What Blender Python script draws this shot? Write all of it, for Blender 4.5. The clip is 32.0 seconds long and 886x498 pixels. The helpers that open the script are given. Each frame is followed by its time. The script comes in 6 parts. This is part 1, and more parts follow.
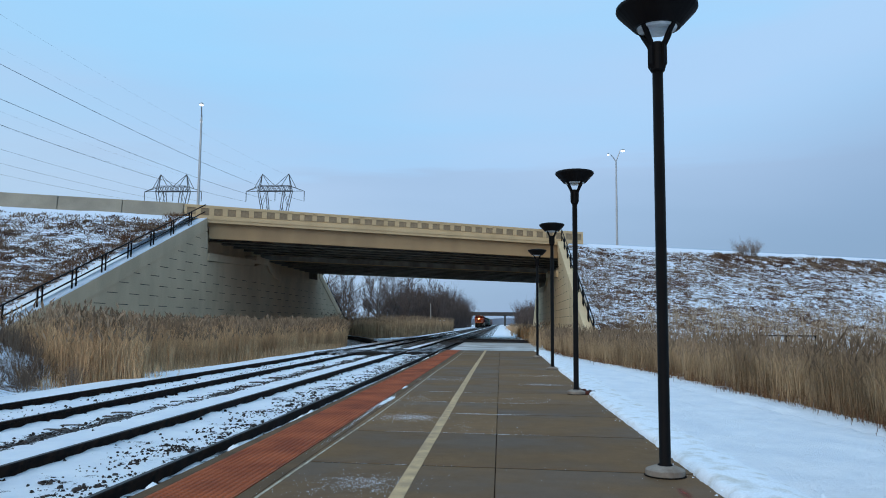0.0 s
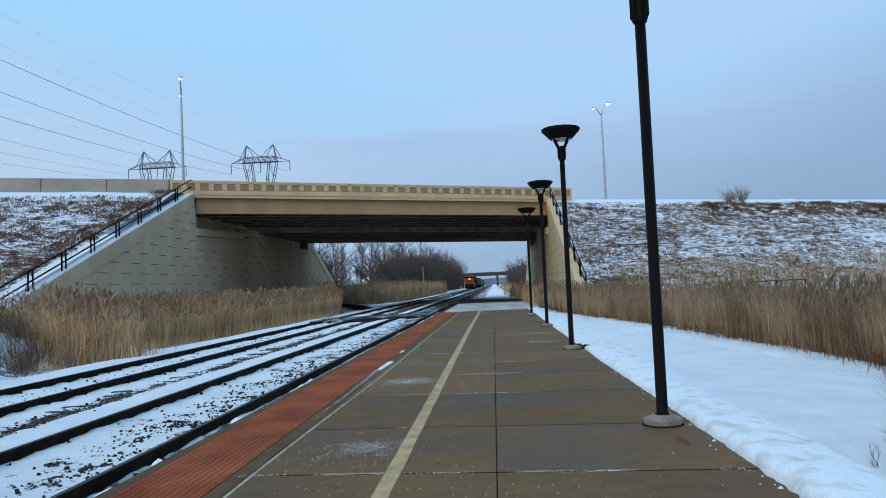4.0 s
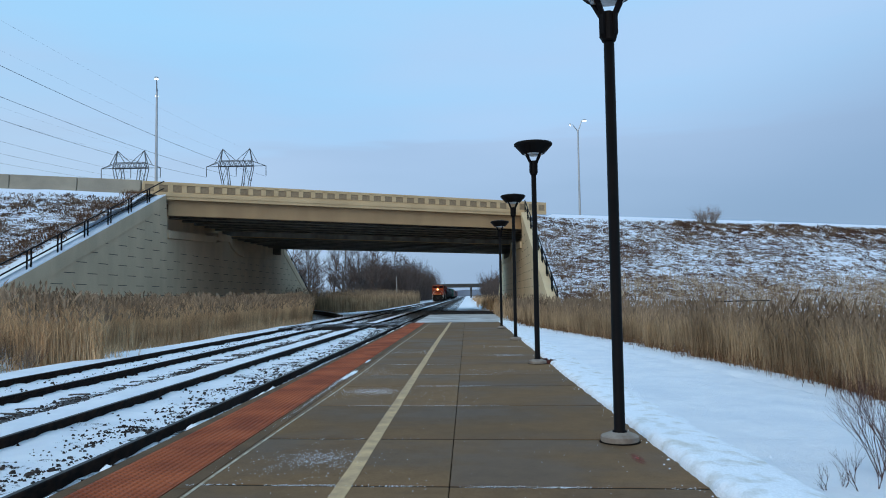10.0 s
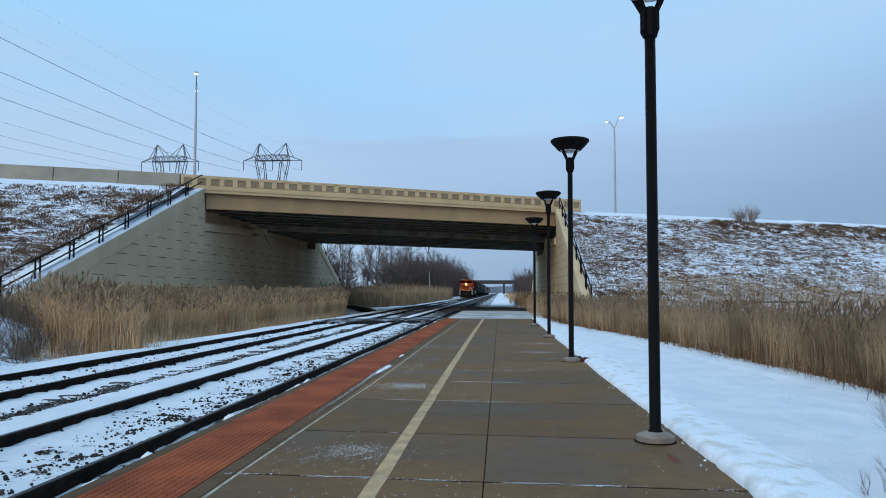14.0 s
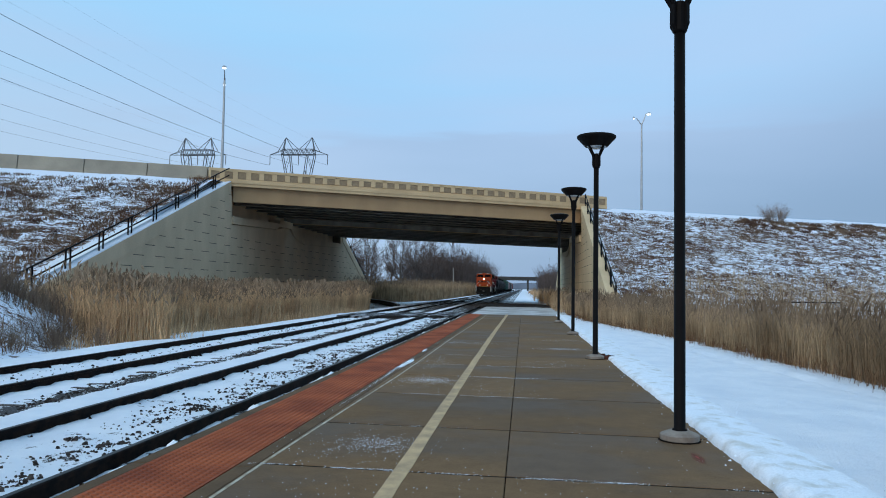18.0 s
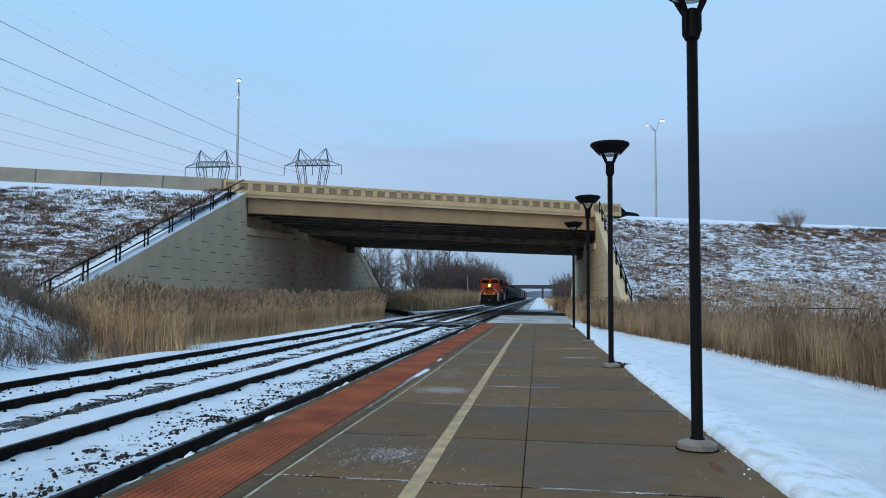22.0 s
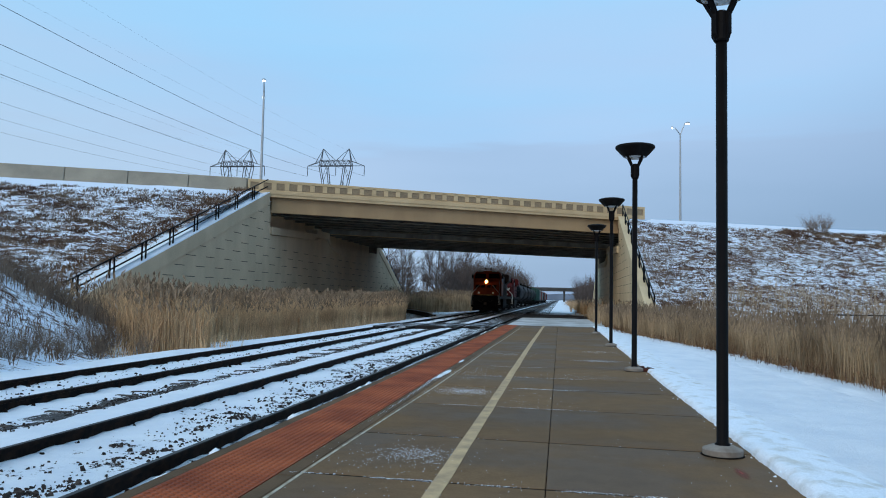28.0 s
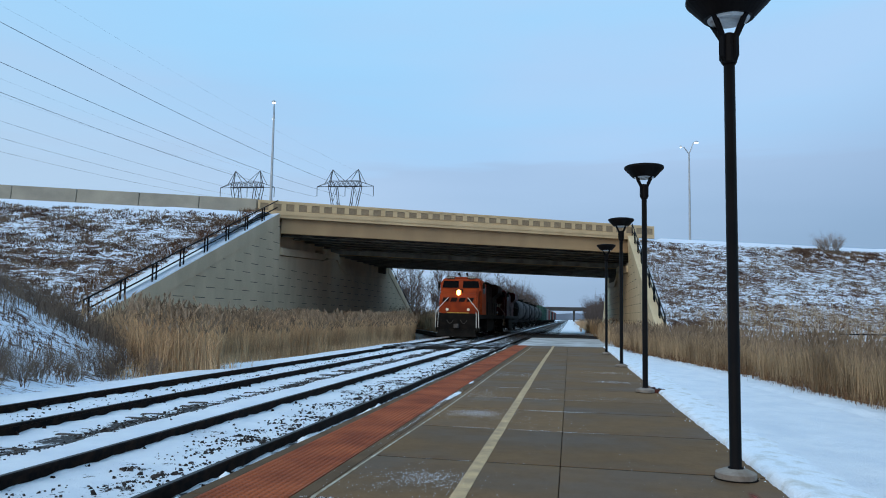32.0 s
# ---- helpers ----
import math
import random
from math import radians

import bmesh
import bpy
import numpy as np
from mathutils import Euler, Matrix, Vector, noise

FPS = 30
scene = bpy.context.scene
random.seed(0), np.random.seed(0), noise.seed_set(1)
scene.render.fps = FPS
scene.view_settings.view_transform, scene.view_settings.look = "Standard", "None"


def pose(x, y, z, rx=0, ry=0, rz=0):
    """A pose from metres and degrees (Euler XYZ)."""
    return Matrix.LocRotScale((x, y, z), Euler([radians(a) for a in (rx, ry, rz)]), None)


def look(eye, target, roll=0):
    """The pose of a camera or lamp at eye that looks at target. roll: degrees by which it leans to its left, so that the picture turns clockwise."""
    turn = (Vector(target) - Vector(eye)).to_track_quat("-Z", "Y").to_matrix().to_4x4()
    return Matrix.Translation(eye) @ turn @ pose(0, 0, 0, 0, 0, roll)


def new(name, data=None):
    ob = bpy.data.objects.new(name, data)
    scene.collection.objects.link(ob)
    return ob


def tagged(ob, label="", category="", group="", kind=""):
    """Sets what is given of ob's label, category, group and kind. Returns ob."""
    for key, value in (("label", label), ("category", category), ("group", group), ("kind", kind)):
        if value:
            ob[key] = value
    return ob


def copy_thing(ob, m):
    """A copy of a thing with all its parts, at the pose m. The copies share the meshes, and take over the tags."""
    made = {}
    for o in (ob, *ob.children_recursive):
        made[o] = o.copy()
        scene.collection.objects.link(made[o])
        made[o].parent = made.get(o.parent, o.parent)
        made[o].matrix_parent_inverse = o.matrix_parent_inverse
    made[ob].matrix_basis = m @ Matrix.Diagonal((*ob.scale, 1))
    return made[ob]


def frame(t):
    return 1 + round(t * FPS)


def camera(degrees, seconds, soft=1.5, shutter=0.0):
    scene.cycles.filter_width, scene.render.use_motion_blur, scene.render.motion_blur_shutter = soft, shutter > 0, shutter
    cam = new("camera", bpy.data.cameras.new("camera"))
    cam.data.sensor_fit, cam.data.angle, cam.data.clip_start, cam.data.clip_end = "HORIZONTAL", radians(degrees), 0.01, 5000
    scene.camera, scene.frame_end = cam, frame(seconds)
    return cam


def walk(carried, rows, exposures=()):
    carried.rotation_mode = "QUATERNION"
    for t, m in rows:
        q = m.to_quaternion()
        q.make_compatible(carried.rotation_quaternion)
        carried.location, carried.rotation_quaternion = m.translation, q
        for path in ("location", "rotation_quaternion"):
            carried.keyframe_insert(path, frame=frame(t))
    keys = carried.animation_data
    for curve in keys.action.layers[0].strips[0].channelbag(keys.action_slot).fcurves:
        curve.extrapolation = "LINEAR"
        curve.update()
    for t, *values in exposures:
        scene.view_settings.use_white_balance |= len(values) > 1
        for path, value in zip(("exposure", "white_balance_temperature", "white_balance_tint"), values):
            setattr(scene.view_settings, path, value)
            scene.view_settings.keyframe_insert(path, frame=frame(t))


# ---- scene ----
cam = camera(60.3, 32.0, soft=1.0)
PATH = [
    (0, (-0.081, 0.312, 1.276), (-0.232, 2.297, 1.4704), 0.5),
    (0.5, (-0.083, 0.313, 1.273), (-0.236, 2.299, 1.4594), 0.7),
    (1, (-0.086, 0.307, 1.276), (-0.241, 2.294, 1.4504), 0.5),
    (1.5, (-0.1, 0.313, 1.285), (-0.233, 2.304, 1.4224), 0.1),
    (2, (-0.114, 0.327, 1.282), (-0.359, 2.31, 1.3534), 0.5),
    (2.5, (-0.107, 0.344, 1.281), (-0.295, 2.333, 1.3794), -1.1),
    (3, (-0.107, 0.305, 1.283), (-0.229, 2.297, 1.4194), -0.3),
    (3.5, (-0.099, 0.305, 1.282), (-0.228, 2.298, 1.3884), -2.6),
    (5.5, (-0.068, 0.318, 1.287), (-0.215, 2.311, 1.3753), -1.3),
    (6, (-0.065, 0.345, 1.285), (-0.277, 2.332, 1.3783), -1.3),
    (6.5, (-0.079, 0.356, 1.284), (-0.298, 2.341, 1.3763), -1.1),
    (7, (-0.084, 0.353, 1.287), (-0.291, 2.339, 1.3853), -1.1),
    (7.5, (-0.085, 0.353, 1.281), (-0.292, 2.34, 1.3743), -0.5),
    (8, (-0.093, 0.344, 1.286), (-0.292, 2.331, 1.4033), 0.8),
    (8.5, (-0.088, 0.326, 1.286), (-0.259, 2.317, 1.3793), -1.5),
    (9, (-0.033, 0.326, 1.289), (-0.088, 2.322, 1.4023), -1.7),
    (9.5, (-0.006, 0.345, 1.285), (-0.05, 2.34, 1.4023), -1.2),
    (10, (0.014, 0.34, 1.288), (-0.047, 2.335, 1.4103), -0.8),
    (10.5, (0.016, 0.347, 1.282), (-0.068, 2.343, 1.3803), -0.8),
    (11, (0.004, 0.343, 1.283), (-0.088, 2.339, 1.3773), -0.6),
    (11.5, (-0.008, 0.317, 1.286), (-0.117, 2.311, 1.3883), -0.3),
    (12, (-0.017, 0.323, 1.286), (-0.139, 2.316, 1.3953), -0.1),
    (12.5, (-0.011, 0.326, 1.285), (-0.137, 2.318, 1.3933), -0.0),
    (13, (-0.011, 0.326, 1.285), (-0.137, 2.318, 1.3933), -0.0),
    (13.5, (-0.012, 0.321, 1.286), (-0.147, 2.313, 1.3973), 0.0),
    (14, (-0.014, 0.323, 1.285), (-0.162, 2.314, 1.3973), 0.1),
    (14.5, (-0.011, 0.314, 1.282), (-0.171, 2.304, 1.3963), 0.1),
    (16.5, (-0.008, 0.322, 1.275), (-0.194, 2.31, 1.3863), 0.7),
    (17, (-0.014, 0.323, 1.274), (-0.202, 2.312, 1.3723), 1.1),
    (17.5, (-0.024, 0.326, 1.277), (-0.222, 2.313, 1.3793), 1.2),
    (18, (-0.018, 0.33, 1.275), (-0.229, 2.316, 1.3753), 0.9),
    (18.5, (-0.016, 0.323, 1.276), (-0.235, 2.308, 1.3753), 0.6),
    (19, (-0.017, 0.329, 1.279), (-0.243, 2.314, 1.3813), 0.4),
    (19.5, (-0.018, 0.331, 1.276), (-0.248, 2.315, 1.3813), 0.4),
    (20, (-0.017, 0.329, 1.277), (-0.25, 2.313, 1.3853), 0.5),
    (20.5, (-0.018, 0.324, 1.278), (-0.256, 2.306, 1.3913), 0.5),
    (21, (-0.017, 0.311, 1.278), (-0.259, 2.293, 1.3983), 0.6),
    (21.5, (-0.016, 0.323, 1.279), (-0.262, 2.303, 1.4023), 0.6),
    (22, (-0.016, 0.32, 1.282), (-0.264, 2.301, 1.4053), 0.4),
    (22.5, (-0.018, 0.315, 1.278), (-0.265, 2.295, 1.4023), 0.3),
    (23, (-0.013, 0.317, 1.279), (-0.261, 2.297, 1.4113), 0.3),
    (23.5, (-0.016, 0.316, 1.281), (-0.266, 2.296, 1.4203), 0.3),
    (24, (-0.01, 0.333, 1.279), (-0.26, 2.312, 1.4193), 0.3),
    (24.5, (-0.011, 0.336, 1.276), (-0.259, 2.315, 1.4223), 0.4),
    (25, (-0.012, 0.325, 1.281), (-0.265, 2.303, 1.4313), 0.6),
    (25.5, (-0.022, 0.326, 1.278), (-0.295, 2.304, 1.3993), 1.2),
    (26, (-0.039, 0.316, 1.278), (-0.338, 2.291, 1.3633), 1.7),
    (26.5, (-0.04, 0.308, 1.276), (-0.35, 2.281, 1.3833), 1.6),
    (28.5, (-0.044, 0.31, 1.281), (-0.346, 2.282, 1.4103), 1.1),
    (29, (-0.042, 0.296, 1.284), (-0.346, 2.268, 1.4203), 1.2),
    (29.5, (-0.045, 0.299, 1.283), (-0.354, 2.269, 1.4283), 1.3),
    (30, (-0.044, 0.308, 1.285), (-0.359, 2.278, 1.4343), 1.3),
    (30.5, (-0.046, 0.311, 1.281), (-0.366, 2.279, 1.4313), 1.2),
    (31, (-0.048, 0.294, 1.288), (-0.375, 2.261, 1.4373), 1.1),
    (31.5, (-0.054, 0.293, 1.285), (-0.381, 2.259, 1.4453), 1.1),
    (32, (-0.047, 0.294, 1.301), (-0.375, 2.259, 1.4783), 1.0),
]
walk(cam, [(t, look(eye, target, roll)) for t, eye, target, roll in PATH])

# ---- light ----
SUN_EL, SUN_ROT = radians(4.0), radians(215)
world = bpy.data.worlds.new("dusk_sky")
scene.world = world
world.use_nodes = True
wn, wl = world.node_tree.nodes, world.node_tree.links
wn.clear()
w_out = wn.new("ShaderNodeOutputWorld")
w_bg = wn.new("ShaderNodeBackground")
w_bg.inputs["Strength"].default_value = 1.04
sky = wn.new("ShaderNodeTexSky")
sky.sky_type = 'NISHITA'
sky.sun_disc = False
sky.sun_elevation, sky.sun_rotation = SUN_EL, SUN_ROT
sky.air_density, sky.dust_density, sky.ozone_density = 1.0, 0.6, 2.5
w_sky = wn.new("ShaderNodeVectorMath")
w_sky.operation = 'SCALE'
w_sky.inputs["Scale"].default_value = 0.12
wl.new(sky.outputs["Color"], w_sky.inputs[0])
w_tc = wn.new("ShaderNodeTexCoord")
w_map = wn.new("ShaderNodeMapping")
w_map.inputs["Scale"].default_value = (1.0, 1.0, 4.5)
w_map.inputs["Location"].default_value = (0.4, 0.2, 0.0)
wl.new(w_tc.outputs["Generated"], w_map.inputs["Vector"])
w_cloud = wn.new("ShaderNodeTexNoise")
w_cloud.inputs["Scale"].default_value = 2.3
w_cloud.inputs["Detail"].default_value = 4.0
w_cloud.inputs["Roughness"].default_value = 0.42
wl.new(w_map.outputs["Vector"], w_cloud.inputs["Vector"])
w_ramp = wn.new("ShaderNodeValToRGB")
w_ramp.color_ramp.elements[0].position, w_ramp.color_ramp.elements[0].color = 0.36, (0.0, 0.0, 0.0, 1)
w_ramp.color_ramp.elements[1].position, w_ramp.color_ramp.elements[1].color = 0.68, (1, 1, 1, 1)
wl.new(w_cloud.outputs["Fac"], w_ramp.inputs["Fac"])
# thin high cloud: pale and pink above, slate blue towards the horizon
w_sep = wn.new("ShaderNodeSeparateXYZ")
wl.new(w_tc.outputs["Generated"], w_sep.inputs["Vector"])
w_hgt = wn.new("ShaderNodeValToRGB")
e = w_hgt.color_ramp.elements
e[0].position, e[0].color = 0.0, (0.34, 0.50, 0.72, 1)
e[1].position, e[1].color = 0.42, (0.37, 0.72, 1.06, 1)
for p_, c_ in ((0.07, (0.37, 0.54, 0.78, 1)), (0.185, (0.395, 0.575, 0.835, 1)), (0.205, (0.405, 0.645, 0.95, 1)), (0.28, (0.375, 0.68, 1.01, 1))):
    k = e.new(p_)
    k.color = c_
# drifting layers: the height is stirred by long flat streaks
w_map2 = wn.new("ShaderNodeMapping")
w_map2.inputs["Scale"].default_value = (1.6, 1.6, 15.0)
w_map2.inputs["Rotation"].default_value = (0.03, 0.05, 0.4)
wl.new(w_tc.outputs["Generated"], w_map2.inputs["Vector"])
w_streak = wn.new("ShaderNodeTexNoise")
w_streak.inputs["Scale"].default_value, w_streak.inputs["Detail"].default_value, w_streak.inputs["Roughness"].default_value = 1.7, 5.0, 0.5
wl.new(w_map2.outputs["Vector"], w_streak.inputs["Vector"])
w_stir = wn.new("ShaderNodeMath")
w_stir.operation = 'MULTIPLY_ADD'
w_stir.inputs[1].default_value = 0.16
wl.new(w_streak.outputs["Fac"], w_stir.inputs[0])
w_low = wn.new("ShaderNodeMath")
w_low.operation = 'SUBTRACT'
w_low.inputs[1].default_value = 0.08
wl.new(w_sep.outputs["Z"], w_low.inputs[0])
wl.new(w_low.outputs["Value"], w_stir.inputs[2])
wl.new(w_stir.outputs["Value"], w_hgt.inputs["Fac"])
w_hue = wn.new("ShaderNodeMix")
w_hue.data_type = 'RGBA'
w_hue.inputs["B"].default_value = (0.485, 0.66, 0.94, 1)
wl.new(w_ramp.outputs["Color"], w_hue.inputs["Factor"])
wl.new(w_hgt.outputs["Color"], w_hue.inputs["A"])
w_part = wn.new("ShaderNodeMix")
w_part.data_type = 'RGBA'
w_part.inputs["Factor"].default_value = 0.6
wl.new(w_hgt.outputs["Color"], w_part.inputs["A"])
wl.new(w_hue.outputs["Result"], w_part.inputs["B"])
w_mix = wn.new("ShaderNodeMix")
w_mix.data_type = 'RGBA'
w_mix.inputs["Factor"].default_value = 0.9
wl.new(w_sky.outputs["Vector"], w_mix.inputs["A"])
# a slate-blue cloud bank lies low in the east
w_east = wn.new("ShaderNodeVectorMath")
w_east.operation = 'DOT_PRODUCT'
w_east.inputs[1].default_value = (1.25, 0.15, -3.0)
wl.new(w_tc.outputs["Generated"], w_east.inputs[0])
w_soft = wn.new("ShaderNodeMapRange")
w_soft.interpolation_type = 'SMOOTHSTEP'
w_soft.inputs["From Min"].default_value, w_soft.inputs["From Max"].default_value = -0.42, 0.45
w_soft.inputs["To Max"].default_value = 0.85
wl.new(w_east.outputs["Value"], w_soft.inputs["Value"])
w_bank = wn.new("ShaderNodeMix")
w_bank.data_type = 'RGBA'
w_bank.inputs["B"].default_value = (0.235, 0.375, 0.59, 1)
wl.new(w_soft.outputs["Result"], w_bank.inputs["Factor"])
# paler haze low in the west
w_west = wn.new("ShaderNodeVectorMath")
w_west.operation = 'DOT_PRODUCT'
w_west.inputs[1].default_value = (-1.3, 0.2, -2.2)
wl.new(w_tc.outputs["Generated"], w_west.inputs[0])
w_haze = wn.new("ShaderNodeMapRange")
w_haze.interpolation_type = 'SMOOTHSTEP'
w_haze.inputs["From Min"].default_value, w_haze.inputs["From Max"].default_value, w_haze.inputs["To Max"].default_value = -0.1, 0.75, 0.7
wl.new(w_west.outputs["Value"], w_haze.inputs["Value"])
w_pale = wn.new("ShaderNodeMix")
w_pale.data_type = 'RGBA'
w_pale.inputs["B"].default_value = (0.50, 0.69, 0.89, 1)
wl.new(w_haze.outputs["Result"], w_pale.inputs["Factor"])
wl.new(w_part.outputs["Result"], w_pale.inputs["A"])
wl.new(w_pale.outputs["Result"], w_bank.inputs["A"])
wl.new(w_bank.outputs["Result"], w_mix.inputs["B"])
wl.new(w_mix.outputs["Result"], w_bg.inputs["Color"])
wl.new(w_bg.outputs["Background"], w_out.inputs["Surface"])

sun_data = bpy.data.lights.new("sun", 'SUN')
sun_data.energy, sun_data.angle, sun_data.color = 1.35, radians(60), (1.0, 0.85, 0.64)
sun = new("sun", sun_data)
sun.matrix_world = look((-30, -60, 40), (0, 0, 0))


# ---- materials ----
MATS = {}


def mat(name, col, rough=0.8, metal=0.0, col2=None, scale=6.0, detail=4.0, lo=0.35, hi=0.65, bump=0.0, bscale=40.0,
        emit=None, power=0.0, rand=0.0, stretch=(1, 1, 1), spec=0.5, rough2=None, island=0.0):
    """A surface of two tones by noise, with fine grain and relief."""
    if name in MATS:
        return MATS[name]
    m = bpy.data.materials.new(name)
    m.use_nodes = True
    n, l = m.node_tree.nodes, m.node_tree.links
    b = n["Principled BSDF"]
    b.inputs["Roughness"].default_value, b.inputs["Metallic"].default_value = rough, metal
    b.inputs["Specular IOR Level"].default_value = spec
    c1 = (*col, 1)
    c2 = (*(col2 or [v * 0.72 for v in col]), 1)
    geo = n.new("ShaderNodeNewGeometry")
    mp = n.new("ShaderNodeMapping")
    mp.inputs["Scale"].default_value = stretch
    l.new(geo.outputs["Position"], mp.inputs["Vector"])
    tex = n.new("ShaderNodeTexNoise")
    tex.inputs["Scale"].default_value, tex.inputs["Detail"].default_value = scale, detail
    l.new(mp.outputs["Vector"], tex.inputs["Vector"])
    ramp = n.new("ShaderNodeValToRGB")
    ramp.color_ramp.elements[0].position, ramp.color_ramp.elements[1].position = lo, hi
    ramp.color_ramp.elements[0].color, ramp.color_ramp.elements[1].color = c1, c2
    l.new(tex.outputs["Fac"], ramp.inputs["Fac"])
    fine = n.new("ShaderNodeTexNoise")
    fine.inputs["Scale"].default_value, fine.inputs["Detail"].default_value = bscale, 3
    l.new(geo.outputs["Position"], fine.inputs["Vector"])
    hsv = n.new("ShaderNodeHueSaturation")
    mr = n.new("ShaderNodeMapRange")
    mr.inputs["To Min"].default_value, mr.inputs["To Max"].default_value = 0.84, 1.16
    l.new(fine.outputs["Fac"], mr.inputs["Value"])
    val = mr.outputs["Result"]
    if rand or island:
        src = n.new("ShaderNodeObjectInfo").outputs["Random"] if rand else geo.outputs["Random Per Island"]
        r2 = n.new("ShaderNodeMapRange")
        r2.inputs["To Min"].default_value, r2.inputs["To Max"].default_value = 1 - (rand or island), 1 + (rand or island)
        l.new(src, r2.inputs["Value"])
        mul = n.new("ShaderNodeMath")
        mul.operation = 'MULTIPLY'
        l.new(val, mul.inputs[0])
        l.new(r2.outputs["Result"], mul.inputs[1])
        val = mul.outputs["Value"]
    l.new(val, hsv.inputs["Value"])
    l.new(ramp.outputs["Color"], hsv.inputs["Color"])
    l.new(hsv.outputs["Color"], b.inputs["Base Color"])
    if rough2 is not None:
        rr = n.new("ShaderNodeMapRange")
        rr.inputs["From Min"].default_value, rr.inputs["From Max"].default_value = lo, hi
        rr.inputs["To Min"].default_value, rr.inputs["To Max"].default_value = rough, rough2
        l.new(tex.outputs["Fac"], rr.inputs["Value"])
        l.new(rr.outputs["Result"], b.inputs["Roughness"])
    if bump:
        bp = n.new("ShaderNodeBump")
        bp.inputs["Strength"].default_value, bp.inputs["Distance"].default_value = bump, 0.02
        l.new(fine.outputs["Fac"], bp.inputs["Height"])
        l.new(bp.outputs["Normal"], b.inputs["Normal"])
    if emit:
        b.inputs["Emission Color"].default_value, b.inputs["Emission Strength"].default_value = (*emit, 1), power
    MATS[name] = m
    return m


SNOW = (0.80, 0.86, 0.95)


def snow_ground():
    """Snow with gravel showing through along the track bed and thin grass further off."""
    m = bpy.data.materials.new("snow_on_gravel")
    m.use_nodes = True
    n, l = m.node_tree.nodes, m.node_tree.links
    b = n["Principled BSDF"]
    b.inputs["Roughness"].default_value = 0.75
    geo = n.new("ShaderNodeNewGeometry")
    sep = n.new("ShaderNodeSeparateXYZ")
    l.new(geo.outputs["Position"], sep.inputs["Vector"])

    def noise_fac(scale, detail=5.0, rough=0.6):
        t = n.new("ShaderNodeTexNoise")
        t.inputs["Scale"].default_value, t.inputs["Detail"].default_value, t.inputs["Roughness"].default_value = scale, detail, rough
        l.new(geo.outputs["Position"], t.inputs["Vector"])
        return t.outputs["Fac"]

    def math_node(op, a, c):
        k = n.new("ShaderNodeMath")
        k.operation = op
        for i, v in enumerate((a, c)):
            if isinstance(v, float):
                k.inputs[i].default_value = v
            else:
                l.new(v, k.inputs[i])
        return k.outputs["Value"]

    # how thin the snow lies across the track bed
    cur = n.new("ShaderNodeValToRGB")
    mrx = n.new("ShaderNodeMapRange")
    mrx.inputs["From Min"].default_value, mrx.inputs["From Max"].default_value = -12.0, -2.0
    l.new(sep.outputs["X"], mrx.inputs["Value"])
    l.new(mrx.outputs["Result"], cur.inputs["Fac"])
    els = cur.color_ramp.elements
    els[0].position, els[0].color = 0.0, (0.30, 0.30, 0.30, 1)
    els[1].position, els[1].color = 1.0, (0.36, 0.36, 0.36, 1)
    # the last bare stretch, by the platform, also paints in the gap's deep shadow
    for x, v in ((-10.2, 0.28), (-9.3, 0.38), (-8.6, 0.36), (-8.0, 0.34), (-7.4, 0.38), (-6.7, 0.42), (-6.35, 0.58), (-6.05, 0.56),
                 (-5.8, 0.30), (-5.3, 0.28), (-4.8, 0.42), (-4.5, 0.46), (-4.0, 0.475), (-3.6, 0.475), (-3.25, 0.50), (-3.0, 0.60), (-2.75, 0.60), (-2.6, 0.40)):
        k = els.new((x + 12) / 10)
        k.color = (v, v, v, 1)
    big, small = noise_fac(1.7, 3.0), noise_fac(13.0, 6.0, 0.75)
    f = math_node('ADD', math_node('MULTIPLY', big, 0.52), math_node('MULTIPLY', small, 0.48))
    # the wind has swept the bed further off barer
    bare = n.new("ShaderNodeMapRange")
    bare.inputs["From Min"].default_value, bare.inputs["From Max"].default_value = 26.0, 60.0
    bare.inputs["To Max"].default_value = 0.19
    l.new(sep.outputs["Y"], bare.inputs["Value"])
    swept = math_node('MULTIPLY', bare.outputs["Result"], math_node('LESS_THAN', sep.outputs["X"], -1.2))
    thin = math_node('ADD', math_node('ADD', math_node('SUBTRACT', cur.outputs["Color"], 0.5), f), swept)
    mask = n.new("ShaderNodeMapRange")
    mask.inputs["From Min"].default_value, mask.inputs["From Max"].default_value = 0.525, 0.56
    l.new(thin, mask.inputs["Value"])
    white = n.new("ShaderNodeValToRGB")
    white.color_ramp.elements[0].position, white.color_ramp.elements[0].color = 0.3, (0.72, 0.77, 0.85, 1)
    white.color_ramp.elements[1].position, white.color_ramp.elements[1].color = 0.7, (0.86, 0.89, 0.94, 1)
    l.new(noise_fac(1.4, 4.0), white.inputs["Fac"])
    stone = n.new("ShaderNodeValToRGB")
    stone.color_ramp.elements[0].position, stone.color_ramp.elements[0].color = 0.35, (0.010, 0.0085, 0.0085, 1)
    stone.color_ramp.elements[1].position, stone.color_ramp.elements[1].color = 0.7, (0.055, 0.046, 0.042, 1)
    l.new(noise_fac(30.0, 3.0), stone.inputs["Fac"])
    mix = n.new("ShaderNodeMix")
    mix.data_type = 'RGBA'
    l.new(mask.outputs["Result"], mix.inputs["Factor"])
    l.new(white.outputs["Color"], mix.inputs["A"])
    l.new(stone.outputs["Color"], mix.inputs["B"])
    l.new(mix.outputs["Result"], b.inputs["Base Color"])
    bp = n.new("ShaderNodeBump")
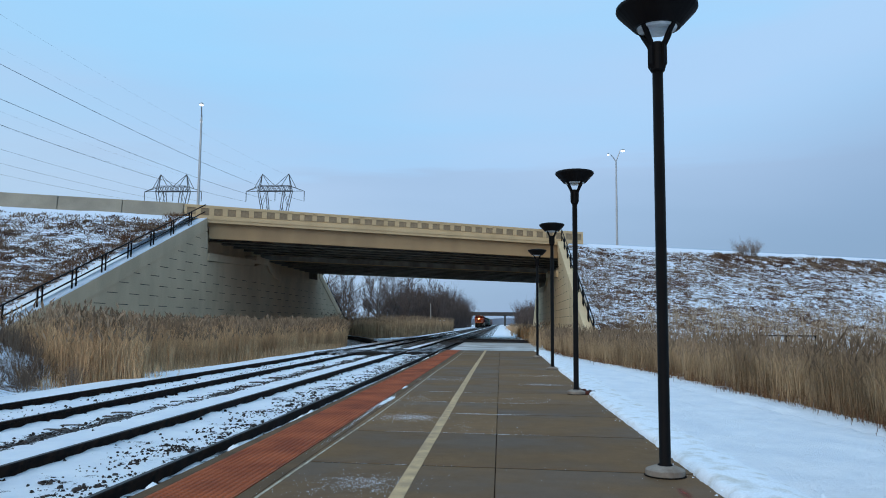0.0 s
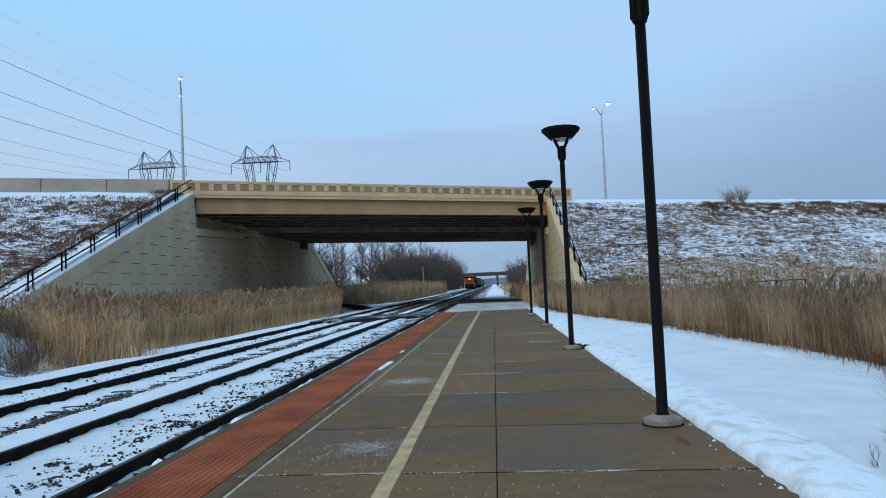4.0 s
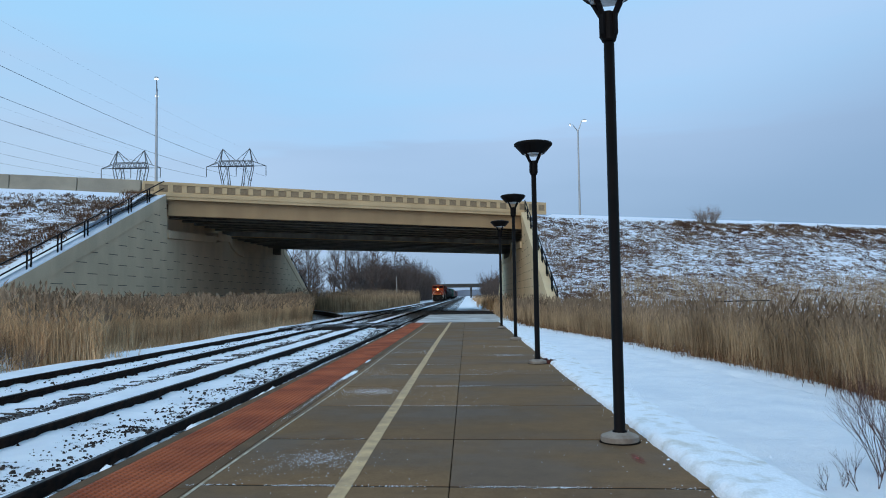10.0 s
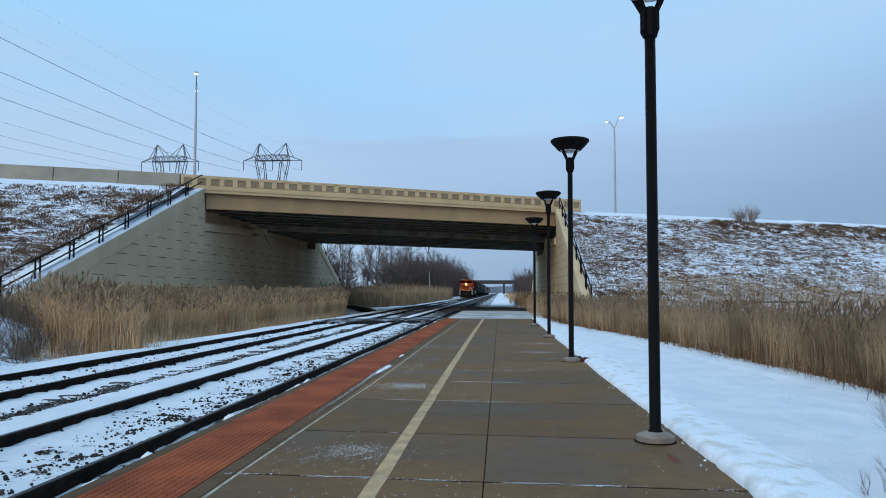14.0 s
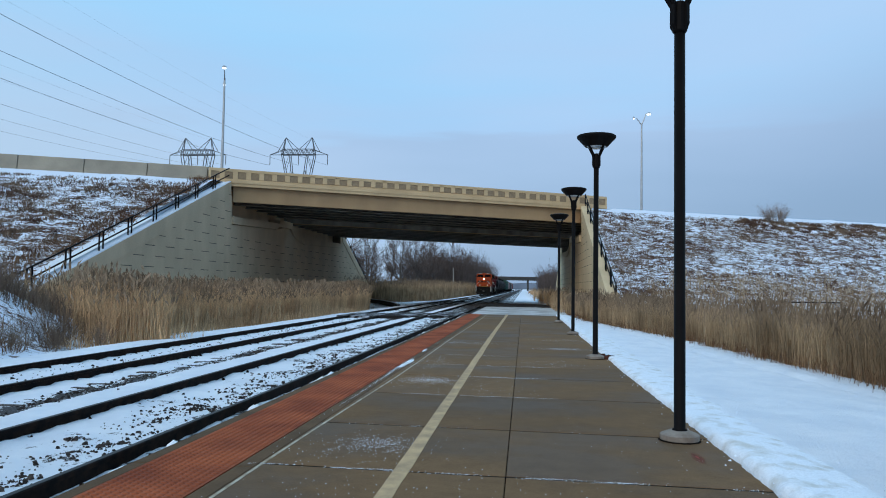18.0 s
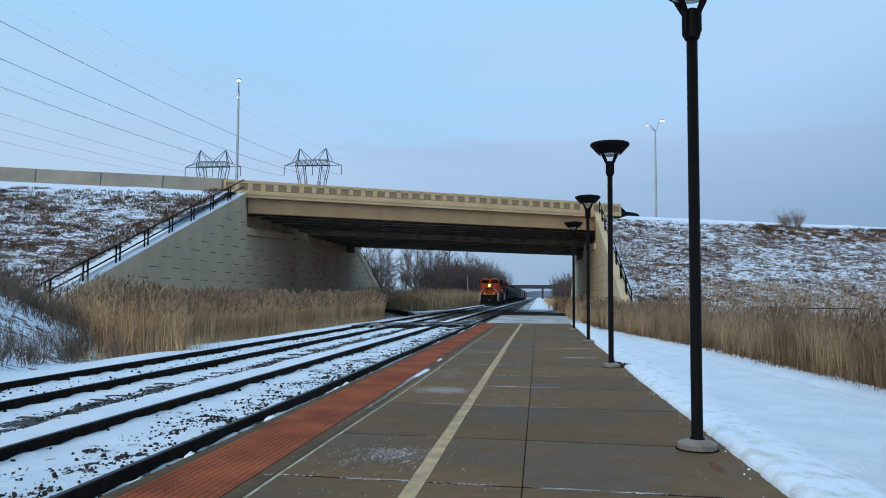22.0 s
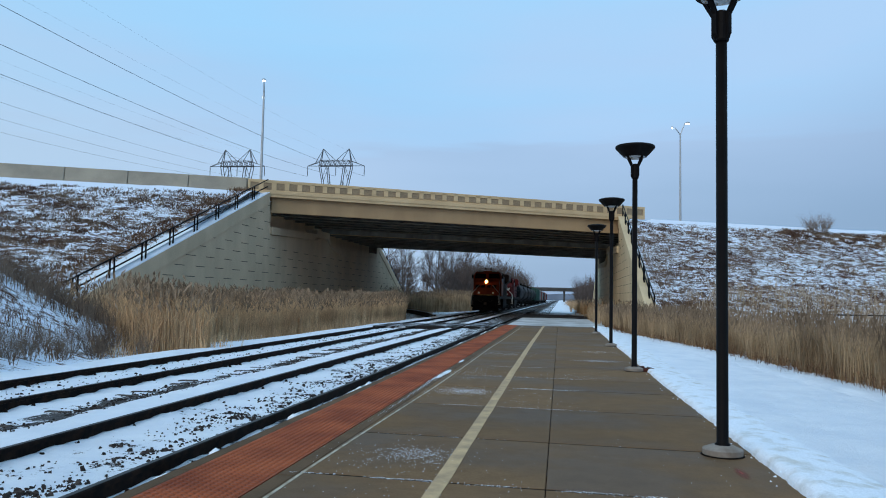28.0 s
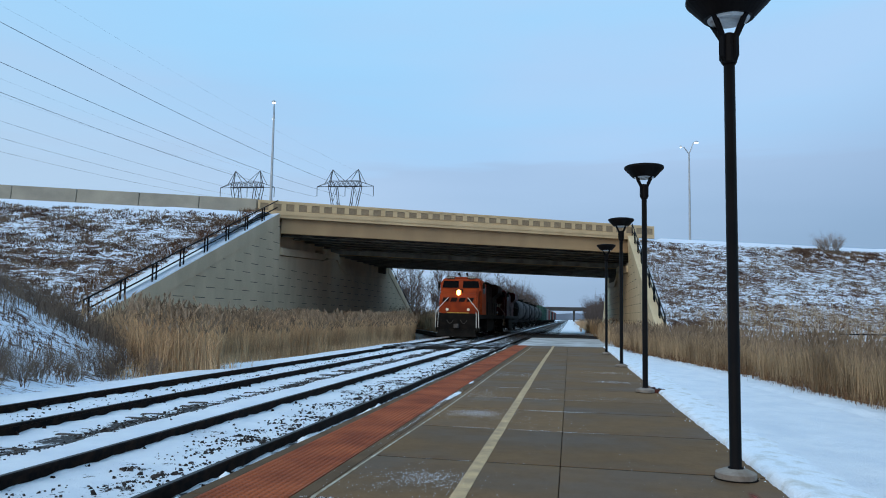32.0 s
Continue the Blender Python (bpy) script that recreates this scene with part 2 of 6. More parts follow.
    bp.inputs["Strength"].default_value, bp.inputs["Distance"].default_value = 0.8, 0.05
    l.new(small, bp.inputs["Height"])
    l.new(bp.outputs["Normal"], b.inputs["Normal"])
    return m


def slope_cover(name, lo, hi):
    """Dry brown grass with snow caught in it."""
    m = bpy.data.materials.new(name)
    m.use_nodes = True
    n, l = m.node_tree.nodes, m.node_tree.links
    b = n["Principled BSDF"]
    b.inputs["Roughness"].default_value = 0.9
    b.inputs["Specular IOR Level"].default_value = 0.15
    geo = n.new("ShaderNodeNewGeometry")
    mp = n.new("ShaderNodeMapping")
    turn = n.new("ShaderNodeMapping")
    turn.inputs["Rotation"].default_value = (0, 0, -math.atan(0.468))
    l.new(geo.outputs["Position"], turn.inputs["Vector"])
    mp.inputs["Scale"].default_value = (0.5, 1.0, 0.3)
    l.new(turn.outputs["Vector"], mp.inputs["Vector"])

    def noise_fac(scale, detail, rough):
        t = n.new("ShaderNodeTexNoise")
        t.inputs["Scale"].default_value, t.inputs["Detail"].default_value, t.inputs["Roughness"].default_value = scale, detail, rough
        l.new(mp.outputs["Vector"], t.inputs["Vector"])
        return t.outputs["Fac"]

    def mul_add(v, k, c):
        q = n.new("ShaderNodeMath")
        q.operation = 'MULTIPLY_ADD'
        q.inputs[1].default_value = k
        l.new(v, q.inputs[0])
        if isinstance(c, float):
            q.inputs[2].default_value = c
        else:
            l.new(c, q.inputs[2])
        return q.outputs["Value"]

    big, mid, clump, fine = noise_fac(0.16, 3, 0.5), noise_fac(1.0, 4, 0.6), noise_fac(3.4, 6, 0.75), noise_fac(12.0, 4, 0.8)
    total = mul_add(big, 0.22, mul_add(mid, 0.30, mul_add(clump, 0.85, mul_add(fine, 0.65, 0.0))))
    # the flat shoulder above keeps its snow
    sep = n.new("ShaderNodeSeparateXYZ")
    l.new(geo.outputs["Position"], sep.inputs["Vector"])
    top = n.new("ShaderNodeMapRange")
    top.inputs["From Min"].default_value, top.inputs["From Max"].default_value = 7.6, 8.1
    top.inputs["To Min"].default_value, top.inputs["To Max"].default_value = 0.0, -0.45
    l.new(sep.outputs["Z"], top.inputs["Value"])
    cover = mul_add(top.outputs["Result"], 1.0, total)
    mask = n.new("ShaderNodeMapRange")
    mask.inputs["From Min"].default_value, mask.inputs["From Max"].default_value = lo, hi
    l.new(cover, mask.inputs["Value"])
    grass = n.new("ShaderNodeValToRGB")
    e = grass.color_ramp.elements
    e[0].position, e[0].color = 0.36, (0.20, 0.145, 0.105, 1)
    e[1].position, e[1].color = 0.60, (0.085, 0.037, 0.021, 1)
    k = e.new(0.48)
    k.color = (0.125, 0.076, 0.049, 1)
    l.new(noise_fac(0.5, 5, 0.7), grass.inputs["Fac"])
    shade = n.new("ShaderNodeHueSaturation")
    var = n.new("ShaderNodeMapRange")
    var.inputs["From Min"].default_value, var.inputs["From Max"].default_value = 0.3, 0.7
    var.inputs["To Min"].default_value, var.inputs["To Max"].default_value = 0.45, 1.45
    l.new(fine, var.inputs["Value"])
    l.new(var.outputs["Result"], shade.inputs["Value"])
    l.new(grass.outputs["Color"], shade.inputs["Color"])
    mix = n.new("ShaderNodeMix")
    mix.data_type = 'RGBA'
    mix.inputs["A"].default_value = (0.76, 0.82, 0.92, 1)
    l.new(mask.outputs["Result"], mix.inputs["Factor"])
    l.new(shade.outputs["Color"], mix.inputs["B"])
    l.new(mix.outputs["Result"], b.inputs["Base Color"])
    bp = n.new("ShaderNodeBump")
    bp.inputs["Strength"].default_value, bp.inputs["Distance"].default_value = 0.7, 0.12
    l.new(total, bp.inputs["Height"])
    l.new(bp.outputs["Normal"], b.inputs["Normal"])
    return m


def slab_concrete():
    """Old concrete, damp in patches, with dried salt and wear at three scales."""
    m = bpy.data.materials.new("damp_concrete")
    m.use_nodes = True
    n, l = m.node_tree.nodes, m.node_tree.links
    b = n["Principled BSDF"]
    b.inputs["Specular IOR Level"].default_value = 0.16
    geo = n.new("ShaderNodeNewGeometry")
    info = n.new("ShaderNodeObjectInfo")
    moved = n.new("ShaderNodeVectorMath")
    moved.operation = 'MULTIPLY_ADD'
    moved.inputs[1].default_value = (1, 1, 1)
    shift = n.new("ShaderNodeCombineXYZ")
    mulr = n.new("ShaderNodeMath")
    mulr.operation = 'MULTIPLY'
    mulr.inputs[1].default_value = 3.0
    l.new(info.outputs["Random"], mulr.inputs[0])
    l.new(mulr.outputs["Value"], shift.inputs["Z"])
    l.new(geo.outputs["Position"], moved.inputs[0])
    l.new(shift.outputs["Vector"], moved.inputs[2])

    def noise_fac(scale, detail, rough, stretch=None):
        t = n.new("ShaderNodeTexNoise")
        t.inputs["Scale"].default_value, t.inputs["Detail"].default_value, t.inputs["Roughness"].default_value = scale, detail, rough
        src = moved.outputs["Vector"]
        if stretch:
            mp = n.new("ShaderNodeMapping")
            mp.inputs["Scale"].default_value = stretch
            l.new(src, mp.inputs["Vector"])
            src = mp.outputs["Vector"]
        l.new(src, t.inputs["Vector"])
        return t.outputs["Fac"]

    def ranged(v, a, c, lo, hi):
        r = n.new("ShaderNodeMapRange")
        r.inputs["From Min"].default_value, r.inputs["From Max"].default_value = a, c
        r.inputs["To Min"].default_value, r.inputs["To Max"].default_value = lo, hi
        l.new(v, r.inputs["Value"])
        return r.outputs["Result"]

    def times(a, c):
        k = n.new("ShaderNodeMath")
        k.operation = 'MULTIPLY'
        l.new(a, k.inputs[0])
        l.new(c, k.inputs[1])
        return k.outputs["Value"]

    damp = noise_fac(0.55, 6, 0.6, (0.7, 1.0, 1.0))
    ramp = n.new("ShaderNodeValToRGB")
    e = ramp.color_ramp.elements
    e[0].position, e[0].color = 0.40, (0.180, 0.108, 0.056, 1)
    e[1].position, e[1].color = 0.60, (0.112, 0.066, 0.034, 1)
    l.new(damp, ramp.inputs["Fac"])
    grain = noise_fac(70.0, 4, 0.75)
    wear = noise_fac(5.0, 6, 0.7)
    tone = times(times(ranged(grain, 0.3, 0.7, 0.80, 1.2), ranged(wear, 0.3, 0.7, 0.86, 1.14)), ranged(info.outputs["Random"], 0, 1, 0.90, 1.10))
    hsv = n.new("ShaderNodeHueSaturation")
    l.new(tone, hsv.inputs["Value"])
    l.new(ramp.outputs["Color"], hsv.inputs["Color"])
    l.new(hsv.outputs["Color"], b.inputs["Base Color"])
    l.new(ranged(damp, 0.42, 0.60, 0.85, 0.58), b.inputs["Roughness"])
    l.new(ranged(damp, 0.42, 0.60, 0.08, 0.15), b.inputs["Specular IOR Level"])
    bp = n.new("ShaderNodeBump")
    bp.inputs["Strength"].default_value, bp.inputs["Distance"].default_value = 0.25, 0.004
    l.new(grain, bp.inputs["Height"])
    l.new(bp.outputs["Normal"], b.inputs["Normal"])
    return m


M_GROUND, M_SLOPE, M_BANK = snow_ground(), slope_cover("snowy_dry_grass", 0.975, 1.05), slope_cover("brushy_snow", 1.05, 1.10)
M_SNOW = mat("snow", SNOW, 0.7, col2=(0.72, 0.78, 0.88), scale=3.0, bump=0.4, bscale=25)
M_SLAB = slab_concrete()
M_SNOWDIRT = mat("gritty_edge_snow", (0.82, 0.86, 0.92), 0.75, col2=(0.60, 0.60, 0.58), scale=5.0, detail=7, lo=0.50, hi=0.72, bump=0.6, bscale=45)
M_KERB = mat("edge_concrete", (0.14, 0.086, 0.048), 0.8, spec=0.08, col2=(0.095, 0.060, 0.035), scale=2, bump=0.2, bscale=60)
M_TACTILE = mat("red_tactile", (0.37, 0.098, 0.040), 0.75, spec=0.15, col2=(0.21, 0.052, 0.024), scale=1.6, detail=7, bump=0.1, bscale=60, rand=0.08)
M_YELLOW = mat("worn_yellow_paint", (0.58, 0.395, 0.21), 0.75, spec=0.2, col2=(0.36, 0.25, 0.145), scale=5, detail=6, bump=0.1, bscale=60)
M_WHITE = mat("worn_white_line", (0.52, 0.47, 0.38), 0.8, spec=0.1, col2=(0.28, 0.22, 0.15), scale=8, detail=6)
M_JOINT = mat("dark_joint_and_shade_ring", (0.014, 0.011, 0.009), 0.95, spec=0.05)
M_RAIL = mat("dark_rail_steel", (0.006, 0.005, 0.005), 0.75, 0.0, spec=0.06, col2=(0.022, 0.012, 0.008), scale=8)
M_RAILTOP = mat("worn_rail_head", (0.03, 0.028, 0.027), 0.5, 0.0, spec=0.2, col2=(0.03, 0.03, 0.03), scale=5)
M_TIE = mat("weathered_tie", (0.038, 0.030, 0.026), 0.9, col2=(0.09, 0.075, 0.065), scale=9, bump=0.4, bscale=50, stretch=(1, 6, 1))
M_STONE = mat("ballast_stone", (0.022, 0.019, 0.018), 0.9, spec=0.1, col2=(0.065, 0.052, 0.046), scale=20, island=0.4)
M_POLE = mat("dark_bronze_paint", (0.0055, 0.0050, 0.0055), 0.5, spec=0.055, col2=(0.008, 0.0066, 0.0064), scale=6, bump=0.04, bscale=80)
M_LENS = mat("frosted_lens", (0.55, 0.58, 0.60), 0.25, col2=(0.40, 0.43, 0.45), scale=8)
M_BASE = mat("grey_concrete_foot", (0.27, 0.24, 0.21), 0.85, spec=0.15, col2=(0.19, 0.155, 0.13), scale=8, bump=0.3, bscale=50)
M_WALL = mat("grey_abutment_concrete", (0.65, 0.50, 0.345), 0.85, spec=0.1, col2=(0.52, 0.40, 0.275), scale=0.5, detail=7, bump=0.2, bscale=14, stretch=(1, 1, 0.45))
M_CREAM = mat("cream_abutment_concrete", (0.66, 0.52, 0.33), 0.85, spec=0.2, col2=(0.56, 0.44, 0.28), scale=0.5, detail=7, bump=0.2, bscale=14, stretch=(1, 1, 0.45))
M_BEIGE = mat("beige_parapet_concrete", (0.60, 0.445, 0.265), 0.8, spec=0.15, col2=(0.52, 0.38, 0.225), scale=0.8, detail=6, bump=0.1, bscale=20)
M_PANEL = mat("brown_parapet_panel", (0.30, 0.22, 0.135), 0.85, col2=(0.24, 0.175, 0.11), scale=6, bump=0.3, bscale=30, rand=0.05)
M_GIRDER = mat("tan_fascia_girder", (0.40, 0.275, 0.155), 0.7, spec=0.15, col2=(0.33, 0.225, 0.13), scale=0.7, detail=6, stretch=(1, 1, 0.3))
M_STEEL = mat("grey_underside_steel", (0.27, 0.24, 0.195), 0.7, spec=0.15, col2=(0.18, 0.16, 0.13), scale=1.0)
# webs of the inner girders, darker than their flanges
M_WEB = mat("dark_girder_web", (0.17, 0.16, 0.145), 0.7, spec=0.12, col2=(0.09, 0.084, 0.076), scale=1.2, stretch=(1, 1, 0.3))
M_BARRIER = mat("weathered_barrier", (0.37, 0.325, 0.25), 0.85, col2=(0.27, 0.24, 0.19), scale=0.7, detail=6, bump=0.15, bscale=20)
# dark colour gives the wall strips the shade of a recess
M_GROOVESHADE = mat("groove_shade_paint", (0.07, 0.065, 0.055), 0.9)
M_ROAD = mat("salted_asphalt", (0.075, 0.075, 0.08), 0.85, col2=(0.11, 0.11, 0.115), scale=1.5)
M_RAILING = mat("black_railing", (0.007, 0.007, 0.008), 0.6, spec=0.08)
M_GALV = mat("galvanised_steel", (0.42, 0.44, 0.46), 0.5, 0.5, col2=(0.36, 0.38, 0.4), scale=4)
M_LIT = mat("lit_lamp_glass", (0.9, 0.9, 0.9), 0.4, emit=(0.93, 0.97, 1.0), power=3.0)
M_PYLON = mat("dull_lattice_steel", (0.075, 0.085, 0.10), 0.7, 0.2)
M_WIRE = mat("far_cable", (0.09, 0.10, 0.12), 0.7)
M_REED2 = mat("dull_dry_reed", (0.40, 0.285, 0.175), 0.9, col2=(0.235, 0.162, 0.098), scale=0.8, detail=5, lo=0.42, hi=0.58, island=0.32, spec=0.1)
M_REED = mat("dry_reed", (0.62, 0.41, 0.235), 0.9, spec=0.1, col2=(0.42, 0.265, 0.148), scale=0.45, detail=5, lo=0.40, hi=0.60, island=0.35)
M_PLUME = mat("reed_plume", (0.27, 0.20, 0.14), 0.95, spec=0.05, col2=(0.12, 0.088, 0.062), scale=0.8, island=0.35)
M_GRASS = mat("dry_grass_tuft", (0.19, 0.11, 0.062), 0.9, spec=0.1, col2=(0.095, 0.046, 0.026), scale=0.7, island=0.4)
M_TWIG = mat("bare_twig", (0.115, 0.088, 0.078), 0.9, spec=0.1, col2=(0.075, 0.058, 0.052), scale=1, island=0.3)
M_BRUSH = mat("dry_brush_stem", (0.25, 0.178, 0.13), 0.9, spec=0.1, col2=(0.125, 0.085, 0.063), scale=1, island=0.4)
M_BARK = mat("grey_bark", (0.10, 0.085, 0.075), 0.9, col2=(0.06, 0.05, 0.045), scale=3, bump=0.4, bscale=20)
M_SLUSH = mat("grey_slush", (0.56, 0.56, 0.56), 0.7, col2=(0.24, 0.22, 0.20), scale=0.7, detail=6, bump=0.4, bscale=12)
M_WET = mat("wet_dark_asphalt", (0.018, 0.017, 0.017), 0.85, spec=0.05, col2=(0.04, 0.036, 0.033), scale=1.5, detail=6, bump=0.2, bscale=30)
M_PANELS = mat("snowy_crossing_rubber", (0.022, 0.021, 0.021), 0.8, spec=0.08, col2=(0.42, 0.45, 0.50), scale=1.6, detail=8, lo=0.52, hi=0.60, bump=0.3, bscale=30)

# ---- helpers for building ----


def part(name, bm, material, parent=None, label="", smooth=False):
    me = bpy.data.meshes.new(name)
    bmesh.ops.recalc_face_normals(bm, faces=bm.faces)
    if smooth:
        for f in bm.faces:
            f.smooth = True
    bm.to_mesh(me)
    bm.free()
    me.materials.append(material)
    ob = new(name, me)
    ob.parent = parent
    if label:
        tagged(ob, label)
    return ob


def raw(name, verts, faces, material, parent=None, label="", smooth=False):
    me = bpy.data.meshes.new(name)
    me.from_pydata(verts, [], faces)
    me.materials.append(material)
    if smooth:
        me.polygons.foreach_set("use_smooth", [True] * len(me.polygons))
    me.update()
    ob = new(name, me)
    ob.parent = parent
    if label:
        tagged(ob, label)
    return ob


def hexa(bm, pts):
    """Eight corners: four below, four above, in the same order round."""
    v = [bm.verts.new(p) for p in pts]
    for f in ((3, 2, 1, 0), (4, 5, 6, 7), (0, 1, 5, 4), (1, 2, 6, 5), (2, 3, 7, 6), (3, 0, 4, 7)):
        bm.faces.new([v[i] for i in f])
    return v


def box(bm, x0, x1, y0, y1, z0, z1):
    return hexa(bm, [(x0, y0, z0), (x1, y0, z0), (x1, y1, z0), (x0, y1, z0), (x0, y0, z1), (x1, y0, z1), (x1, y1, z1), (x0, y1, z1)])


def bevelled(x0, x1, y0, y1, z0, z1, r=0.01, seg=1):
    bm = bmesh.new()
    box(bm, x0, x1, y0, y1, z0, z1)
    bmesh.ops.bevel(bm, geom=bm.edges[:], offset=r, segments=seg, affect='EDGES', profile=0.5)
    return bm


def rod(bm, a, b, r0, r1=None, n=8, caps=True):
    a, b = Vector(a), Vector(b)
    r1 = r0 if r1 is None else r1
    d = (b - a).normalized()
    u = d.orthogonal().normalized()
    w = d.cross(u)
    ring = []
    for p, r in ((a, r0), (b, r1)):
        ring.append([bm.verts.new(p + r * (math.cos(2 * math.pi * i / n) * u + math.sin(2 * math.pi * i / n) * w)) for i in range(n)])
    for i in range(n):
        j = (i + 1) % n
        bm.faces.new((ring[0][i], ring[0][j], ring[1][j], ring[1][i]))
    if caps:
        bm.faces.new(ring[0][::-1])
        bm.faces.new(ring[1])


def lathe(bm, prof, cx=0, cy=0, n=24, caps=True):
    """A profile of (radius, height) turned round a vertical axis."""
    rings = [[bm.verts.new((cx + r * math.cos(2 * math.pi * i / n), cy + r * math.sin(2 * math.pi * i / n), z)) for i in range(n)] for r, z in prof]
    for a, b in zip(rings, rings[1:]):
        for i in range(n):
            j = (i + 1) % n
            bm.faces.new((a[i], a[j], b[j], b[i]))
    if caps:
        bm.faces.new(rings[0][::-1])
        bm.faces.new(rings[-1])


def prism(bm, outline, axis, a, b):
    """An outline in the plane across an axis (0 x, 1 y, 2 z), from a to b along it."""
    def at(p, v):
        q = list(p)
        q.insert(axis, v)
        return q
    lo, hi = [bm.verts.new(at(p, a)) for p in outline], [bm.verts.new(at(p, b)) for p in outline]
    bm.faces.new(lo)
    bm.faces.new(hi[::-1])
    for i in range(len(outline)):
        j = (i + 1) % len(outline)
        bm.faces.new((lo[j], lo[i], hi[i], hi[j]))


def thing(name, label, category, group="", kind="", at=None):
    ob = tagged(new(name), label, category, group, kind)
    if at is not None:
        ob.matrix_basis = at
    return ob


# ---- the plan: the road over the tracks, at a slant ----
XL, XR = -21.0, 4.75
WX, WY, KY, CS = -21.2, 52.84, 0.468, 0.906


def fall(x):
    u = (min(max(x, WX), 7.0) - WX) / 28.2
    return -0.385 * u + 0.13 * math.sin(math.pi * u)


def over(x, d, z):
    """A point by its x, its distance in front of the road's edge and its height before the road's fall."""
    return (x, WY + (x - WX) * KY - d / CS, z + fall(x))


def beam(bm, x0, x1, d0, d1, z0, z1):
    hexa(bm, [over(x0, d0, z0), over(x1, d0, z0), over(x1, d1, z0), over(x0, d1, z0), over(x0, d0, z1), over(x1, d0, z1), over(x1, d1, z1), over(x0, d1, z1)])


def smooth01(v):
    v = min(max(v, 0.0), 1.0)
    return v * v * (3 - 2 * v)


def bank(x, y):
    """The bushy bank beside the far track."""
    h = min(max((-x - 10.75 - 0.22 * (y - 13.7)) * 0.5, 0.0), 3.2)
    return h * (1 - smooth01((y - 21.0) / 9.0))


def furrow_x(y):
    """An old wheel rut along the snow strip."""
    return 3.93 + (16.0 - y) * 0.15 if y < 16 else 3.93 - (y - 16.0) * 0.092 if y < 22 else 3.38 - (y - 22.0) * 0.06


def ground_z(x, y):
    n1 = noise.noise((x * 0.35, y * 0.35, 0.3))
    n2 = noise.noise((x * 2.1, y * 2.1, 7.1))
    if x > 1.68:
        z = 0.03 - 0.03 * (x - 1.55) - 0.45 * smooth01((x - 5.2) / 3.0) + 0.035 * n1 + 0.026 * n2 + 0.016 * noise.noise((x * 5, y * 5, 8.0))
        g = abs(x - furrow_x(y))
        if 6 < y < 27 and g < 0.16:
            z -= 0.075 * (1 - g / 0.16)
        if y > 37.6:
            z = min(z, -0.12 + 0.03 * n1)
        return z if x < 30 and y < 60 else max(z, -0.75)
    if x > -2.77:
        if y < 37.55:
            return -0.55
        return -0.14 - 0.22 * smooth01((y - 55) / 8) + 0.02 * n1 + 0.02 * n2
    if x > -10.0:
        lift = 0.085 * smooth01((x + 6.3) / 0.7)
        if x > -3.2:
            return -0.24 + 0.03 * n2
        return lift - 0.322 + 0.022 * n2 + 0.03 * n1 + 0.034 * noise.noise((x * 4.5, y * 4.5, 2.0))
    z = -0.318 - 0.35 * smooth01((-10 - x) / 3.0) + 0.05 * n1 + 0.02 * n2
    return z + bank(x, y) + (0.12 * n1 + 0.1 * n2) * min(1.0, bank(x, y))


def spaced(*runs):
    out = []
    for a, b, step in runs:
        k = max(1, int(round((b - a) / step)))
        out += [a + (b - a) * i / k for i in range(k)]
    return out + [runs[-1][1]]


def build_ground():
    xs = spaced((-2500, -400, 700), (-400, -60, 85), (-60, -24, 6), (-24, -10, 0.6), (-10, -2.78, 0.11), (-2.78, -2.76, 0.02), (-2.76, 1.66, 1.4), (1.66, 1.69, 0.03), (1.69, 6.5, 0.11), (6.5, 16, 1.0), (16, 60, 8), (60, 400, 85), (400, 2500, 700))
    ys = spaced((-400, -20, 95), (-20, 2, 2.2), (2, 20, 0.13), (20, 37.5, 0.35), (37.5, 37.6, 0.1), (37.6, 64, 0.5), (64, 130, 3), (130, 400, 30), (400, 4200, 475))
    verts = [(x, y, ground_z(x, y)) for y in ys for x in xs]
    w = len(xs)
    faces = [(j * w + i, j * w + i + 1, (j + 1) * w + i + 1, (j + 1) * w + i) for j in range(len(ys) - 1) for i in range(w - 1)]
    sheet = raw("ground", verts, faces, M_GROUND, smooth=True)
    sheet.data.materials.append(M_SLOPE)
    sheet.data.materials.append(M_BANK)
    sheet.data.polygons.foreach_set("material_index", [2 if bank(*verts[f[0]][:2]) > 0.12 else 1 if verts[f[0]][0] > 8.0 and verts[f[0]][1] < 80 else 0 for f in faces])
    return tagged(sheet, "snow-covered ground with gravel showing through along the tracks", "ground", kind="structure")


def slope_profile(d, top, toe):
    return top if d <= 1.2 else max(top - 0.386 * (d - 1.2), toe)


def build_embankment(name, x0, x1, top, label):
    xs = spaced((x0, -90, 30), (-90, x1, 1.1)) if x0 < 0 else spaced((x0, 90, 1.1), (90, x1, 30))
    ds = spaced((-34, 0, 4), (0, 25, 0.8), (25, 30, 2.5))
    verts = []
    for d in ds:
        for x in xs:
            z = slope_profile(d, top, -0.9)
            px, py, pz = over(x, d, z)
            pz = z + (fall(x) if d < 2 and XR < x < 7 else 0)
            if d > 1.5:
                pz += 0.22 * noise.noise((px * 0.4, py * 0.4, 1.0)) + 0.10 * noise.noise((px * 1.3, py * 1.3, 5.0))
            verts.append((px, py, pz))
    w = len(xs)
    faces = [(j * w + i, (j + 1) * w + i, (j + 1) * w + i + 1, j * w + i + 1) for j in range(len(ds) - 1) for i in range(w - 1)]
    return tagged(raw(name, verts, faces, M_SLOPE, smooth=True), label, "embankment", kind="structure")


build_ground()
build_embankment("embankment_west", -540, XL - 0.45, 8.55, "road embankment of dry brown grass patched with snow")
